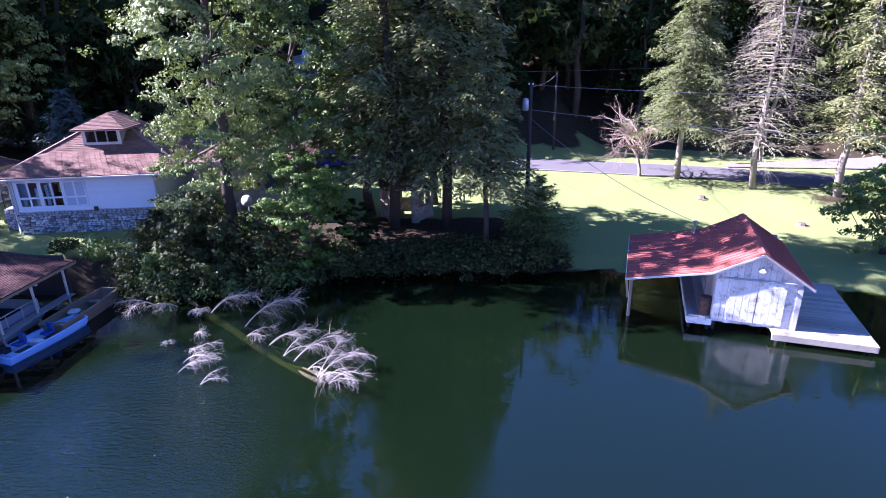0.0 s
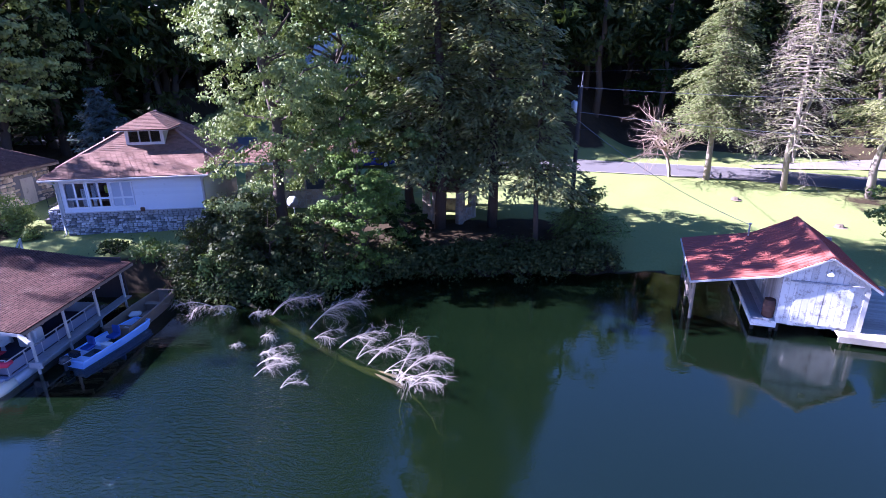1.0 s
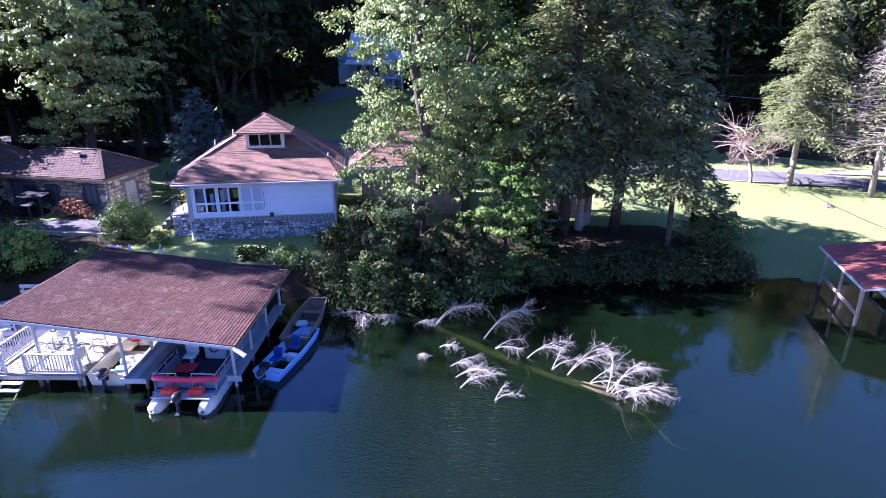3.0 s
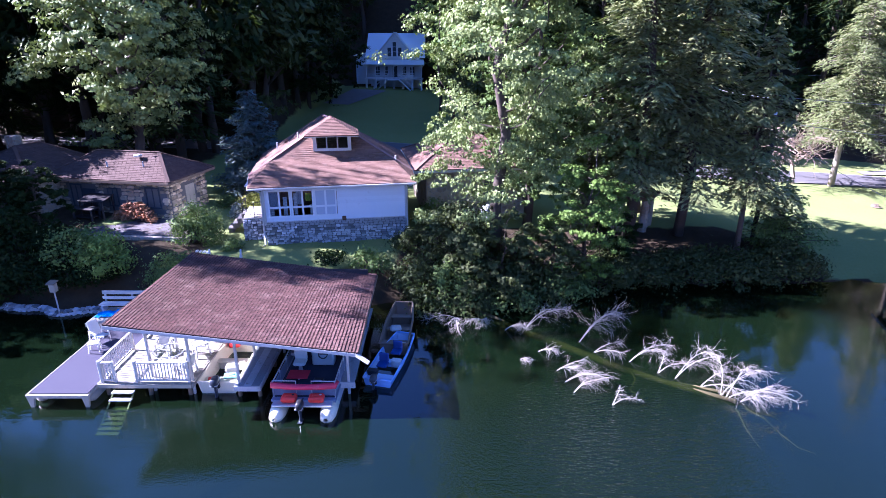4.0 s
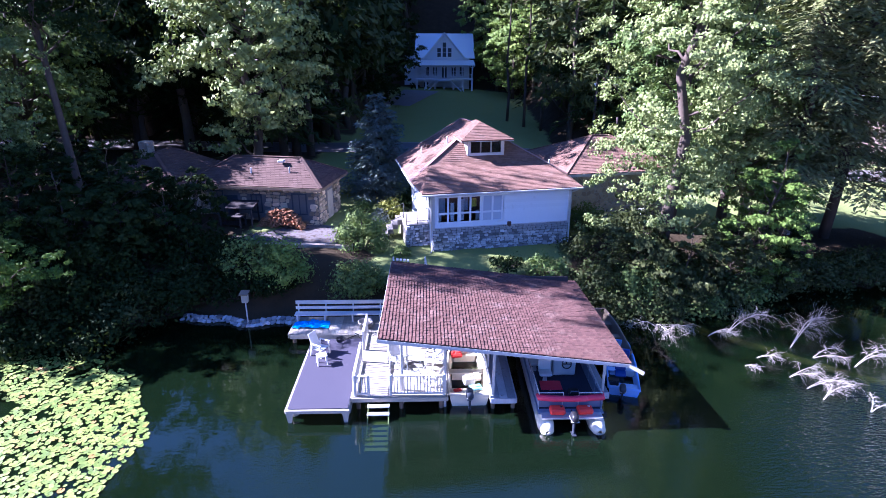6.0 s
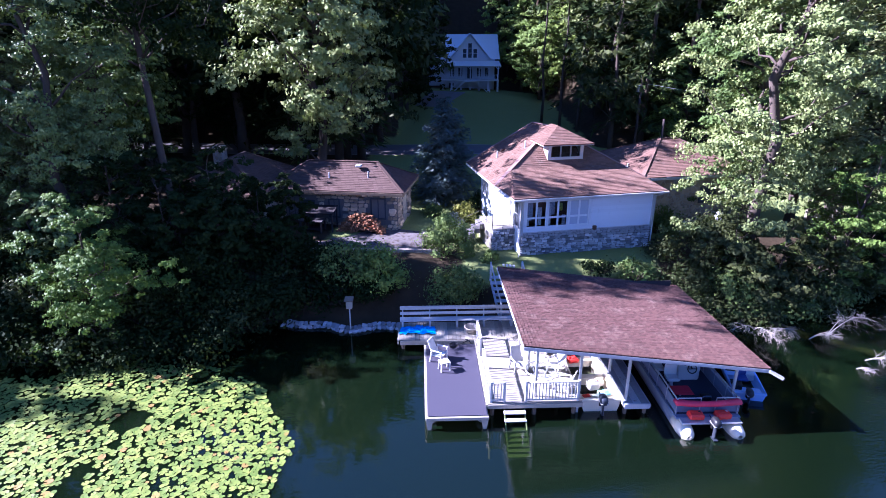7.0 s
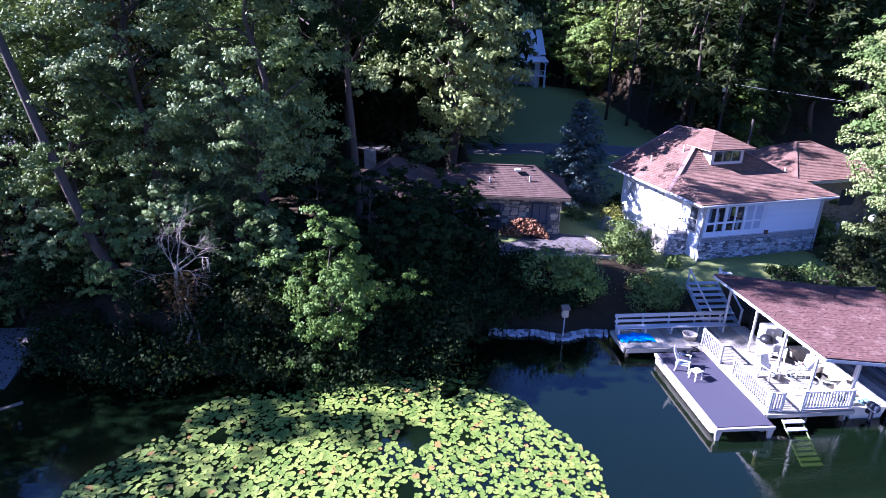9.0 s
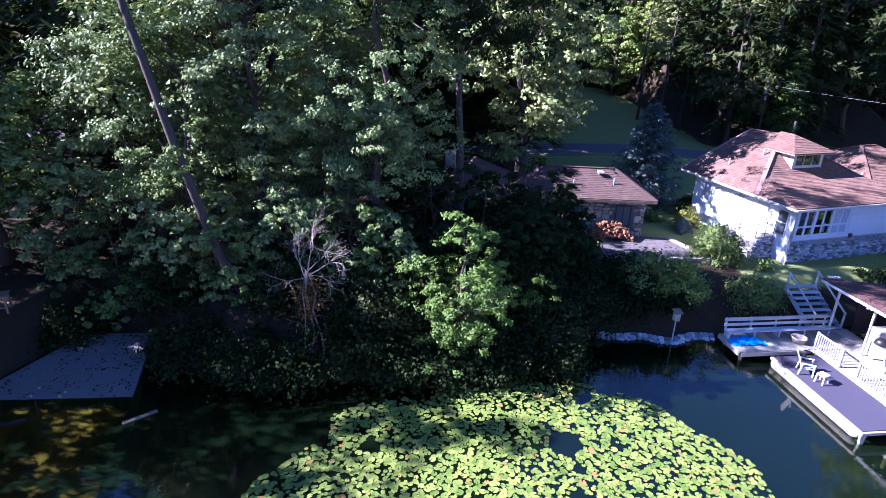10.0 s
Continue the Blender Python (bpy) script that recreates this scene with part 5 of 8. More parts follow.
def white_house():
    e = thing("white_house", pose(-27.2, 32.0, 2.05, 0, 0, 11.6), "white lap-sided lake house with stone footing and red-brown shingle roof", "house")
    I = Matrix.Identity(4)
    w, d, top = 8.4, 8.6, 3.62
    # front wall in pieces round the window band
    wall = Shape()
    wall.box((w / 2, 0.09, 0.58), (w, 0.18, 1.76))
    wall.box((0.12, 0.09, 2.54), (0.24, 0.18, 2.16))
    wall.box(((4.25 + w) / 2, 0.09, 2.54), (w - 4.25, 0.18, 2.16))
    wall.box((2.245, 0.09, 3.48), (4.01, 0.18, 0.28))
    wall.box((2.245, 0.09, 1.57), (4.01, 0.18, 0.24))
    for x in (1.585, 2.925):
        wall.box((x, 0.09, 2.515), (0.11, 0.18, 1.65))
    front = part("front_wall", wall, "siding", e)
    lap_boards(front, I, 4.36, w, 1.46, 3.60)
    lap_boards(front, I, 0.0, 4.36, 1.46, 1.67)
    for i, pane in enumerate(("glass", "glass", "curtain")):
        window(e, pose(0.28 + 1.34 * i, 0.02, 1.73), 1.22, 1.56, 2, 2, pane, "window_white", bar=0.11, cut=[0.56])
    stonework(front, pose(0, -0.005, -0.3), w, 1.70, 21, 0.15, long=(1.0, 2.6))
    part("base_band", Shape().box((w / 2, -0.03, 1.43), (w, 0.05, 0.06), None, 0.01), "trim", front)
    meter = Shape().box((4.62, -0.09, 1.5), (0.24, 0.14, 0.26), None, 0.03).box((4.62, -0.17, 1.52), (0.14, 0.04, 0.14), None, 0.02)
    part("meter_box", meter, "rust", front)
    # side and back walls
    for name, x, mm in (("left_wall", 0.09, "siding"), ("right_wall", w - 0.09, "siding")):
        s = Shape().box((x, d / 2 + 0.09, 1.66), (0.18, d - 0.19, 3.92))
        side = part(name, s, mm, e)
        if name == "left_wall":
            lap_boards(side, pose(0, d, 0, 0, 0, -90), 0, d - 0.19, 0.0, 3.55)
            window(e, pose(-0.05, 1.15, 1.62, 0, 0, -90), 0.72, 1.55, 1, 2, "door_dark")
            window(e, pose(-0.05, 4.9, 1.85, 0, 0, -90), 0.9, 1.2, 2, 2, "curtain")
            window(e, pose(-0.05, 7.9, 1.85, 0, 0, -90), 0.9, 1.2, 2, 2, "curtain")
            door = part("side_door", Shape().box((-0.05, 2.4, 2.35), (0.06, 0.92, 2.05), None, 0.01), "trim", e)
            part("knob", Shape().lathe([(0.0, 0), (0.03, 0.02), (0.03, 0.05), (0.0, 0.06)], n=8, m=pose(-0.08, 2.05, 2.3, 0, -90, 0)), "iron", door)
    part("back_wall", Shape().box((w / 2, d + 0.08, 1.66), (w, 0.18, 3.92)), "siding", e)
    part("inner_floor", Shape().box((w / 2, d / 2, 1.2), (w - 0.4, d - 0.4, 0.12)), "old_wood", e)
    part("inner_wall", Shape().box((w / 2, 3.6, 2.5), (w - 0.4, 0.1, 2.4)), "room", e)
    # small furniture that shows through the panes
    part("blind", Shape().box((0.52, 0.32, 2.62), (0.5, 0.02, 1.1)).box((2.0, 0.35, 2.75), (0.3, 0.02, 0.8)), "curtain", e, "pale half-drawn blind")
    part("curtain", Shape().box((0.42, 0.28, 2.0), (0.24, 0.03, 0.5)).box((1.2, 0.28, 2.3), (0.22, 0.03, 1.1)).box((1.80, 0.28, 2.4), (0.2, 0.03, 1.3)).box((2.72, 0.28, 2.05), (0.2, 0.03, 0.6)), "window_white", e, "white curtain edges behind the panes")
    part("hanging_vest", Shape().box((2.55, 0.5, 2.75), (0.34, 0.12, 0.5), None, 0.05), "vest", e, "bright yellow-green vest hanging behind the window")
    part("sideboard", Shape().box((1.0, 2.3, 1.7), (1.6, 0.5, 0.85), None, 0.02), "log", e)
    # corner boards and pipes
    for x in (0.0, w):
        part("corner_board", Shape().box((x, -0.02, 2.44), (0.16, 0.12, 2.30), None, 0.015), "trim", e)
    for x, k in ((-0.10, 1), (w + 0.05, -1)):
        p = Shape().tube([(x - 0.25 * k, -0.50, 3.52), (x - 0.1 * k, -0.3, 3.38), (x, -0.1, 3.26), (x, -0.1, 0.1), (x - 0.1, -0.25, 0.02)], 0.055, 8)
        part("downpipe", p, "trim", e, smooth=True)
    # roof: hipped main part, a shallower front part below a crease, and a dormer
    el, er, ef, eb, ez = -1.0, 9.1, 2.2, 9.3, 3.80
    rf, rb, rz = (4.0, 6.2, 6.67), (3.5, 8.3, 6.67), 6.67
    kz = 4.55
    f = (kz - ez) / (rz - ez)
    kl = (el + (rf[0] - el) * f, ef + (rf[1] - ef) * f, kz)
    kr = (er + (rf[0] - er) * f, ef + (rf[1] - ef) * f, kz)
    roof_face(e, [kl, kr, rf], (1, 0, 0), "shingle", 1)
    roof_face(e, [(el, eb, ez), (el, ef, ez), rf, rb], (0, 1, 0), "shingle", 2)
    roof_face(e, [(er, ef, ez), (er, eb, ez), rb, rf], (0, 1, 0), "shingle", 3)
    roof_face(e, [(er, eb, ez), (el, eb, ez), rb], (1, 0, 0), "shingle", 4)
    fl, fr = (-0.72, -0.55, 3.67), (8.95, -0.55, 3.67)
    roof_face(e, [fl, fr, (fr[0], kr[1], kz + 0.03), (fl[0], kl[1], kz + 0.03)][:2] + [kr, kl], (1, 0, 0), "shingle", 5, name="front_roof")
    roof_face(e, [fl, kl, (el, ef, ez)], (0, 1, 0), "shingle", 6, name="front_roof")
    roof_face(e, [fr, (er, ef, ez), kr], (0, 1, 0), "shingle", 7, name="front_roof")
    for a, b in ((rf, kl), (kl, (el, ef, ez)), (rf, kr), (kr, (er, ef, ez)), (rf, rb), (rb, (el, eb, ez))):
        part("hip_cap", Shape().beam(Vector(a) + Vector((0, 0, 0.03)), Vector(b) + Vector((0, 0, 0.03)), 0.24, 0.03), "shingle_pale", e)
    for a, b in ((fl, fr), ((el, ef, ez), (el, eb, ez)), (fl, (el, ef, ez)), (fr, (er, ef, ez)), ((er, ef, ez), (er, eb, ez))):
        g = Shape().beam(Vector(a) + Vector((0, -0.05, -0.10)), Vector(b) + Vector((0, -0.04, -0.08)), 0.10, 0.11, ch=0.02)
        part("gutter", g, "trim", e)
    soffit = Shape().slab([(fl[0], fl[1], 3.56), (fr[0], fr[1], 3.56), (fr[0], 0.1, 3.60), (fl[0], 0.1, 3.60)], 0.03).slab([(el, 0.1, 3.62), (0.1, 0.1, 3.62), (0.1, eb, 3.66), (el, eb, 3.66)], 0.03)
    part("soffit", soffit, "trim", e)
    for x, y, z in ((0.4, 6.4, 4.75), (8.1, 2.9, 4.3), (1.9, 5.2, 5.6)):
        part("vent_pipe", Shape().tube([(x, y, z - 0.3), (x, y, z + 0.35)], 0.05, 8), "trim", e)
    part("vent_box", Shape().box((1.0, 7.0, 5.05), (0.3, 0.3, 0.22), None, 0.03), "rust", e)
    # dormer
    u0, u1, v0, z0, z1 = 2.90, 5.32, 3.70, 4.92, 5.98
    dm = Shape()
    dm.box(((u0 + u1) / 2, v0 + 0.05, z0 + 0.06), (u1 - u0, 0.1, 0.14))
    dm.box(((u0 + u1) / 2, v0 + 0.05, z1 - 0.06), (u1 - u0, 0.1, 0.12))
    for x in (u0 + 0.09, u1 - 0.09):
        dm.box((x, v0 + 0.05, (z0 + z1) / 2), (0.18, 0.1, z1 - z0 - 0.02))
        dm.box((x - 0.05 if x < 4 else x + 0.05, v0 + 1.1, (z0 + z1) / 2), (0.08, 2.0, z1 - z0))
    dm.box(((u0 + u1) / 2, v0 + 1.2, (z0 + z1) / 2), (u1 - u0, 0.05, z1 - z0))
    part("dormer_wall", dm, "trim", e)
    for i in range(3):
        wd = (u1 - u0 - 0.36) / 3
        window(e, pose(u0 + 0.18 + wd * i, v0 + 0.03, z0 + 0.12), wd, z1 - z0 - 0.24, 1, 1, "glass")
    a, b, c, dd = (u0 - 0.5, v0 - 0.42, z1 - 0.03), (u1 + 0.5, v0 - 0.42, z1 - 0.03), (u1 + 0.5, v0 + 2.4, z1 - 0.03), (u0 - 0.5, v0 + 2.4, z1 - 0.03)
    ap = (4.1, v0 + 1.5, 6.84)
    roof_face(e, [a, b, ap], (1, 0, 0), "shingle", 8, 0.08, name="dormer_roof")
    roof_face(e, [dd, a, ap, (4.05, v0 + 2.6, 6.84)], (0, 1, 0), "shingle", 9, 0.08, name="dormer_roof")
    roof_face(e, [b, c, (4.05, v0 + 2.6, 6.84), ap], (0, 1, 0), "shingle", 10, 0.08, name="dormer_roof")
    part("dormer_soffit", Shape().slab([(u0 - 0.5, v0 - 0.4, z1 - 0.1), (u1 + 0.5, v0 - 0.4, z1 - 0.1), (u1 + 0.5, v0 + 2, z1 - 0.1), (u0 - 0.5, v0 + 2, z1 - 0.1)], 0.03), "trim", e)
    # side landing with its iron rail
    land_ = part("landing", Shape().box((-0.75, 2.45, 0.55), (1.45, 2.7, 1.7), None, 0.02), "float_white", e, "pale side landing with stone front")
    stonework(land_, pose(-1.48, 1.09, -0.25), 1.46, 1.6, 33, 0.15)
    for i in range(4):
        part("step", Shape().box((-1.62 - 0.3 * i, 3.2, 1.1 - 0.3 * i), (0.34, 1.1, 0.3), None, 0.01), "concrete", land_)
    rail = [(-1.42, 1.15), (-0.1, 1.15)]
    for x, y in ((-1.42, 1.15), (-0.76, 1.15), (-0.1, 1.15), (-1.42, 2.5)):
        part("rail_post", Shape().tube([(x, y, 1.38), (x, y, 2.35)], 0.022, 6), "iron", land_)
    for z in (1.6, 2.35):
        part("rail_bar", Shape().tube([(-0.1, 1.15, z), (-1.42, 1.15, z), (-1.42, 2.5, z), (-2.5, 3.2, z - 0.7)], 0.018, 6), "iron", land_)
    return e


white_house()


def stone_wall_material():
    m, t, p = nodes_of("rubble_stone_wall")
    c = t.nodes.new("ShaderNodeTexCoord")
    v = t.nodes.new("ShaderNodeTexVoronoi")
    v.inputs["Scale"].default_value = 3.4
    t.links.new(c.outputs["Object"], v.inputs["Vector"])
    e = t.nodes.new("ShaderNodeTexVoronoi")
    e.feature = "DISTANCE_TO_EDGE"
    e.inputs["Scale"].default_value = 3.4
    t.links.new(c.outputs["Object"], e.inputs["Vector"])
    sep = t.nodes.new("ShaderNodeSeparateColor")
    t.links.new(v.outputs["Color"], sep.inputs[0])
    col = mixed(t, sep.outputs[0], (0.20, 0.15, 0.11), (0.56, 0.45, 0.31))
    col = mixed(t, noise_tex(t, 9, 4), col, (0.32, 0.24, 0.17))
    k = sharpen(t, e.outputs["Distance"], 0.02, 0.06)
    col = mixed(t, k, (0.36, 0.33, 0.28), col)
    t.links.new(col, p.inputs["Base Color"])
    p.inputs["Roughness"].default_value = 0.9
    bumped(t, p, k, 0.7, 0.03)
    return m


M["rubble"] = stone_wall_material()


def hip_roof(e, x0, x1, y0, y1, z0, z1, ridge, material, seed, along_x=True):
    """Four roof faces; ridge gives the inset of its ends."""
    if along_x:
        a, b = (x0 + ridge, (y0 + y1) / 2, z1), (x1 - ridge, (y0 + y1) / 2, z1)
        faces = (([(x0, y0, z0), (x1, y0, z0), b, a], (1, 0, 0)), ([(x1, y1, z0), (x0, y1, z0), a, b], (1, 0, 0)), ([(x1, y0, z0), (x1, y1, z0), b], (0, 1, 0)), ([(x0, y1, z0), (x0, y0, z0), a], (0, 1, 0)))
        hips = ((a, b), (a, (x0, y0, z0)), (a, (x0, y1, z0)), (b, (x1, y0, z0)), (b, (x1, y1, z0)))
    else:
        a, b = ((x0 + x1) / 2, y0 + ridge, z1), ((x0 + x1) / 2, y1 - ridge, z1)
        faces = (([(x0, y1, z0), (x0, y0, z0), a, b], (0, 1, 0)), ([(x1, y0, z0), (x1, y1, z0), b, a], (0, 1, 0)), ([(x0, y0, z0), (x1, y0, z0), a], (1, 0, 0)), ([(x1, y1, z0), (x0, y1, z0), b], (1, 0, 0)))
        hips = ((a, b), (a, (x0, y0, z0)), (a, (x1, y0, z0)), (b, (x0, y1, z0)), (b, (x1, y1, z0)))
    for i, (poly, way) in enumerate(faces):
        roof_face(e, poly, way, material, seed + i, 0.1, 0.17, 0.3)
    for a, b in hips:
        part("hip_cap", Shape().beam(Vector(a) + Vector((0, 0, 0.03)), Vector(b) + Vector((0, 0, 0.03)), 0.22, 0.03), material, e)
    for a, b in (((x0, y0), (x1, y0)), ((x1, y0), (x1, y1)), ((x0, y0), (x0, y1))):
        part("fascia", Shape().beam((*a, z0 - 0.12), (*b, z0 - 0.12), 0.08, 0.16), "trim" if material == "shingle" else "old_wood", e)


def stone_house():
    e = thing("stone_house", pose(-34.75, 35.95, 2.35, 0, 0, -8.6), "low rubble-stone house with a brown shingle roof in deep shade", "house")
    w, d, h = 8.2, 4.0, 2.75
    walls = Shape()
    walls.box((-w / 2, 0.15, h / 2 - 0.2), (w, 0.3, h))
    walls.box((-w / 2, d - 0.15, h / 2 - 0.2), (w, 0.3, h))
    walls.box((-0.15, d / 2, h / 2 - 0.2), (0.3, d - 0.6, h))
    walls.box((-w + 0.15, d / 2, h / 2 - 0.2), (0.3, d - 0.6, h))
    shell = part("wall", walls, "rubble", e)
    stonework(shell, pose(-w, -0.03, -0.1), w, h - 0.12, 71, 0.27, kinds=TAN_STONES, holes=((w - 1.85, w - 0.7, 0.75, 2.2), (w - 4.7, w - 3.8, 0.75, 2.05), (w - 7.5, w - 5.5, 0.0, 2.2)), tint="stone_tan")
    stonework(shell, pose(0.03, 0, -0.1, 0, 0, 90), d, h - 0.12, 72, 0.27, kinds=TAN_STONES, holes=((1.55, 2.65, 0, 2.1),), tint="stone_tan")
    hip_roof(e, -w - 0.6, 0.55, -0.75, d + 0.55, 2.70, 4.10, 2.3, "shingle_dark", 40)
    wing = Shape()
    wing.box((-w - 2.9, 0.6, h / 2 - 0.2), (5.6, 5.0, h))
    part("wing_wall", wing, "rubble", e)
    hip_roof(e, -w - 6.2, -w + 0.3, -2.6, 4.6, 2.72, 4.5, 2.6, "shingle_dark", 50, False)
    for x, ww, z0, hh in ((-1.75, 0.95, 0.75, 1.35), (-4.6, 0.7, 0.75, 1.2), (-7.4, 0.8, 0.5, 1.6)):
        window(e, pose(x, -0.04, z0), ww, hh, 2, 1, "door_dark", "door_dark")
    door = part("door", Shape().box((-6.05, -0.03, 0.85), (0.95, 0.06, 2.0), None, 0.01), "door_dark", e)
    part("handle", Shape().box((-5.7, -0.08, 0.85), (0.04, 0.05, 0.14), None, 0.01), "iron", door)
    part("side_door", Shape().box((0.03, 2.1, 0.9), (0.06, 1.0, 2.1), None, 0.01), "deck", e)
    for x, y, z in ((-2.0, 0.5, 3.45), (-4.6, 0.35, 3.35)):
        part("vent_pipe", Shape().tube([(x, y, z - 0.3), (x, y, z + 0.3)], 0.05, 8), "alu", e)
    part("roof_vent", Shape().box((-2.8, 1.15, 3.98), (0.4, 0.4, 0.16), None, 0.03), "trim", e)
    part("chimney", Shape().box((-w - 4.6, 1.6, 4.3), (0.7, 0.7, 1.3), None, 0.03), "rubble", e)
    return e


stone_house()

# terrace in front of the stone house
s = Shape().prism([(-46.0, 33.6), (-40.6, 32.3), (-32.2, 32.0), (-33.1, 35.4), (-34.7, 36.0), (-46, 37.2)], 1.4, 2.42)
tagged(part("terrace", s, "terrace"), "leaf-strewn gravel terrace before the stone house", "terrace", kind="structure")
for i, (a, b) in enumerate((((-46.0, 33.5), (-40.6, 32.2)), ((-40.6, 32.2), (-32.1, 31.9)), ((-32.1, 31.9), (-33.0, 35.4)))):
    s = Shape().beam((*a, 1.75), (*b, 1.75), 0.3, 1.5)
    tagged(part("retaining_wall", s, "rubble"), "low stone retaining wall round the terrace", "wall", kind="structure")

# firewood, mower table and clutter on the terrace
pile = thing("woodpile", pose(-37.1, 35.4, 2.42, 0, 0, -8), "heaped split firewood against the stone house", "woodpile")
rng = random.Random(8)
logs = []
for i in range(3):
    s = Shape()
    s.add([(0, -0.2, 0), (0.13, -0.2, 0.02), (0.07, -0.2, 0.12), (0, 0.22, 0), (0.13, 0.22, 0.02), (0.07, 0.22, 0.12)], [(0, 1, 2), (5, 4, 3), (0, 3, 4, 1), (1, 4, 5, 2), (2, 5, 3, 0)])
    logs.append(part("log", s, "log", pile))
    logs[-1].matrix_basis = pose(-0.9 + 0.2 * i, 0, 0.02, 0, 0, 5)
for k in range(270):
    x = rng.uniform(-1.45, 1.45)
    z = 1.15 * (1 - (x / 1.5) ** 2) ** 0.7 * rng.uniform(0.12, 1.0)
    y = 0.25 - 0.75 * (1 - z / 1.2) * rng.uniform(0.2, 1.0)
    again(logs[k % 3], pile, pose(x, y, z, rng.uniform(-25, 25), rng.uniform(-60, 60), rng.uniform(-50, 50)))
cart = thing("garden_table", pose(-40.2, 35.3, 2.42, 0, 0, -12), "weathered wooden potting table on the terrace", "table")
part("tabletop", Shape().box((0, 0, 0.85), (1.6, 0.8, 0.07), None, 0.01), "dark_plank", cart)
for x in (-0.7, 0.7):
    for y in (-0.32, 0.32):
        part("leg", Shape().box((x, y, 0.41), (0.09, 0.09, 0.82)), "dark_plank", cart)
part("shelf", Shape().box((0, 0, 0.3), (1.4, 0.7, 0.05)), "dark_plank", cart)
roofed = thing("firewood_shelter", pose(-39.6, 35.75, 2.42, 0, 0, -8), "small shelter roof of weathered boards beside the firewood", "shelter")
part("lid", Shape().slab([(-0.9, -0.7, 1.35), (0.9, -0.7, 1.35), (0.9, 0.5, 1.6), (-0.9, 0.5, 1.6)], 0.05), "dark_plank", roofed)
for x in (-0.8, 0.8):
    for y, z in ((-0.6, 1.32), (0.4, 1.53)):
        part("post", Shape().box((x, y, z / 2), (0.08, 0.08, z)), "dark_plank", roofed)


def garage():
    e = thing("garage_wing", pose(-15.2, 41.8, 2.2, 0, 0, 11.6), "low outbuilding with a red-brown hipped roof behind the white house", "garage")
    s = Shape()
    s.box((0, -3.4, 1.6), (7.0, 0.2, 3.6)).box((0, 3.4, 1.6), (7.0, 0.2, 3.6)).box((-3.4, 0, 1.6), (0.2, 6.6, 3.6)).box((3.4, 0, 1.6), (0.2, 6.6, 3.6))
    part("wall", s, "rubble", e)
    hip_roof(e, -4.4, 4.2, -4.2, 4.2, 3.45, 5.25, 3.6, "shingle", 60)
    part("window_board", Shape().box((1.2, -3.53, 1.9), (1.3, 0.06, 1.2), None, 0.01), "door_dark", e)
    return e


garage()


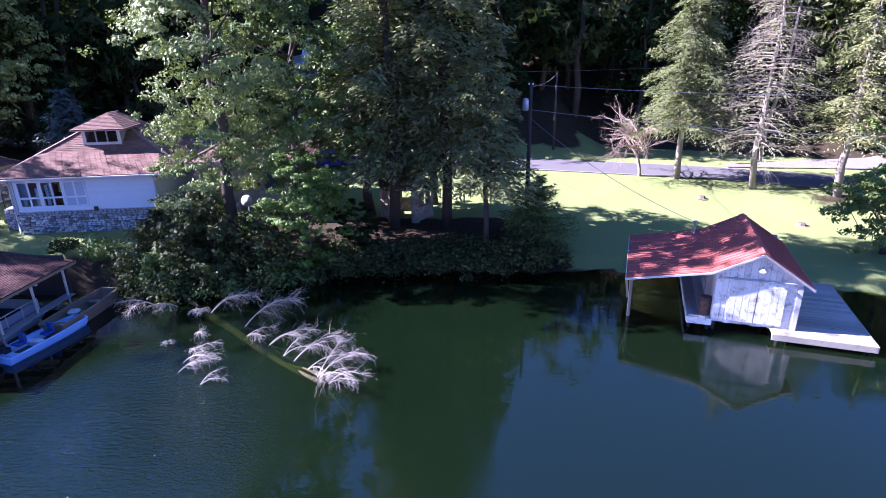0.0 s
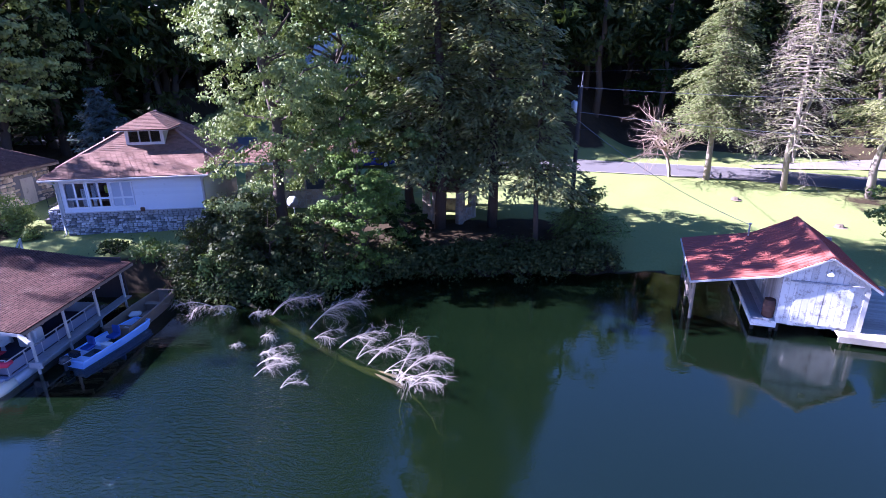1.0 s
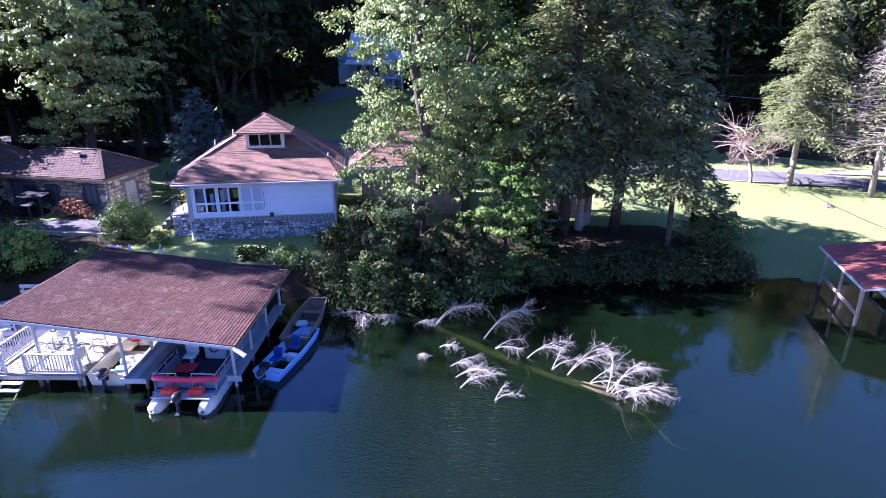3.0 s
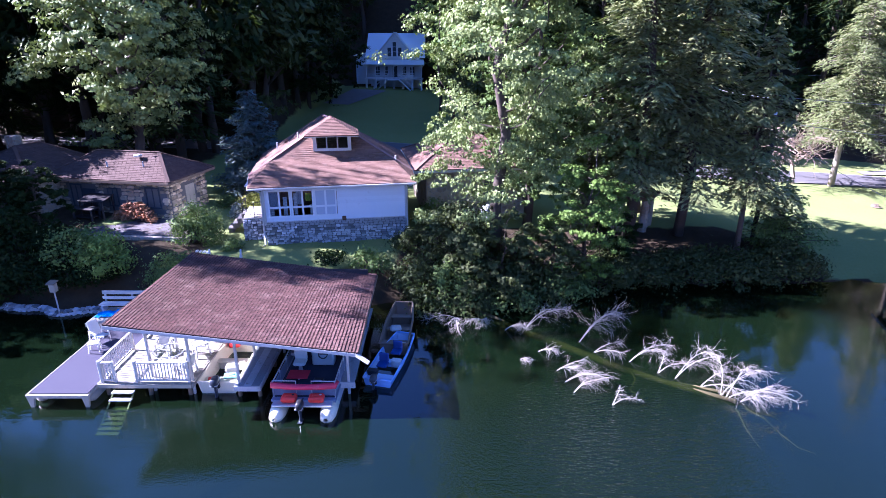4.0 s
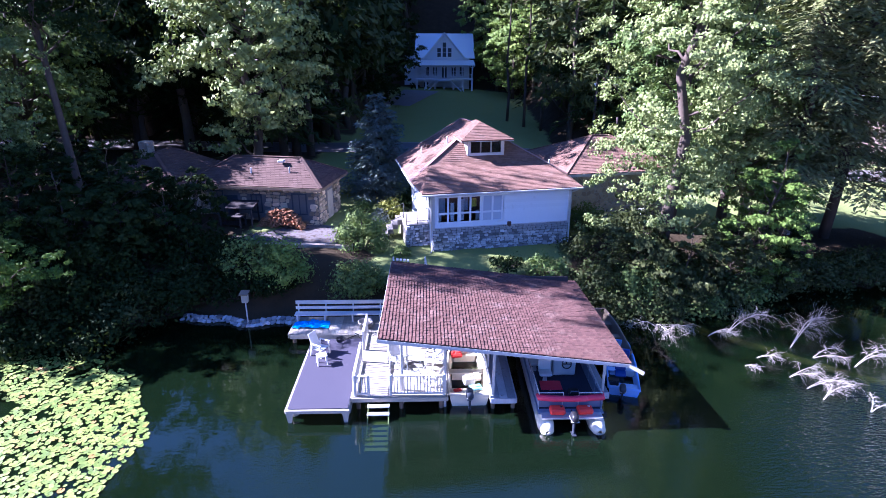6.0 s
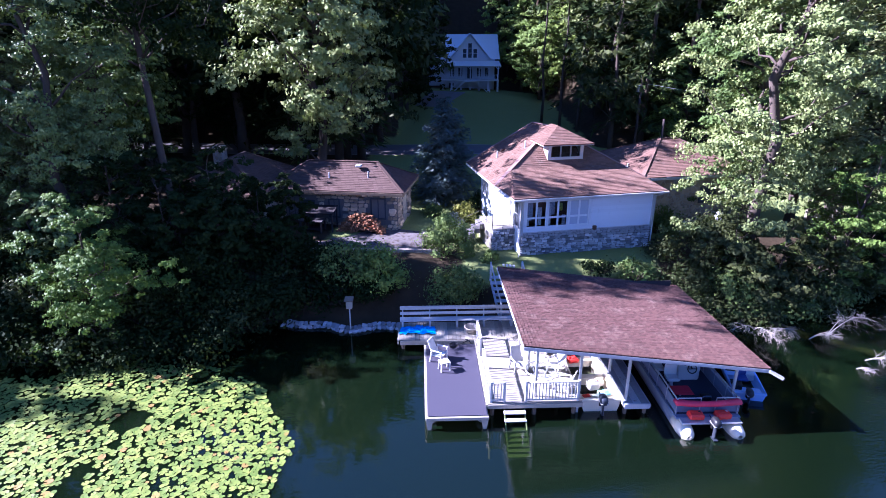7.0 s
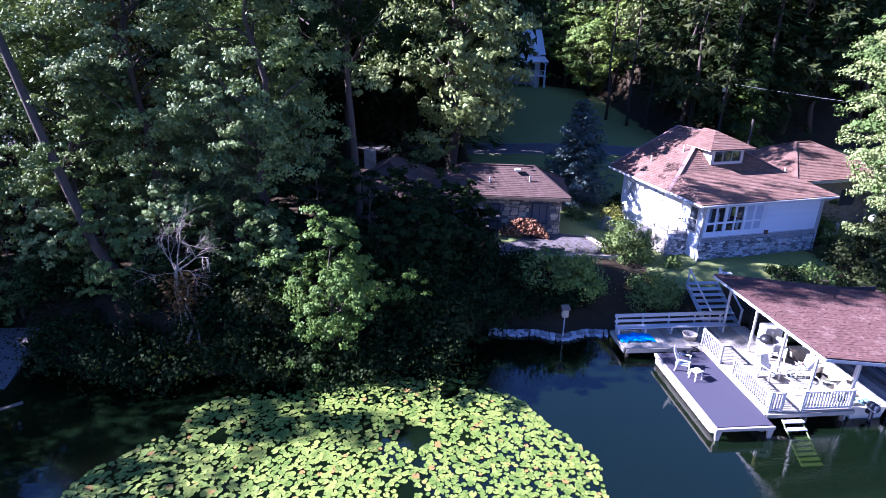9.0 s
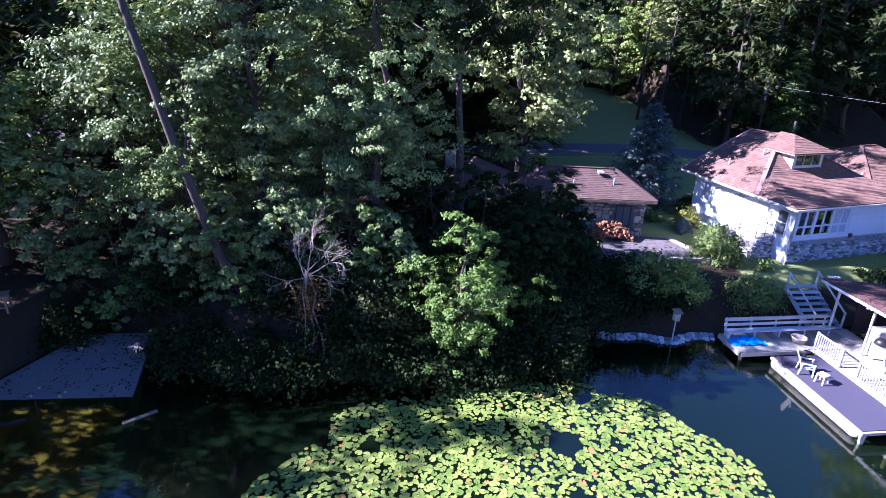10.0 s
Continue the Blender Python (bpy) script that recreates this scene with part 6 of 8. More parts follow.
def far_house():
    e = thing("far_house", pose(-26.7, 100.0, 5.7), "pale two-storey house with metal roof and railed porch on the hill", "house")
    s = Shape()
    s.box((0, 2.0, 2.7), (8.6, 0.25, 5.6)).box((-4.2, 6, 2.7), (0.25, 7.7, 5.6)).box((4.2, 6, 2.7), (0.25, 7.7, 5.6)).box((0, 10, 2.7), (8.6, 0.25, 5.6))
    s.prism([(-3.7, 5.3), (3.7, 5.3), (0, 9.5)], -0.12, 0.12, Matrix.Translation((0, 1.9, 0)) @ Matrix(((1, 0, 0, 0), (0, 0, -1, 0), (0, 1, 0, 0), (0, 0, 0, 1))))
    part("wall", s, "siding", e)
    part("roof", Shape().slab([(-5.2, 2.2, 5.6), (5.2, 2.2, 5.6), (5.0, 6.0, 9.6), (-5.0, 6.0, 9.6)], 0.12).slab([(-5.2, 9.9, 5.6), (5.2, 9.9, 5.6), (5.0, 6.0, 9.6), (-5.0, 6.0, 9.6)], 0.12), "far_metal", e)
    part("gable_roof", Shape().slab([(-3.9, 1.4, 5.3), (0, 1.4, 9.75), (0, 6.0, 9.75), (-3.9, 6.0, 5.3)], 0.1).slab([(3.9, 1.4, 5.3), (0, 1.4, 9.75), (0, 6.0, 9.75), (3.9, 6.0, 5.3)], 0.1), "far_metal", e)
    part("porch_roof", Shape().slab([(-5.2, -0.7, 4.55), (5.2, -0.7, 4.55), (5.0, 2.0, 5.3), (-5.0, 2.0, 5.3)], 0.1), "far_metal", e)
    part("porch_floor", Shape().box((0, 0.7, 2.2), (9.8, 2.6, 0.2)), "window_white", e)
    for i in range(7):
        x = -4.7 + 9.4 * i / 6
        part("porch_post", Shape().box((x, -0.45, 3.35), (0.15, 0.15, 2.3)).beam((x, -0.45, 4.0), (x - 0.45, -0.45, 4.45), 0.08, 0.08).beam((x, -0.45, 4.0), (x + 0.45, -0.45, 4.45), 0.08, 0.08), "window_white", e)
        part("pillar", Shape().box((x, -0.3, 1.0), (0.3, 0.3, 2.2)), "window_white", e)
    for x0, x1 in ((-4.7, -1.0), (1.0, 4.7)):
        r = Shape().box(((x0 + x1) / 2, -0.45, 3.1), (x1 - x0, 0.07, 0.08)).box(((x0 + x1) / 2, -0.45, 2.45), (x1 - x0, 0.06, 0.07))
        rail = part("railing", r, "window_white", e)
        n = int((x1 - x0) / 0.22)
        for k in range(n):
            part("baluster", Shape().box((x0 + (k + 0.5) * (x1 - x0) / n, -0.45, 2.78), (0.05, 0.05, 0.62)), "window_white", rail)
    for k in (-1, 1):
        st = part("stair", Shape().beam((0.9 * k, -1.1, 2.1), (3.3 * k, -1.1, 0.0), 0.9, 0.12), "window_white", e)
        for y in (-1.55, -0.65):
            part("handrail", Shape().beam((0.9 * k, y, 3.0), (3.3 * k, y, 0.9), 0.08, 0.1).beam((3.3 * k, y, 0), (3.3 * k, y, 1.0), 0.1, 0.1, (0, 1, 0)), "window_white", st)
    part("stair_landing", Shape().box((0, -1.1, 2.1), (1.9, 1.0, 0.15)), "window_white", e)
    for x, z, ww, hh, c, r in ((-1.25, 5.75, 0.7, 1.5, 1, 2), (-0.35, 5.75, 0.7, 2.4, 1, 3), (0.55, 5.75, 0.7, 1.5, 1, 2), (-3.4, 2.7, 0.8, 1.5, 2, 2), (2.6, 2.7, 0.8, 1.5, 2, 2), (-2.0, 2.7, 0.8, 1.5, 2, 2), (1.2, 2.7, 0.8, 1.5, 2, 2), (-3.6, 0.2, 0.9, 1.5, 1, 1), (-0.45, 2.35, 0.9, 1.95, 1, 1)):
        window(e, pose(x, 1.74, z), ww, hh, c, r, "door_dark", "window_white", depth=0.1)
    s = Shape().box((-5.6, 5.5, 3.6), (2.8, 4.5, 5.0))
    part("side_wing", s, "siding", e)
    part("side_roof", Shape().slab([(-7.3, 3.0, 5.9), (-4.2, 3.0, 6.6), (-4.2, 8.0, 6.6), (-7.3, 8.0, 5.9)], 0.1), "far_metal", e)
    return e


far_house()


def gazebo():
    e = thing("stone_gazebo", pose(-3.9, 38.8, at_land(-3.9, 38.8)), "small round stone gazebo with shingle roof in the grove's shade", "gazebo")
    for i in range(6):
        a = i * math.pi / 3
        b = a + math.pi / 3
        pillar = part("pillar", Shape().lathe([(0.30, -0.2), (0.28, 1.0), (0.26, 2.2)], (math.cos(a) * 1.6, math.sin(a) * 1.6, 0), 8), "rubble", e)
        part("cap", Shape().box((math.cos(a) * 1.6, math.sin(a) * 1.6, 2.24), (0.66, 0.66, 0.1), None, 0.02), "concrete", pillar)
        if i % 2:
            part("half_wall", Shape().beam((math.cos(a) * 1.6, math.sin(a) * 1.6, 0.45), (math.cos(b) * 1.6, math.sin(b) * 1.6, 0.45), 0.3, 0.95), "rubble", e)
    for i in range(6):
        a, b = i * math.pi / 3, (i + 1) * math.pi / 3
        roof_face(e, [(math.cos(a) * 2.2, math.sin(a) * 2.2, 2.28), (math.cos(b) * 2.2, math.sin(b) * 2.2, 2.28), (0, 0, 3.45)], (math.cos(b) - math.cos(a), math.sin(b) - math.sin(a), 0), "shingle", 300 + i, 0.08, 0.2, 0.34)
    return e


gazebo()

# ---- brown-roofed boathouse, docks and boats ----
BH = pose(-28.9, 18.75, 0, 0, 0, 1.8)


def bh(x, y, z=0.0, turn=0.0):
    """A pose given in the boathouse's own plan."""
    return BH @ pose(x, y, z, 0, 0, turn)


def boathouse():
    e = thing("boathouse", BH, "open timber boathouse with a weathered brown shingle roof on posts", "boathouse")
    fl, fr, br, bl = (-0.05, -0.05, 3.66), (9.35, -0.1, 2.50), (9.25, 7.85, 2.38), (0.0, 7.85, 3.56)
    roof_face(e, [fl, fr, br, bl], (0, 1, 0), "shingle_old", 70, 0.12, 0.135, 0.125, butt=0.24, singles=300, under="roof_felt")
    for a, b, paint in ((fl, fr, "bench_white"), (fr, br, "old_wood"), (br, bl, "old_wood"), (bl, fl, "bench_white")):
        g = Shape().beam(Vector(a) + Vector((0, 0, -0.10)), Vector(b) + Vector((0, 0, -0.09)), 0.05, 0.13)
        part("fascia", g, paint, e)
    for k in range(9):
        y = 0.4 + k * 0.88
        part("rafter", Shape().beam((0.1, y, 3.40), (9.2, y, 2.26), 0.07, 0.16), "deck", e)
    posts = [(0.75, 1.15), (0.85, 3.2), (0.8, 5.2), (0.8, 7.4), (2.45, 0.95), (4.35, 0.85), (4.35, 2.9), (4.35, 5.2), (8.75, 0.95), (8.75, 3.0), (8.75, 5.2), (8.75, 7.4), (5.25, 4.2)]
    for x, y in posts:
        z = 3.60 - 0.123 * x - 0.17
        part("post", Shape().box((x, y, z / 2 - 0.4), (0.10, 0.10, z + 0.8), None, 0.012), "trim", e)
    for y in (0.95, 5.2):
        part("header", Shape().beam((0.3, y, 3.28), (9.1, y, 2.16), 0.1, 0.2), "trim", e)
    part("back_wall", Shape().box((5.6, 7.65, 1.6), (6.4, 0.06, 2.3)), "dark_plank", e)
    part("gutter_end", Shape().beam((9.30, -0.10, 2.42), (9.78, -0.28, 2.19), 0.13, 0.10), "trim", e)
    v = Shape()
    for k in range(4):
        v.box((0.3 + 0.17 * k, 7.75, 3.68 - 0.02 * k), (0.11, 0.2, 0.07), None, 0.01)
    part("ridge_vent", v, "trim", e)
    return e


boathouse()


def boards(e, u0, u1, v0, v1, z, step_, along_u, material="deck", name="board", seed=0, thick=0.04):
    rng = random.Random(seed)
    lo, hi = (v0, v1) if along_u else (u0, u1)
    n = round((hi - lo) / step_)
    wd = (hi - lo) / n
    for k in range(n):
        c = lo + (k + 0.5) * wd
        j = rng.uniform(-0.015, 0.015)
        if along_u:
            s = Shape().box(((u0 + u1) / 2 + j, c, z + rng.uniform(-0.004, 0.004)), (u1 - u0, wd - 0.007, thick))
        else:
            s = Shape().box((c, (v0 + v1) / 2 + j, z + rng.uniform(-0.004, 0.004)), (wd - 0.008, v1 - v0, thick))
        part(name, s, material, e)


def railing(e, a, b, z, h=0.9, gap=0.13):
    a, b = Vector((*a, 0)), Vector((*b, 0))
    r = part("railing", Shape().beam(a + Vector((0, 0, z + h)), b + Vector((0, 0, z + h)), 0.11, 0.045, ch=0.01).beam(a + Vector((0, 0, z + 0.1)), b + Vector((0, 0, z + 0.1)), 0.05, 0.07), "trim", e)
    for p in (a, b):
        part("newel", Shape().box((p.x, p.y, z + h / 2 + 0.03), (0.1, 0.1, h + 0.06), None, 0.01), "trim", r)
    n = max(2, int((b - a).length / gap))
    for k in range(1, n):
        p = a + (b - a) * k / n
        part("baluster", Shape().box((p.x, p.y, z + h / 2 + 0.03), (0.035, 0.035, h - 0.12)), "trim", r)


deck = thing("main_deck", BH, "sunlit bleached board deck with white railing under the boathouse", "deck")
boards(deck, -1.2, 2.5, 0.68, 6.0, 0.63, 0.19, True, seed=1)
part("rim", Shape().box((0.65, 0.64, 0.55), (3.7, 0.05, 0.17)).box((-1.24, 3.3, 0.55), (0.06, 5.3, 0.17)).box((2.54, 3.3, 0.55), (0.06, 5.3, 0.17)), "deck", deck)
for x in (-1.0, 0.7, 2.3):
    for y in (0.9, 3.4, 5.7):
        part("pile", Shape().tube([(x, y, -2.2), (x, y, 0.6)], 0.09, 8), "old_wood", deck)
railing(deck, (-1.08, 0.78), (-0.55, 0.78), 0.65)
railing(deck, (0.32, 0.78), (2.40, 0.78), 0.65)
railing(deck, (-1.12, 0.82), (-1.12, 3.3), 0.65)
railing(deck, (-1.12, 4.3), (-1.12, 5.9), 0.65)

back = thing("bench_deck", BH, "grey weathered board deck with built-in benches along the shore", "deck")
boards(back, -4.9, 2.3, 6.05, 7.85, 0.50, 0.2, False, seed=2)
part("rim", Shape().box((-3.0, 6.0, 0.4), (3.7, 0.06, 0.2)).box((-4.94, 6.95, 0.4), (0.06, 1.8, 0.2)), "deck", back)
for x in (-4.7, -2.6, -0.6, 1.8):
    for y in (6.2, 7.6):
        part("pile", Shape().tube([(x, y, -1.8), (x, y, 0.48)], 0.09, 8), "old_wood", back)
bench = thing("dock_bench", BH, "long grey board bench with slatted back on the shore deck", "bench")
for z, y, h in ((1.42, 7.72, 0.2), (1.14, 7.68, 0.16)):
    part("back_slat", Shape().box((-2.0, y, z), (5.75, 0.045, h), None, 0.01), "bench_white", bench)
part("seat", Shape().box((-2.0, 7.42, 0.93), (5.75, 0.42, 0.05), None, 0.01), "bench_white", bench)
for k in range(5):
    x = -4.75 + 5.5 * k / 4
    part("leg", Shape().box((x, 7.45, 0.71), (0.09, 0.36, 0.4)).beam((x, 7.66, 0.52), (x, 7.76, 1.5), 0.08, 0.06, (1, 0, 0)), "bench_white", bench)

floating = thing("floating_dock", BH, "floating dock with grey-violet carpet and white sides", "dock")
part("platform", Shape().box((-2.44, 2.76, 0.50), (2.40, 5.48, 0.12), None, 0.02), "float_white", floating)
part("carpet", Shape().box((-2.44, 2.76, 0.588), (2.30, 5.36, 0.02), None, 0.005), "dock_carpet", floating)
for x in (-3.42, -1.46):
    rings = []
    for y, r in ((0.30, 0.01), (0.32, 0.12), (0.5, 0.22), (5.4, 0.22), (5.55, 0.12), (5.57, 0.01)):
        rings.append([(x + math.cos(a) * r, y, 0.18 + math.sin(a) * r) for a in np.linspace(0, 2 * math.pi, 13)[:-1]])
    part("float", Shape().loft(rings), "float_white", floating, smooth=True)
part("end_strip", Shape().box((-2.44, 0.0, 0.5), (2.42, 0.05, 0.14), None, 0.01).box((-3.66, 2.76, 0.5), (0.05, 5.5, 0.14), None, 0.01), "float_white", floating)

for x in (-3.52, -1.38):
    part("corner_leg", Shape().prism([(x - 0.14, 0.45), (x + 0.14, 0.45), (x + 0.03, -0.25), (x - 0.03, -0.25)], -0.05, 0.05, Matrix(((1, 0, 0, 0), (0, 0, -1, 0.06), (0, 1, 0, 0), (0, 0, 0, 1)))), "float_white", floating)
swim = thing("swim_steps", BH, "white wooden steps from the deck down into the water", "steps")
for k in range(8):
    z, y = (0.40 - 0.2 * k, 0.45 - 0.22 * k) if k < 2 else (0.09 - 0.085 * k, 0.38 - 0.19 * k)
    part("tread", Shape().box((-0.16, y, z), (0.86, 0.2, 0.05), None, 0.008), "trim" if k < 2 else "dimmed_wood", swim)
for x in (-0.56, 0.24):
    part("stringer", Shape().beam((x, 0.6, 0.42), (x, -0.95, -0.55), 0.04, 0.05), "dimmed_wood", swim)

up = thing("shore_stairs", BH, "weathered open wooden stairs with white handrails up to the lawn", "stairs")
for k in range(8):
    f = k / 7
    part("tread", Shape().box((1.15 - 0.35 * f, 7.95 + 2.0 * f, 0.58 + 1.5 * f), (1.75, 0.32, 0.06), None, 0.01), "grey_wood", up)
for dx in (-0.85, 0.85):
    part("stringer", Shape().beam((1.15 + dx, 7.85, 0.42), (0.8 + dx, 10.0, 2.0), 0.06, 0.24), "grey_wood", up)
    part("handrail", Shape().beam((1.15 + dx, 7.85, 1.4), (0.8 + dx, 10.0, 2.95), 0.06, 0.1, ch=0.01), "trim", up)
    for f in (0.02, 0.98):
        part("post", Shape().box((1.15 + dx - 0.35 * f, 7.87 + 2.1 * f, 0.95 + 1.52 * f), (0.09, 0.09, 1.05), None, 0.01), "trim", up)

pier = thing("finger_pier", BH, "narrow grey plank pier between two moored boats", "pier")
boards(pier, 4.28, 5.22, 0.6, 7.5, 0.58, 0.3, False, "grey_wood", seed=4)
part("rim", Shape().box((4.75, 0.57, 0.48), (0.96, 0.06, 0.22)).box((4.25, 4.0, 0.48), (0.05, 6.9, 0.2)).box((5.25, 4.0, 0.48), (0.05, 6.9, 0.2)), "grey_wood", pier)
for y in (0.8, 3.0, 5.2, 7.3):
    for x in (4.35, 5.15):
        part("pile", Shape().tube([(x, y, -2.2), (x, y, 0.55)], 0.08, 8), "old_wood", pier)
sidepier = thing("side_walk", BH, "narrow plank walk beside the boathouse wall", "pier")
boards(sidepier, 8.45, 9.0, 0.9, 7.6, 0.56, 0.28, False, "grey_wood", seed=5)
part("rim", Shape().box((8.72, 0.87, 0.45), (0.6, 0.06, 0.26)), "grey_wood", sidepier)


def outboard(m, label, scale=1.0, cowl="cowl"):
    e = thing("outboard_motor", m @ Matrix.Diagonal((scale, scale, scale, 1)), label, "outboard motor")
    rings = []
    for z, a, b in ((0.50, 0.13, 0.20), (0.56, 0.16, 0.25), (0.72, 0.17, 0.27), (0.84, 0.14, 0.23), (0.89, 0.08, 0.14)):
        rings.append([(math.copysign(abs(math.cos(t)) ** 0.6, math.cos(t)) * a, -0.12 + math.copysign(abs(math.sin(t)) ** 0.6, math.sin(t)) * b, z) for t in np.linspace(0, 2 * math.pi, 17)[:-1]])
    s = Shape().loft(rings)
    n = len(s.v)
    s.f.append(tuple(range(n - 16, n)))
    part("cowl", s, cowl, e, smooth=True)
    part("stripe", Shape().box((0, -0.12, 0.60), (0.345, 0.50, 0.03), None, 0.01), "alu", e)
    part("leg", Shape().box((0, -0.14, 0.1), (0.09, 0.2, 0.85), None, 0.03).box((0, -0.2, -0.12), (0.2, 0.34, 0.03)), "cowl", e)
    part("bracket", Shape().box((0, 0.05, 0.40), (0.2, 0.16, 0.3), None, 0.03), "iron", e)
    part("gearcase", Shape().tube([(0, 0.02, -0.32), (0, -0.1, -0.32), (0, -0.34, -0.32), (0, -0.42, -0.32)], [0.02, 0.07, 0.06, 0.02], 8), "cowl", e)
    part("tiller", Shape().tube([(0, 0.1, 0.55), (0.02, 0.5, 0.62)], 0.025, 6), "black", e)
    return e


def skiff(name, m, length, beam, depth, bow, label, outer, inner, rake=0.25, vee=0.0):
    """An open boat: skin with thickness, gunwale, and benches; stern at the origin, bow along y."""
    e = thing(name, m, label, "boat")
    def ring(f, inset):
        w = (beam + (bow - beam) * max(0, (f - 0.55) / 0.45) ** 1.6) / 2 - inset
        y = f * length + (rake * f if f > 0.9 else 0) - (inset * 2 if f > 0.95 else 0) + (inset * 2 if f < 0.05 else 0)
        lift = vee * max(0, f - 0.6) ** 2 * 4
        top, low = depth + lift * 0.5 + 0.06 * f, inset + lift
        return [(-w, y, top), (-w * 0.93, y, top * 0.5 + low * 0.5), (-w * 0.82, y - (rake * 0.8 if f > 0.9 else 0), low), (w * 0.82, y - (rake * 0.8 if f > 0.9 else 0), low), (w * 0.93, y, top * 0.5 + low * 0.5), (w, y, top)]
    fs = [0, 0.2, 0.4, 0.55, 0.7, 0.82, 0.92, 1.0]
    a, b = [ring(f, 0) for f in fs], [ring(f, 0.035) for f in fs]
    s = Shape().loft(a, close=False)
    s.add(a[0], [(0, 1, 2, 3, 4, 5)]).add(a[-1], [(5, 4, 3, 2, 1, 0)])
    part("hull", s, outer, e)
    s = Shape().loft(b, close=False)
    s.add(b[0], [(0, 1, 2, 3, 4, 5)]).add(b[-1], [(5, 4, 3, 2, 1, 0)])
    part("lining", s, inner, e)
    g = Shape()
    loop = [r[0] for r in a] + [r[5] for r in a[::-1]] + [a[0][0]]
    g.tube(loop, 0.05, 6, cap=False)
    part("gunwale", g, outer, e)
    for f in (0.12, 0.45, 0.78):
        w = ring(f, 0.04)[0][0]
        part("bench", Shape().box((0, f * length, depth * 0.66), (-2 * w * 0.97, 0.34, 0.06), None, 0.015).box((0, f * length, depth * 0.33), (-2 * w * 0.8, 0.28, depth * 0.55)), inner, e)
    return e


skiff("fishing_skiff", bh(3.42, 0.95, -0.08), 4.4, 1.6, 0.62, 0.7, "cream open fishing skiff moored under the boathouse", "cream", "cream")
outboard(bh(3.42, 0.86, 0.05), "dark tilted outboard motor on the cream skiff's stern", 0.95)
for x, y, z, sx, sy, sz, mm, nm, text, cat in (
        (2.98, 1.5, 0.12, 0.42, 0.3, 0.26, "fuel_red", "fuel_tank", "red plastic fuel tank in the cream skiff", "fuel tank"),
        (3.05, 4.1, 0.38, 0.5, 0.45, 0.2, "fuel_red", "life_vest", "orange-red life vest on the skiff's bench", "life vest"),
        (3.72, 1.55, 0.40, 0.5, 0.35, 0.1, "teal_cloth", "towel", "pale teal towel on the skiff's bench", "towel"),
        (3.5, 2.35, 0.12, 0.5, 0.4, 0.36, "trim", "cushion", "pale folded cushion in the cream skiff", "cushion"),
        (3.85, 2.6, 0.12, 0.35, 0.35, 0.3, "cream", "bait_box", "yellowish bait box in the cream skiff", "box")):
    o = thing(nm, bh(x, y, z, 12), text, cat)
    part("body", Shape().box((0, 0, sz / 2), (sx, sy, sz), None, min(0.06, sz * 0.3)), mm, o)
    part("lid" if cat != "towel" else "hem", Shape().box((0.05, 0, sz + 0.02), (sx * 0.4, sy * 0.4, 0.04), None, 0.015), mm, o)


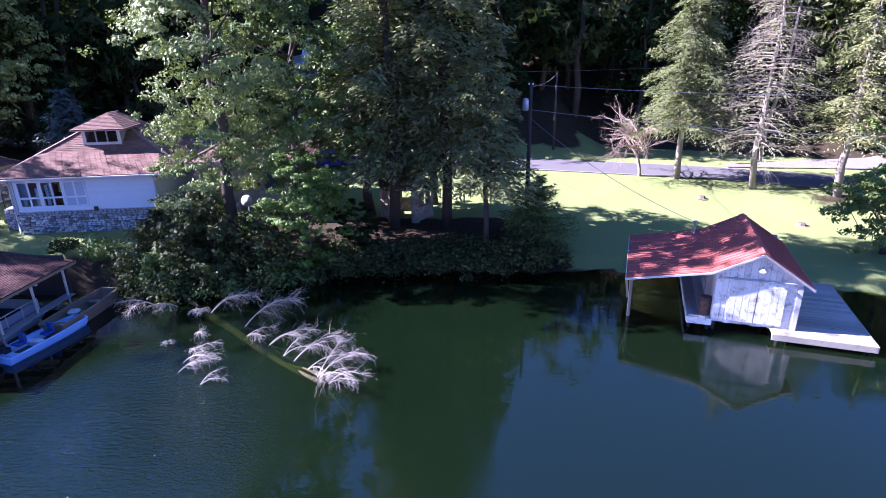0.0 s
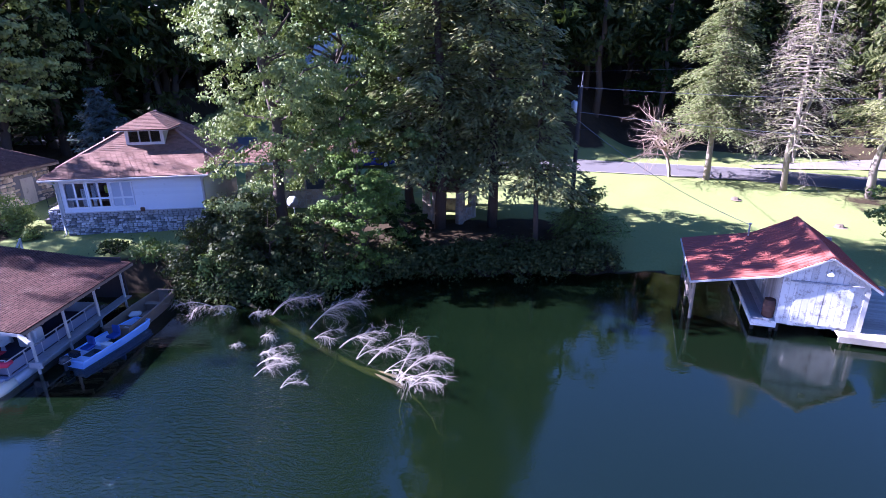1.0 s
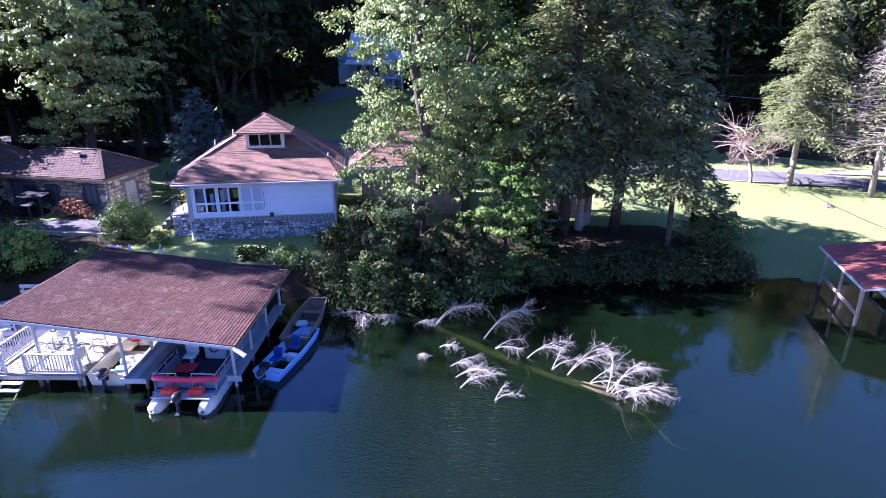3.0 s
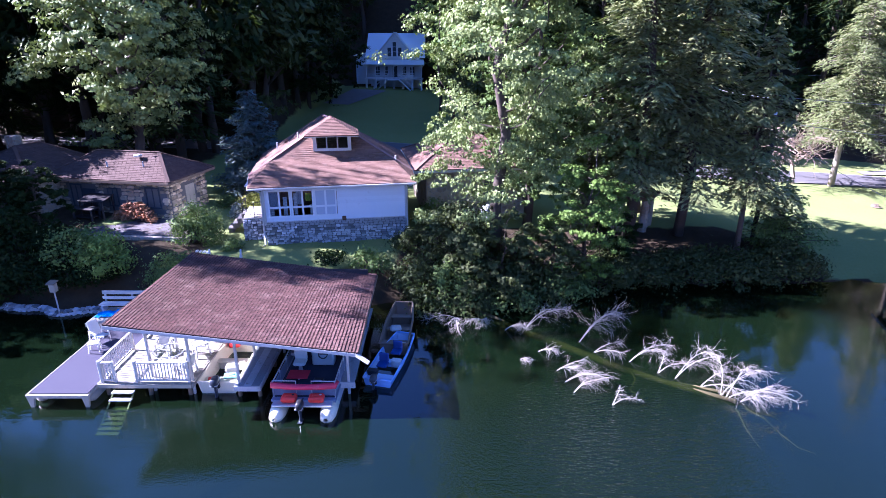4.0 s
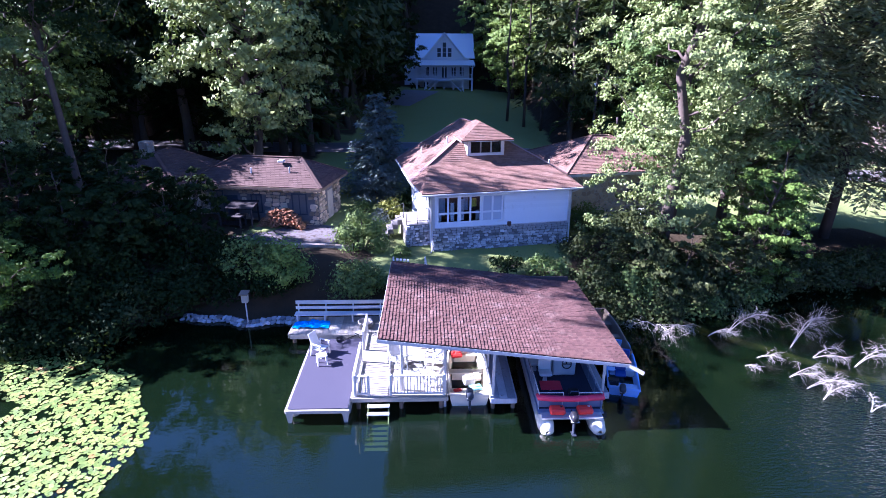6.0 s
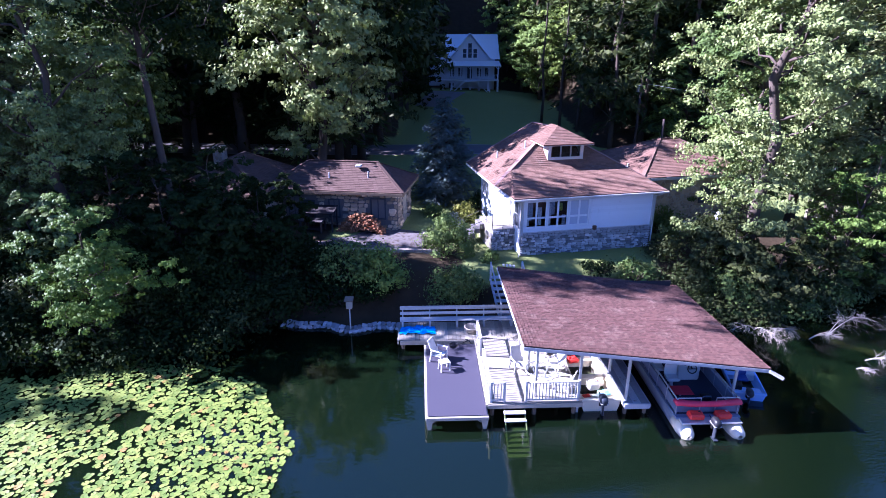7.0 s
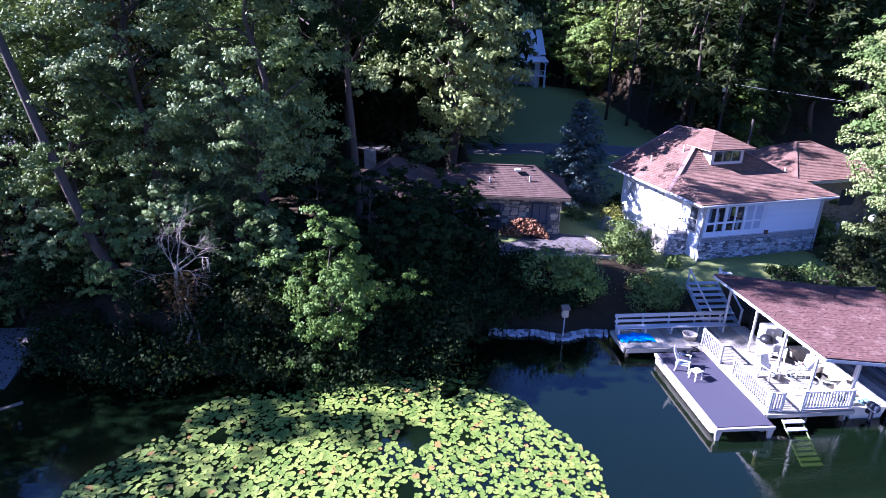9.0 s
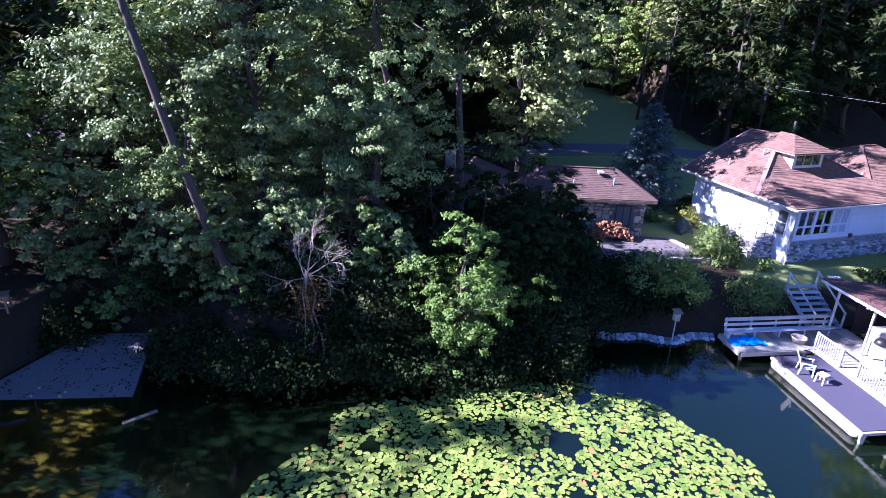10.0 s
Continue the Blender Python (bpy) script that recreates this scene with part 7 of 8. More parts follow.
def pontoon_boat():
    e = thing("pontoon_boat", bh(7.18, -0.95, 0, -1.0), "red-trimmed pontoon boat moored under the boathouse roof", "boat")
    for x in (-0.97, 0.97):
        rings = []
        for y, r in ((0.0, 0.1), (0.12, 0.24), (0.45, 0.31), (6.2, 0.31), (6.9, 0.18), (7.1, 0.03)):
            rings.append([(x + math.cos(a) * r, y, 0.12 + (0.12 if y > 6.5 else 0) + math.sin(a) * r) for a in np.linspace(0, 2 * math.pi, 17)[:-1]])
        s = Shape().loft(rings)
        s.f.append(tuple(range(16)))
        tank = part("pontoon", s, "alu", e, smooth=True)
        tip = Shape().loft([[(x + math.cos(a) * r, y, 0.12 + math.sin(a) * r) for a in np.linspace(0, 2 * math.pi, 17)[:-1]] for y, r in ((-0.02, 0.09), (-0.01, 0.11), (0.1, 0.245), (0.44, 0.318), (1.05, 0.318), (1.06, 0.30))])
        tip.f.append(tuple(range(16)))
        part("stern_cap", tip, "cream", tank, "sun-bleached cream stern cap", smooth=True)
    part("deck", Shape().box((0, 3.7, 0.50), (2.5, 6.1, 0.1), None, 0.01), "shaded_alu", e)
    part("carpet", Shape().box((0, 3.75, 0.556), (2.34, 5.8, 0.012)), "carpet_grey", e)
    part("motor_well", Shape().box((0, 0.66, 0.50), (2.3, 0.7, 0.07), None, 0.01), "alu", e)
    for x in (-1.2, 1.2):
        part("fence_panel", Shape().box((x, 3.7, 0.84), (0.03, 5.8, 0.42)), "shaded_alu", e)
        part("fence_rail", Shape().tube([(x, 0.85, 1.20), (x, 6.6, 1.20)], 0.028, 6), "alu", e)
        for k in range(7):
            part("fence_post", Shape().box((x, 0.85 + 0.95 * k, 0.86), (0.04, 0.04, 0.66)), "alu", e)
    part("stern_panel", Shape().box((0, 0.95, 0.78), (2.42, 0.035, 0.40)), "shaded_alu", e)
    part("bow_panel", Shape().box((0, 6.62, 0.86), (2.42, 0.035, 0.5)), "alu", e)
    bol = Shape().tube([(-1.25, 1.0, 1.10), (-1.22, 0.86, 1.08), (-0.6, 0.83, 1.03), (0, 0.82, 1.02), (0.6, 0.83, 1.04), (1.22, 0.86, 1.08), (1.25, 1.1, 1.10)], [0.08, 0.13, 0.125, 0.115, 0.125, 0.13, 0.08], 9)
    part("rolled_cover", bol, "boat_pink", e, "rolled faded red vinyl cover lashed to the stern rail", smooth=True)
    for x0, x1 in ((-1.2, -0.3), (0.3, 1.2)):
        part("stern_rail", Shape().tube([(x0, 0.85, 0.75), (x0, 0.85, 1.28), (x1, 0.85, 1.28), (x1, 0.85, 0.75)], 0.022, 6), "alu", e)
    con = part("console", Shape().box((0.25, 3.35, 0.98), (0.95, 0.5, 0.85), None, 0.06).box((0.25, 3.24, 1.43), (0.88, 0.3, 0.1), None, 0.03), "plastic", e)
    part("steering_wheel", Shape().tube([(0.30 + 0.19 * math.cos(a), 2.98 + 0.06 * math.sin(a), 1.20 + 0.18 * math.sin(a)) for a in np.linspace(0, 2 * math.pi, 15)], 0.026, 6).beam((0.12, 2.98, 1.2), (0.48, 2.98, 1.2), 0.03, 0.03).beam((0.30, 2.98, 1.2), (0.30, 3.14, 1.24), 0.05, 0.05), "black", con)
    part("dash", Shape().box((0.25, 3.09, 1.36), (0.5, 0.04, 0.12), None, 0.01), "black", con)
    for x, y in ((-0.62, 2.75), (-0.92, 3.55)):
        seat = part("seat", Shape().box((x, y, 0.95), (0.52, 0.5, 0.14), None, 0.05), "plastic", e)
        part("seat_back", Shape().box((x, y + 0.22, 1.22), (0.54, 0.12, 0.55), None, 0.055), "plastic", seat)
        part("pedestal", Shape().tube([(x, y, 0.55), (x, y, 0.9)], [0.1, 0.05], 8), "alu", seat)
    stool = part("table", Shape().box((-0.52, 2.05, 0.80), (0.85, 0.62, 0.05), None, 0.02), "boat_red", e, "flat dull red table")
    part("table_leg", Shape().tube([(-0.52, 2.05, 0.56), (-0.52, 2.05, 0.79)], 0.04, 6), "alu", stool)
    crate = part("battery_box", Shape().box((0.35, 1.75, 0.67), (0.4, 0.3, 0.22), None, 0.03), "black", e)
    part("carry_bar", Shape().tube([(0.18, 1.6, 0.74), (0.2, 1.58, 0.84), (0.5, 1.58, 0.84), (0.52, 1.6, 0.74)], 0.018, 6), "shaded_alu", crate)
    part("nav_light", Shape().lathe([(0.05, 0), (0.05, 0.08), (0.02, 0.1)], (0, 0.84, 1.0), 8), "plastic", e)
    return e


pontoon_boat()
outboard(bh(7.18, -0.75, 0.14), "black outboard motor on the pontoon boat's stern", 0.85, "black")
for dx in (-0.62, 0.62):
    o = thing("fuel_tank", bh(7.18 + 0.85 * dx, -0.33, 0.54, 3 * dx), "red portable fuel tank on the pontoon boat's stern", "fuel tank", "stern fuel tanks")
    part("body", Shape().box((0, 0, 0.13), (0.58, 0.40, 0.24), None, 0.06), "fuel_red", o)
    part("carry_grip", Shape().box((0, 0, 0.24), (0.28, 0.08, 0.06), None, 0.02), "fuel_red", o)
    part("cap", Shape().lathe([(0.05, 0), (0.05, 0.05), (0.03, 0.06)], (0.15, 0.05, 0.21), 10), "black" if dx < 0 else "plastic", o)

skiff("blue_jon_boat", bh(9.85, 1.45, -0.08, -14), 3.75, 1.25, 0.42, 0.85, "pale blue flat-bottomed fishing boat tied beside the boathouse", "jon_blue", "jon_pale")
outboard(bh(9.73, 1.35, -0.05, -14), "small dark electric motor on the blue boat's stern", 0.8)
for f, g in ((0.95, -0.1), (2.1, 0.15)):
    c = thing("boat_seat", bh(9.85, 1.45, 0, -14) @ pose(g, f, 0.33), "folding dark blue fishing seat in the blue boat", "seat", "seats of the blue boat")
    part("cushion", Shape().box((0, 0, 0.14), (0.46, 0.44, 0.12), None, 0.04), "seat_blue", c)
    part("backrest", Shape().box((0, 0.22, 0.38), (0.44, 0.1, 0.42), None, 0.04), "seat_blue", c)
    part("swivel", Shape().tube([(0, 0, 0), (0, 0, 0.1)], 0.06, 8), "alu", c)
for f, g, mm, text in ((1.5, 0.35, "plastic", "white cooler in the blue boat"), (0.5, -0.4, "black", "black battery box in the blue boat"), (2.9, 0.1, "plastic", "white tackle box in the blue boat")):
    o = thing("storage_box", bh(9.85, 1.45, 0, -14) @ pose(g, f, 0.05), text, "box")
    part("body", Shape().box((0, 0, 0.2), (0.42, 0.28, 0.3), None, 0.03), mm, o)
    part("lid", Shape().box((0, 0, 0.37), (0.44, 0.3, 0.05), None, 0.02), mm, o)
skiff("old_boat", bh(10.35, 3.95, 0.0, -3), 4.0, 1.3, 0.6, 0.9, "faded tan wooden boat moored in the boathouse's shade", "tan_boat", "tan_boat")
o = thing("cushion", bh(10.32, 5.6, 0.40, 10), "pale crumpled cushion in the old boat", "cushion")
part("pad", Shape().box((0, 0, 0.1), (0.55, 0.45, 0.2), None, 0.08), "trim", o)


# furniture on the docks
def plastic_chair(m, label, material="plastic"):
    e = thing("deck_chair", m, label, "chair", "dock chairs")
    part("seat", Shape().slab([(-0.27, -0.25, 0.38), (0.27, -0.25, 0.38), (0.25, 0.25, 0.34), (-0.25, 0.25, 0.34)], 0.035), material, e)
    part("backrest", Shape().slab([(-0.25, 0.22, 0.36), (0.25, 0.22, 0.36), (0.22, 0.48, 0.98), (-0.22, 0.48, 0.98)], 0.035), material, e)
    for x in (-0.29, 0.29):
        part("armrest", Shape().box((x, 0.0, 0.6), (0.08, 0.56, 0.035), None, 0.012), material, e)
        part("leg", Shape().beam((x, -0.24, 0), (x, -0.22, 0.6), 0.05, 0.06, (1, 0, 0)), material, e)
        part("leg", Shape().beam((x, 0.34, 0), (x, 0.24, 0.6), 0.05, 0.06, (1, 0, 0)), material, e)
    return e


plastic_chair(bh(-3.0, 4.05, 0.6, 60), "white plastic armchair on the carpeted floating dock")
st = thing("foot_stool", bh(-2.82, 3.28, 0.6, 20), "white plastic footstool on the carpeted floating dock", "stool")
part("top", Shape().box((0, 0, 0.42), (0.46, 0.4, 0.05), None, 0.02), "plastic", st)
for x in (-0.18, 0.18):
    for y in (-0.15, 0.15):
        part("leg", Shape().beam((x * 1.15, y * 1.15, 0), (x, y, 0.41), 0.05, 0.05), "plastic", st)
pump = thing("anchor_gear", bh(-2.3, 5.2, 0.6, 30), "dark heap of rope and an anchor on the floating dock", "gear")
part("rope", Shape().tube([(0.18 * math.cos(a) * (1 + 0.02 * a), 0.18 * math.sin(a), 0.03 + 0.008 * a) for a in np.linspace(0, 18, 50)], 0.022, 5), "black", pump)
part("anchor", Shape().tube([(0.3, 0, 0.04), (0.85, 0.05, 0.06)], 0.025, 6).tube([(0.85, -0.2, 0.04), (0.9, 0.05, 0.06), (0.85, 0.25, 0.04)], 0.03, 6), "iron", pump)
tab = thing("patio_table", bh(1.1, 2.0, 0.65), "round glass-topped patio table with pale metal rim on the deck", "table")
part("rim", Shape().tube([(0.62 * math.cos(a), 0.62 * math.sin(a), 0.70) for a in np.linspace(0, 2 * math.pi, 33)], 0.025, 6), "alu", tab)
part("top", Shape().lathe([(0.6, 0.695), (0.6, 0.705)], n=28), "glass", tab).visible_shadow = False
for k in range(4):
    a = k * math.pi / 2 + 0.6
    part("leg", Shape().tube([(0.45 * math.cos(a), 0.45 * math.sin(a), 0), (0.3 * math.cos(a), 0.3 * math.sin(a), 0.35), (0.5 * math.cos(a), 0.5 * math.sin(a), 0.69)], 0.02, 6), "alu", tab)
for x, y, turn, text in ((0.4, 3.0, 15, "pale mesh patio chair at the glass table"), (2.0, 2.9, -50, "pale mesh patio chair at the glass table"), (1.95, 1.5, -120, "pale mesh patio chair by the railing"), (1.7, 4.4, -40, "white chair under the boathouse roof")):
    plastic_chair(bh(x, y, 0.65, turn), text, "trim")
gr = thing("grill", bh(1.35, 4.9, 0.65, -20), "covered kettle grill on a white cart on the deck", "grill")
part("cart", Shape().box((0, 0, 0.4), (0.7, 0.5, 0.7), None, 0.03), "trim", gr)
part("lid", Shape().lathe([(0.30, 0.76), (0.29, 0.9), (0.2, 1.02), (0.05, 1.06)], n=16), "black", gr, smooth=True)
part("shelf", Shape().box((0.5, 0, 0.74), (0.35, 0.45, 0.04), None, 0.01), "trim", gr)
fr = thing("cabinet", bh(2.0, 5.6, 0.65), "white storage cabinet under the boathouse roof", "cabinet")
part("body", Shape().box((0, 0, 0.6), (0.9, 0.5, 1.2), None, 0.02), "plastic", fr)
for dx in (-0.22, 0.22):
    dr = part("door", Shape().box((dx, -0.26, 0.6), (0.42, 0.03, 1.12), None, 0.01), "plastic", fr)
    part("knob", Shape().box((dx * 0.2, -0.29, 0.65), (0.03, 0.03, 0.1), None, 0.008), "iron", dr)
tb = thing("life_ring_tub", bh(-1.3, 6.75, 0.53), "pale round tub on the bench deck", "tub")
part("shell", Shape().lathe([(0.28, 0), (0.36, 0.28), (0.38, 0.3), (0.33, 0.3), (0.26, 0.05)], n=20), "float_white", tb, smooth=True)
rg = np.random.default_rng(9)
tp = thing("tarp", bh(-4.0, 6.95, 0.53), "crumpled bright blue tarp on the bench deck", "tarp")
s = Shape()
nx, ny = 18, 9
s.add([((i / (nx - 1) - 0.5) * 1.75 + 0.02 * rg.normal(), (j / (ny - 1) - 0.5) * 0.75 + 0.03 * rg.normal(), 0.02 + 0.10 * rg.random() * math.sin(math.pi * i / (nx - 1)) ** 0.5) for j in range(ny) for i in range(nx)],
      [(j * nx + i, j * nx + i + 1, (j + 1) * nx + i + 1, (j + 1) * nx + i) for j in range(ny - 1) for i in range(nx - 1)])
part("sheet", s, "tarp", tp)
sg = thing("bird_house", pose(-36.58, 26.4, 0), "small wooden nesting box on a thin post in the water", "bird house")
part("post", Shape().tube([(0, 0, -1.0), (0.0, 0.0, 1.35)], 0.035, 8), "trim", sg)
part("box", Shape().box((0, 0, 1.6), (0.3, 0.26, 0.45), None, 0.015), "deck", sg)
part("roof", Shape().slab([(-0.22, -0.24, 1.86), (0.22, -0.24, 1.86), (0.22, 0.2, 1.95), (-0.22, 0.2, 1.95)], 0.03), "old_wood", sg)
# stone edging of the shore beside the deck
s = Shape()
rg = random.Random(4)
sea = thing("shore_wall", pose(0, 0, 0), "low pale rubble edging along the shoreline", "wall", kind="structure")
for k in range(26):
    x = -40.2 + 0.24 * k
    for r in range(2):
        o = new("stone", STONES[rg.randrange(6)])
        o.parent = sea
        o.matrix_basis = pose(x + rg.uniform(-0.05, 0.05), float(shore(x)) - 0.25 + 0.16 * r, 0.06 + 0.12 * r, rg.uniform(-10, 10), rg.uniform(-8, 8), rg.uniform(-25, 25)) @ Matrix.Diagonal((rg.uniform(0.18, 0.34), 2.4, rg.uniform(0.10, 0.17), 1))

# ---- red-roofed boathouse ----
def red_boathouse():
    R = pose(12.35, 25.5, 0, 0, 0, -14)
    e = thing("red_boathouse", R, "old white plank boathouse with a red metal roof over the water", "boathouse")
    w, d = 3.45, 5.9
    ru, rz, ku, kz, lu, lz, xr, zr, v0, v1 = 1.72, 4.05, -0.3, 2.98, -3.9, 2.30, 3.85, 2.62, -0.26, 6.2
    for name, a, b in (("roof", (ku, kz), (ru, rz)), ("roof", (ru, rz), (xr, zr)), ("porch_roof", (lu, lz), (ku, kz))):
        base = part(name, Shape().slab([(a[0], v0, a[1]), (b[0], v0, b[1]), (b[0], v1, b[1]), (a[0], v1, a[1])], 0.05), "red_metal", e)
        n = Vector((-(b[1] - a[1]), 0, b[0] - a[0])).normalized()
        for k in range(22):
            y = v0 + 0.12 + k * (v1 - v0 - 0.24) / 21
            p, q = Vector((a[0], y, a[1])) + n * 0.012, Vector((b[0], y, b[1])) + n * 0.012
            part("rib", Shape().beam(p, q, 0.045, 0.02), "red_metal", base)
    part("ridge_cap", Shape().slab([(ru - 0.2, v0, rz - 0.06), (ru, v0, rz + 0.03), (ru, v1, rz + 0.03), (ru - 0.2, v1, rz - 0.06)], 0.02).slab([(ru, v0, rz + 0.03), (ru + 0.2, v0, rz - 0.09), (ru + 0.2, v1, rz - 0.09), (ru, v1, rz + 0.03)], 0.02), "red_metal", e)
    for (a, b) in (((lu, lz), (ku, kz)), ((ku, kz), (ru, rz)), ((ru, rz), (xr, zr))):
        part("verge_board", Shape().beam((a[0], v0 - 0.02, a[1] - 0.11), (b[0], v0 - 0.02, b[1] - 0.09), 0.04, 0.10, ch=0.008), "trim", e)
    part("eave_board", Shape().beam((lu - 0.02, v0, lz - 0.1), (lu - 0.02, v1, lz - 0.1), 0.04, 0.14), "trim", e)
    part("eave_board", Shape().beam((xr + 0.02, v0, zr - 0.1), (xr + 0.02, v1, zr - 0.1), 0.04, 0.14), "trim", e)

    def top(u):
        return (kz + (rz - kz) * (u - ku) / (ru - ku) if u < ru else rz + (zr - rz) * (u - ru) / (xr - ru)) - 0.07
    front = part("front_wall", Shape().prism([(0, 0.5), (w, 0.5), (w, top(w)), (ru, top(ru)), (0, top(0))], -0.03, 0.03, Matrix(((1, 0, 0, 0), (0, 0, -1, 0.03), (0, 1, 0, 0), (0, 0, 0, 1)))), "grey_wood", e)
    rg = random.Random(2)
    u = 0.0
    while u < w - 0.05:
        pw = min(rg.uniform(0.2, 0.32), w - u)
        a, b = u + 0.008, u + pw - 0.008
        low = 0.45 + rg.uniform(-0.05, 0.04)
        pts = [(a, low), (b, low), (b, top(b)), (ru, top(ru)), (a, top(a))] if a < ru < b else [(a, low), (b, low), (b, top(b)), (a, top(a))]
        m = Matrix(((1, 0, 0, 0), (0, 0, -1, -0.02 + rg.uniform(-0.006, 0.006)), (0, 1, 0, 0), (0, 0, 0, 1)))
        part("plank", Shape().prism(pts, -0.012, 0.012, m), "barn_white", front)
        u += pw
    for u0, u1 in ((0.62, 1.72), (1.76, 2.86)):
        dr = part("door", Shape().box(((u0 + u1) / 2, -0.06, 1.62), (u1 - u0, 0.03, 2.05)), "barn_white", e)
        for k in range(4):
            x = u0 + (u1 - u0) * (k + 0.5) / 4
            part("plank", Shape().box((x, -0.085, 1.62), ((u1 - u0) / 4 - 0.014, 0.02, 2.03)), "barn_white", dr)
    part("door_track", Shape().box((1.74, -0.1, 2.70), (2.9, 0.06, 0.07), None, 0.01), "grey_wood", e)
    part("corner_board", Shape().box((w - 0.08, -0.06, 1.5), (0.2, 0.04, 2.1)), "trim", e)
    lamp = part("wall_lamp", Shape().lathe([(0.02, 0.12), (0.16, 0.0), (0.17, -0.03), (0.04, 0.02)], (ru + 0.05, -0.2, 3.2), 14), "plastic", e)
    part("lamp_arm", Shape().tube([(ru + 0.05, 0, 3.3), (ru + 0.05, -0.12, 3.38), (ru + 0.05, -0.2, 3.3)], 0.015, 6), "iron", lamp)
    for name, x, mm in (("left_wall", 0.03, "grey_wood"), ("right_wall", w - 0.03, "grey_wood")):
        wall = part(name, Shape().box((x, d / 2 + 0.05, 1.65), (0.05, d - 0.1, 2.3)), mm, e)
        for k in range(20):
            part("plank", Shape().box((x - 0.035 if x < 1 else x + 0.035, 0.2 + k * 0.29, 1.62 + 0.02 * (k % 3)), (0.02, 0.275, 2.3)), mm, wall)
    part("back_wall", Shape().box((w / 2, d, 1.8), (w, 0.05, 2.6)), "grey_wood", e)
    part("floor", Shape().box((w / 2, d / 2, 0.5), (w, d, 0.1)), "grey_wood", e)
    window(e, pose(-0.04, 3.6, 1.3, 0, 0, -90), 0.8, 0.7, 2, 1, "door_dark", "grey_wood")
    for x in (0.15, w - 0.15):
        for y in (0.15, 2.9, 5.7):
            part("pile", Shape().tube([(x, y, -2.2), (x, y, 0.5)], 0.1, 8), "pole_wood", e)
    # open porch posts and bracing
    for y in (0.35, 3.1, 5.8):
        part("porch_post", Shape().tube([(-3.62, y, -2.2), (-3.66 + 0.05 * y / 3, y, lz - 0.12)], 0.085, 8), "post_wood", e)
    part("low_beam", Shape().beam((-3.64, 0.2, 0.62), (-3.64, 5.9, 0.62), 0.09, 0.16), "post_wood", e)
    part("brace", Shape().beam((-3.64, 0.35, 1.9), (-3.0, 0.35, 2.36), 0.07, 0.1), "post_wood", e)
    part("brace", Shape().beam((-3.75, 0.1, 1.1), (-3.9, 0.0, 2.2), 0.07, 0.1, (1, 0, 0)), "post_wood", e)
    part("porch_header", Shape().beam((-3.64, 0.0, lz - 0.16), (-3.64, 6.0, lz - 0.16), 0.1, 0.18), "old_wood", e)
    part("vent_pipe", Shape().tube([(-0.6, 5.6, 2.8), (-0.6, 5.6, 3.6)], 0.04, 8), "alu", e)
    part("vent_hood", Shape().box((-0.6, 5.6, 3.62), (0.16, 0.12, 0.08), None, 0.02), "alu", e)
    walk_ = thing("porch_walk", R, "weathered plank walk along the red-roofed boathouse", "dock")
    for k in range(4):
        part("board", Shape().box((-0.98 + 0.25 * k + 0.12, 2.9, 0.57), (0.235, 6.2, 0.05)), "grey_wood", walk_)
    part("rim", Shape().box((-0.5, -0.22, 0.46), (1.06, 0.06, 0.3)).box((-1.02, 2.9, 0.46), (0.05, 6.2, 0.26)), "barn_white", walk_)
    for x in (-0.9, -0.1):
        for y in (0.0, 2.9, 5.8):
            part("pile", Shape().tube([(x, y, -2.2), (x, y, 0.5)], 0.08, 8), "pole_wood", walk_)
    east = thing("side_dock", R, "broad weathered plank dock beside the red-roofed boathouse", "dock")
    for k in range(24):
        part("board", Shape().box((4.45, -0.62 + 0.29 * k + 0.14, 0.44), (3.95, 0.275, 0.06)), "deck", east)
    part("rim", Shape().box((4.45, -0.68, 0.33), (4.0, 0.07, 0.30), None, 0.01).box((6.46, 2.8, 0.33), (0.07, 7.0, 0.30), None, 0.01), "deck", east)
    for x in (2.8, 6.2):
        for y in (-0.3, 3.0, 6.0):
            part("pile", Shape().tube([(x, y, -2.2), (x, y, 0.3)], 0.1, 8), "pole_wood", east)
    bar = thing("barrel", R @ pose(-0.25, 0.35, 0.6), "rusty brown barrel on the plank walk", "barrel")
    part("drum", Shape().lathe([(0.24, 0), (0.27, 0.08), (0.265, 0.3), (0.285, 0.32), (0.265, 0.35), (0.265, 0.6), (0.285, 0.62), (0.27, 0.65), (0.24, 0.86)], n=18), "rust", bar, smooth=True)
    part("drum_lid", Shape().lathe([(0.25, 0.86), (0.25, 0.885)], n=18), "rust", bar)
    return e


red_boathouse()

# ---- utility poles and wires ----
def utility_pole(x, y, h, label, arm=True, lamp=False):
    z = at_land(x, y)
    e = thing("utility_pole", pose(x, y, z), label, "utility pole", "poles along the lane")
    part("pole", Shape().tube([(0, 0, -0.4), (0, 0, h)], [0.16, 0.11], 10), "pole_wood", e, smooth=True)
    if arm:
        part("transformer", Shape().lathe([(0.16, 0), (0.19, 0.05), (0.19, 0.65), (0.15, 0.72), (0.05, 0.78)], (-0.3, -0.08, h - 1.55), 14), "alu", e, smooth=True)
        part("bracket", Shape().box((-0.12, -0.04, h - 1.2), (0.3, 0.06, 0.3)), "iron", e)
        for k in (-0.12, 0.12):
            part("insulator", Shape().lathe([(0.04, 0), (0.06, 0.06), (0.03, 0.12)], (k, 0, h), 8), "plastic", e)
        part("spacer", Shape().box((0.35, 0, h - 2.6), (0.6, 0.05, 0.05)), "iron", e)
    return e, z


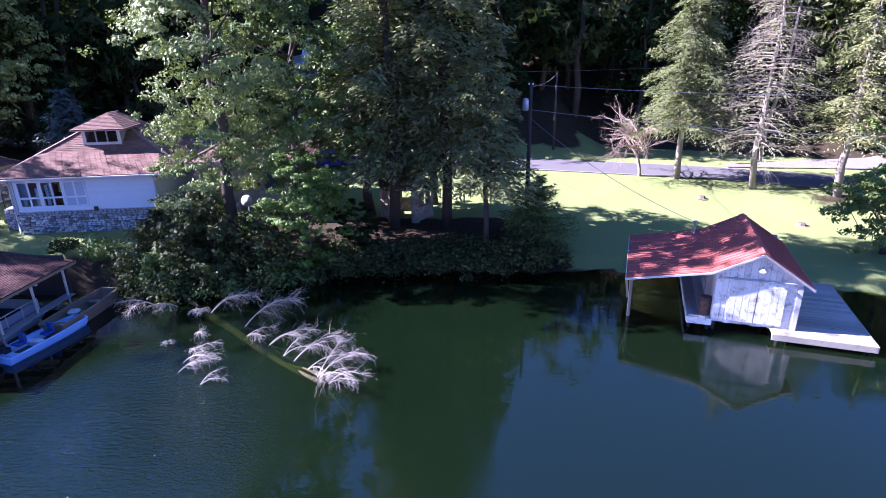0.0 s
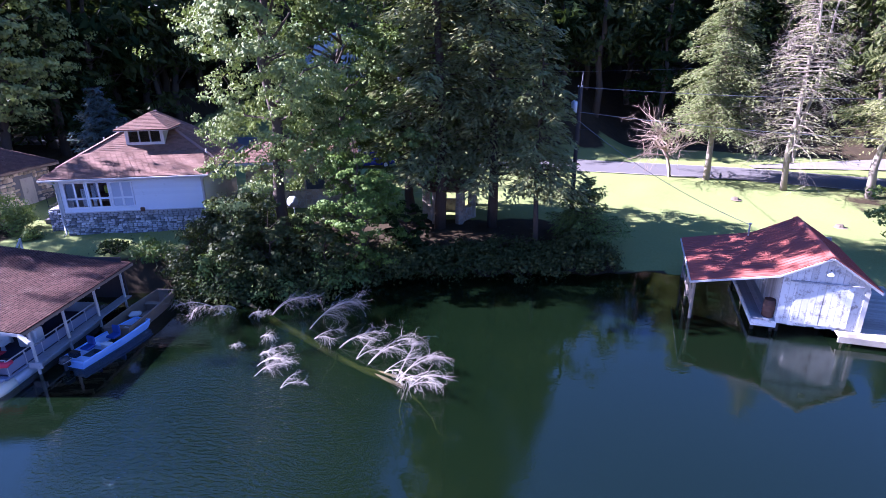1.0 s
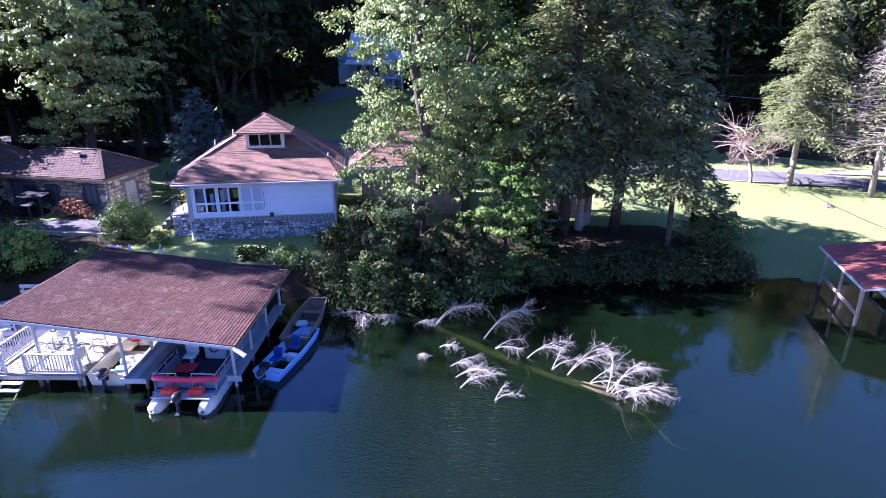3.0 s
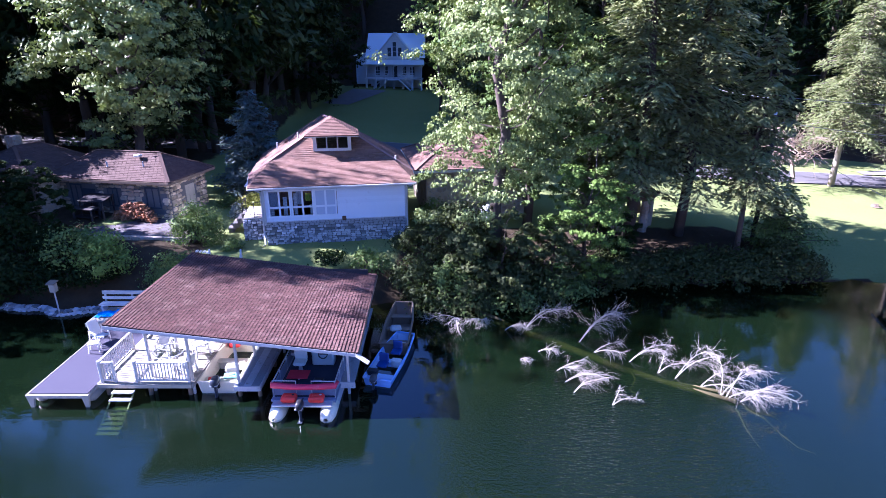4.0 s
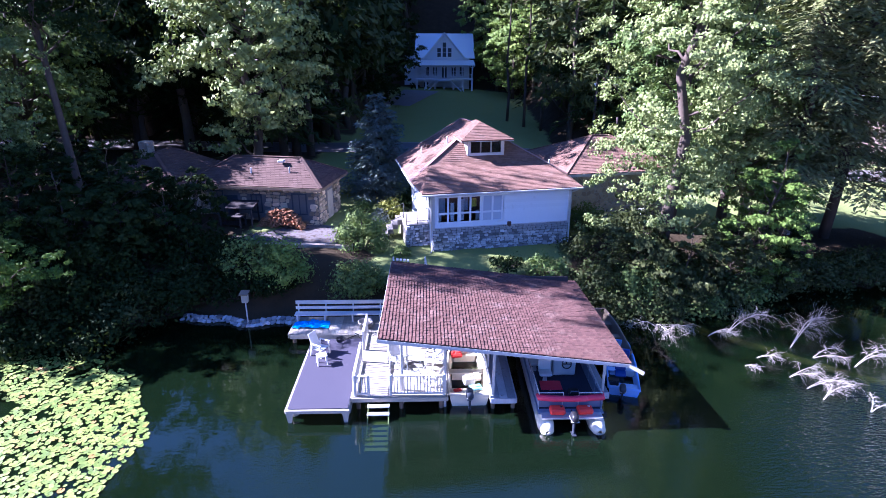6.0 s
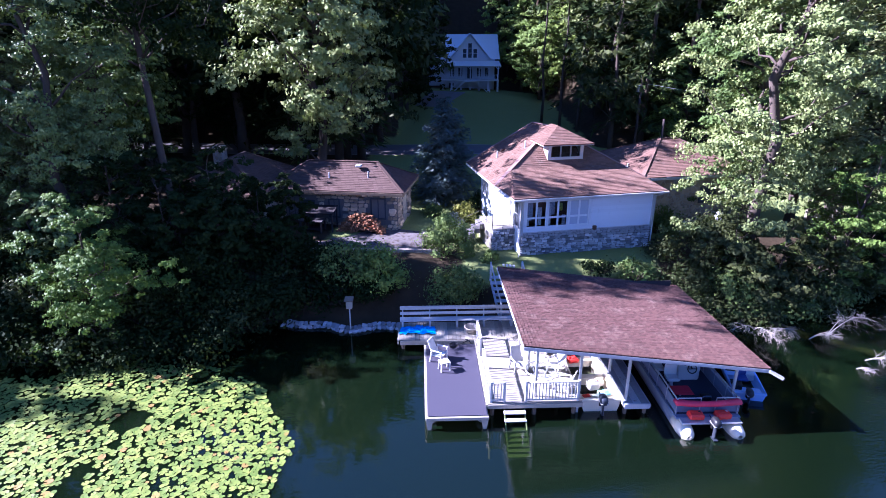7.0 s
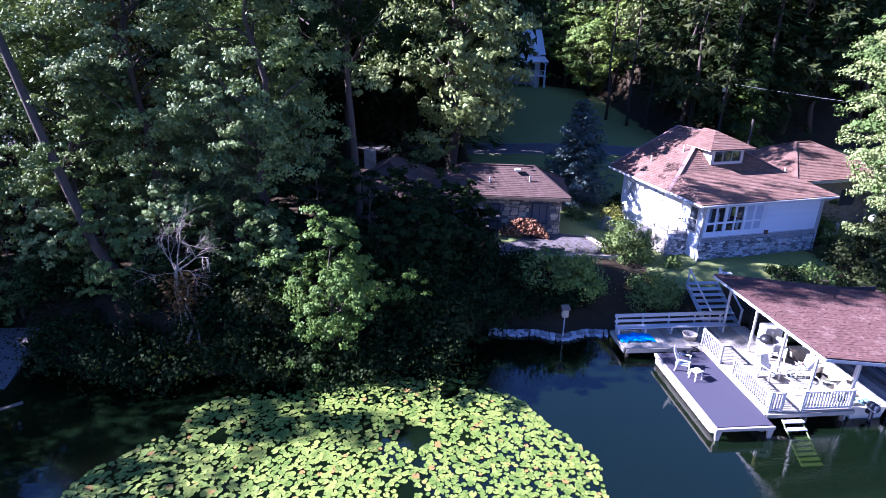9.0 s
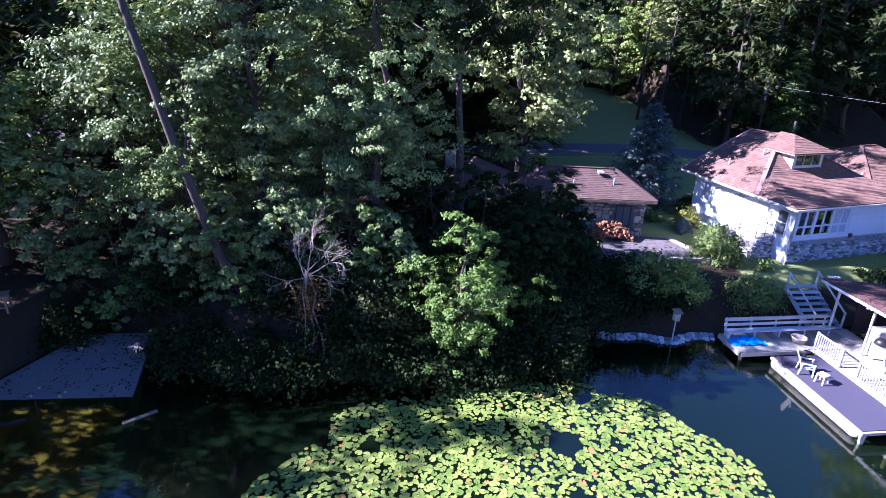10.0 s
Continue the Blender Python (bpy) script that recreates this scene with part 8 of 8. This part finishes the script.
p0, z0 = utility_pole(4.4, 37.2, 9.4, "dark wooden utility pole with a transformer in the lawn")
p1, z1 = utility_pole(8.6, 62.0, 8.0, "slim wooden utility pole beyond the lane", False)
p2, z2 = utility_pole(-10.4, 62.6, 8.6, "wooden utility pole beside the lane", True)
p3, z3 = utility_pole(-9.0, 58.8, 4.8, "short wooden pole beside the lane", False)
p4, z4 = utility_pole(40.0, 42.5, 8.4, "wooden utility pole at the lane's bend", False)


def wire(name, a, b, sag, r=0.016):
    a, b = Vector(a), Vector(b)
    pts = [a + (b - a) * k / 16 - Vector((0, 0, sag * 4 * (k / 16) * (1 - k / 16))) for k in range(17)]
    tagged(part(name, Shape().tube(pts, r, 5), "wire"), "thin pale overhead wire strung between poles", "wire", "overhead wires")


wire("overhead_wire", (4.4, 37.2, z0 + 9.4), (40, 42.5, z4 + 8.0), 0.5, 0.016)
wire("overhead_wire", (4.4, 37.2, z0 + 7.9), (40, 42.5, z4 + 4.8), 0.6, 0.016)
wire("overhead_wire", (4.4, 37.2, z0 + 8.0), (-10.4, 62.6, z2 + 8.0), 0.4, 0.012)
wire("overhead_wire", (4.4, 37.2, z0 + 9.3), (8.6, 62, z1 + 7.8), 0.3)
wire("service_wire", (4.4, 37.2, z0 + 7.4), (13.05, 30.9, 3.6), 0.5, 0.014)
wire("overhead_wire", (-10.4, 62.6, z2 + 8.4), (40, 70, z2 + 9), 0.5, 0.012)

# ---- small things on the lawn ----
for x, y, text in ((18.8, 46.0, "low weathered tree stump in the lawn"), (23.4, 39.8, "low weathered tree stump in the lawn with dry earth round it")):
    z = at_land(x, y)
    e = thing("tree_stump", pose(x, y, z), text, "stump", "stumps in the lawn")
    rg = np.random.default_rng(int(x))
    s = Shape()
    rings = []
    for h, r in ((0.0, 0.36), (0.06, 0.28), (0.16, 0.24), (0.20, 0.2)):
        rings.append([(math.cos(a) * r * (1 + 0.15 * math.sin(3 * a + h)), math.sin(a) * r * (1 + 0.15 * math.cos(5 * a)), h + 0.03 * rg.random()) for a in np.linspace(0, 2 * math.pi, 15)[:-1]])
    s.loft(rings)
    s.f.append(tuple(range(len(s.v) - 14, len(s.v))))
    part("wood", s, "stump_wood", e)
    part("earth", Shape().lathe([(0.42, 0.01), (0.36, 0.03), (0.25, 0.04)], (0.05, -0.05, 0), 14), "old_wood", e)
ac = thing("air_conditioner", pose(-15.6, 36.6, at_land(-15.6, 36.6)), "pale metal air conditioner unit on the lawn beside the house", "air conditioner")
part("case", Shape().box((0, 0, 0.4), (0.8, 0.7, 0.8), None, 0.03), "trim", ac)
part("fan_grille", Shape().lathe([(0.3, 0.8), (0.3, 0.82)], n=16), "iron", ac)
sd = thing("satellite_dish", pose(-13.9, 35.4, at_land(-13.9, 35.4)), "grey satellite dish on a short pole at the grove's edge", "satellite dish")
part("mast", Shape().tube([(0, 0, 0), (0, 0, 1.3)], 0.04, 8), "alu", sd)
part("dish", Shape().lathe([(0.04, 0.0), (0.2, 0.04), (0.36, 0.12), (0.38, 0.13)], (0, 0, 0), 18, pose(0, -0.08, 1.4, 65, 0, 0)), "alu", sd, smooth=True)
part("arm", Shape().tube([(0, -0.1, 1.2), (0, -0.5, 1.45)], 0.015, 6), "alu", sd)


# ---- parked car behind the grove ----
def parked_car():
    e = thing("parked_car", pose(-12.2, 52.7, at_land(-12.2, 52.7), 0, 0, 14), "dark blue saloon car parked in the shade beside the lane", "car")

    def ring(x, w, low, high):
        return [(x, -w, low + 0.1), (x, -w, high - 0.12), (x, -w + 0.12, high), (x, w - 0.12, high), (x, w, high - 0.12), (x, w, low + 0.1), (x, w - 0.1, low), (x, -w + 0.1, low)]
    rings = [ring(x, w, low, high) for x, w, low, high in ((-2.25, 0.72, 0.42, 0.78), (-2.1, 0.84, 0.30, 0.92), (-1.3, 0.9, 0.26, 0.96), (0.0, 0.9, 0.26, 0.95), (0.9, 0.9, 0.26, 0.93), (1.9, 0.84, 0.28, 0.80), (2.22, 0.7, 0.40, 0.62))]
    s = Shape().loft(rings)
    s.add(rings[0], [tuple(range(7, -1, -1))]).add(rings[-1], [tuple(range(8))])
    body = part("body", s, "car_blue", e)
    rings = [[(x, -w, z), (x, w, z), (x + dx, w - 0.16, 1.42), (x + dx, -w + 0.16, 1.42)] for x, w, z, dx in ((-1.75, 0.8, 0.93, 0.55), (1.05, 0.8, 0.92, -0.75))]
    part("cabin", Shape().loft(rings).add(rings[0], [(3, 2, 1, 0)]).add(rings[1], [(0, 1, 2, 3)]), "black", body)
    part("roof", Shape().slab([(-1.22, -0.66, 1.43), (0.32, -0.66, 1.43), (0.32, 0.66, 1.43), (-1.22, 0.66, 1.43)], 0.04), "car_blue", body)
    for x in (-1.38, 1.35):
        for y, k in ((-0.84, 1), (0.84, -1)):
            w = part("wheel", Shape().lathe([(0.22, -0.1), (0.31, -0.09), (0.32, 0.0), (0.31, 0.09), (0.22, 0.1)], (0, 0, 0), 16, pose(x, y, 0.32, 90, 0, 0)), "black", e)
            part("rim", Shape().lathe([(0.05, 0.0), (0.19, 0.01), (0.2, 0.03)], (0, 0, 0), 12, pose(x, y - 0.12 * k, 0.32, 90 * k, 0, 0)), "alu", w)
    for y in (-0.6, 0.6):
        part("tail_light", Shape().box((-2.17, y, 0.74), (0.1, 0.24, 0.12), None, 0.02), "fuel_red", e)
        part("headlight", Shape().box((2.08, y, 0.62), (0.16, 0.24, 0.1), None, 0.02), "plastic", e)


parked_car()


# ---- sunken tree ----
def arched(s, rg, x, y, heading, length):
    """A bough that rises from the water and arches over, its side twigs swept forward and hanging at their tips."""
    out = np.array([math.cos(heading), math.sin(heading), 0])
    side = np.array([-out[1], out[0], 0])
    h, bend = length * rg.uniform(0.30, 0.5), rg.normal() * 0.2

    def at(f):
        return np.array([x, y, -0.1]) + out * length * f + side * bend * length * f * f + np.array([0, 0, h * (2.6 * f - 1.9 * f * f) + 0.05])
    s.tube([at(k / 8) for k in range(9)], [0.023 * (1 - 0.1 * k) for k in range(9)], 5, cap=False)
    for k in range(int(7 + 5 * length)):
        f = rg.uniform(0.22, 0.98)
        turn = rg.choice((-1, 1)) * rg.uniform(0.3, 0.85)
        way = out * math.cos(turn) + side * math.sin(turn) + np.array([0, 0, rg.uniform(0.0, 0.5)])
        reach = length * rg.uniform(0.16, 0.36) * (1.15 - 0.5 * f)
        branching(s, rg, at(f), way / np.linalg.norm(way), reach, 0.0085, 2, 0.40, 0.10, 3)


def sunken_tree():
    e = thing("fallen_tree", pose(0, 0, 0), "fallen bleached tree lying half sunken in the lake", "fallen tree")
    rg = np.random.default_rng(70)
    s = Shape()
    line = [(-15.2, 28.0, 0.05), (-12.8, 26.2, -0.26), (-10.6, 24.7, -0.34), (-8.2, 22.7, -0.34), (-6.2, 21.0, -0.14), (-4.6, 19.8, 0.08)]
    s.tube(line, [0.2, 0.19, 0.18, 0.15, 0.11, 0.09], 9)
    s.tube([(-7.0, 21.6, -0.2), (-5.6, 20.9, -0.05), (-4.4, 20.2, 0.12)], [0.09, 0.08, 0.06], 7)
    part("trunk", s, "sunk_wood", e, smooth=True)
    fans = [(-15.6, 26.6, (-0.7, -0.5, 0.3), 2.2, 3), (-14.4, 26.5, (-0.3, -0.7, 0.5), 2.0, 3), (-12.3, 25.9, (0.9, 0.2, 0.9), 2.8, 3), (-13.4, 25.6, (0.7, -0.1, 0.9), 1.5, 3),
            (-9.9, 24.5, (0.9, 0.3, 1.0), 3.0, 3), (-9.4, 23.6, (0.9, -0.1, 0.9), 2.2, 3), (-8.0, 22.8, (0.8, 0.5, 1.0), 2.6, 3),
            (-7.0, 21.9, (0.9, 0.3, 0.7), 2.2, 3), (-6.4, 21.5, (0.8, 0.6, 0.8), 2.9, 3), (-5.6, 20.9, (0.7, 0.2, 0.9), 2.2, 3), (-5.0, 20.3, (1.0, 0.5, 0.55), 2.9, 3), (-4.9, 20.1, (1.0, 0.15, 0.4), 2.8, 3), (-4.4, 19.9, (0.9, -0.25, 0.25), 1.8, 2),
            (-12.0, 23.6, (0.6, -0.7, 0.8), 1.5, 3), (-11.4, 22.0, (0.7, -0.4, 0.7), 2.0, 3), (-11.2, 21.1, (0.8, -0.2, 0.6), 2.2, 3), (-11.0, 20.3, (0.8, 0.2, 0.7), 2.0, 3), (-12.9, 22.9, (0.4, -0.6, 0.5), 1.1, 2), (-9.6, 19.5, (0.7, 0.2, 0.2), 1.1, 2)]
    for x, y, way, length, depth in fans:
        b = Shape()
        for _ in range(2):
            arched(b, rg, x, y, math.atan2(way[1], way[0]) + rg.normal() * 0.45, length * rg.uniform(0.6, 0.95))
        part("bough", b, "twig", e)
    for p, q in (((-4.3, 19.6, -0.12), (-2.6, 17.6, -0.6)), ((-4.6, 19.7, -0.2), (-4.4, 17.9, -0.7)), ((-8, 22.5, -0.2), (-8.2, 19.8, -0.5))):
        part("sunken_bough", Shape().tube(bent(rg, p, q, 5, 0.06), [0.05, 0.04, 0.03, 0.02, 0.01], 5), "sunk_wood", e)


sunken_tree()

# ---- things at the boat ramp ----
rack = thing("work_bench", pose(-69.4, 26.2, at_land(-69.4, 26.2), 0, 0, 20), "dark weathered work bench in the shade beside the boat ramp", "bench")
part("top", Shape().box((0, 0, 0.82), (1.9, 0.75, 0.06), None, 0.01), "old_wood", rack)
for x in (-0.85, 0.85):
    for y in (-0.3, 0.3):
        part("leg", Shape().box((x, y, 0.39), (0.09, 0.09, 0.82)), "old_wood", rack)
part("shelf", Shape().box((0, 0, 0.28), (1.7, 0.6, 0.05)), "old_wood", rack)
rg = np.random.default_rng(21)
cover = thing("tarp", rack.matrix_basis @ pose(-0.2, 0, 0.86), "folded blue tarp on the work bench", "tarp")
s = Shape()
for k in range(4):
    rings = [[(x, y * (1 - 0.06 * k) + 0.02 * rg.normal(), 0.05 * k + dz) for y, dz in ((-0.3, 0), (0.3, 0), (0.28, 0.045), (-0.28, 0.045))] for x in np.linspace(-0.6 + 0.04 * k, 0.6 - 0.05 * k, 5)]
    s.loft(rings)
    s.add(rings[0], [(3, 2, 1, 0)]).add(rings[-1], [(0, 1, 2, 3)])
part("fold", s, "tarp", cover)
plank = thing("floating_plank", pose(-61.2, 21.6, 0.02, 0, 0, 35), "short weathered plank floating at the bank", "plank")
part("board", Shape().box((0, 0, 0), (1.3, 0.2, 0.06), None, 0.01), "old_wood", plank)

# ---- water lilies ----
def lilies():
    e = thing("lily_patch", pose(0, 0, 0), "broad patch of floating yellow-green lily pads", "water lilies")
    rg = random.Random(12)
    made = []

    def pad(r, cup):
        n = 13
        pts = [(0, 0, 0.0)]
        for k in range(n):
            a = math.radians(14) + (2 * math.pi - math.radians(28)) * k / (n - 1)
            pts.append((math.cos(a) * r, math.sin(a) * r * 0.95, cup * (0.4 + 0.6 * math.sin(2.5 * a) ** 2)))
        return pts, [(0, k, k + 1) for k in range(1, n)]
    kinds = []
    for i in range(4):
        pts, faces = pad(1.0, 0.04 + 0.05 * i)
        me = bpy.data.meshes.new("lily_pad")
        me.from_pydata(pts, [], faces)
        me.materials.append(M["pad"])
        kinds.append(me)
    grid = {}
    tries = 0
    while len(made) < 5200 and tries < 90000:
        tries += 1
        x, y = rg.uniform(-57.5, -36.8), rg.uniform(8.5, 24.2)
        fx, fy = (x + 46.9) / 9.2, (y - 16.4) / 7.3
        lump = 0.10 * noise.noise(Vector((x * 0.35, y * 0.35, 3))) + 0.06 * noise.noise(Vector((x * 1.1, y * 1.1, 7)))
        if fx * fx + fy * fy > 1 + 2 * lump or (x < -53.4 and y > 19.3 + 0.3 * math.sin(3 * x)) or (x + 44.2) ** 2 + (y - 19.3) ** 2 < 0.5:
            continue
        if noise.noise(Vector((x * 0.55, y * 0.55, 11))) < -0.5 or noise.noise(Vector((x * 1.6, y * 1.6, 1))) < -0.5:
            continue
        r = rg.uniform(0.065, 0.155)
        cell = (int(x / 0.4), int(y / 0.4))
        if any((x - a) ** 2 + (y - b) ** 2 < (0.55 * (r + c)) ** 2 for i in (-1, 0, 1) for j in (-1, 0, 1) for a, b, c in grid.get((cell[0] + i, cell[1] + j), ())):
            continue
        grid.setdefault(cell, []).append((x, y, r))
        made.append((x, y, r))
    made.sort(key=lambda p: (p[0] + 45.5) ** 2 + (p[1] - 16.5) ** 2)
    rest = Shape()
    for k, (x, y, r) in enumerate(made):
        m = pose(x, y, 0.012 + 0.012 * rg.random(), rg.uniform(-4, 4), rg.uniform(-4, 4), rg.uniform(0, 360)) @ Matrix.Diagonal((r, r, r, 1))
        if k < 300:
            o = new("lily_pad", kinds[k % 4])
            o.parent = e
            o.matrix_basis = m
        else:
            me = kinds[k % 4]
            rest.add([v.co for v in me.vertices], [tuple(f.vertices) for f in me.polygons], m)
    tagged(part("pad_carpet", rest, "pad", e), kind="stuff")


lilies()
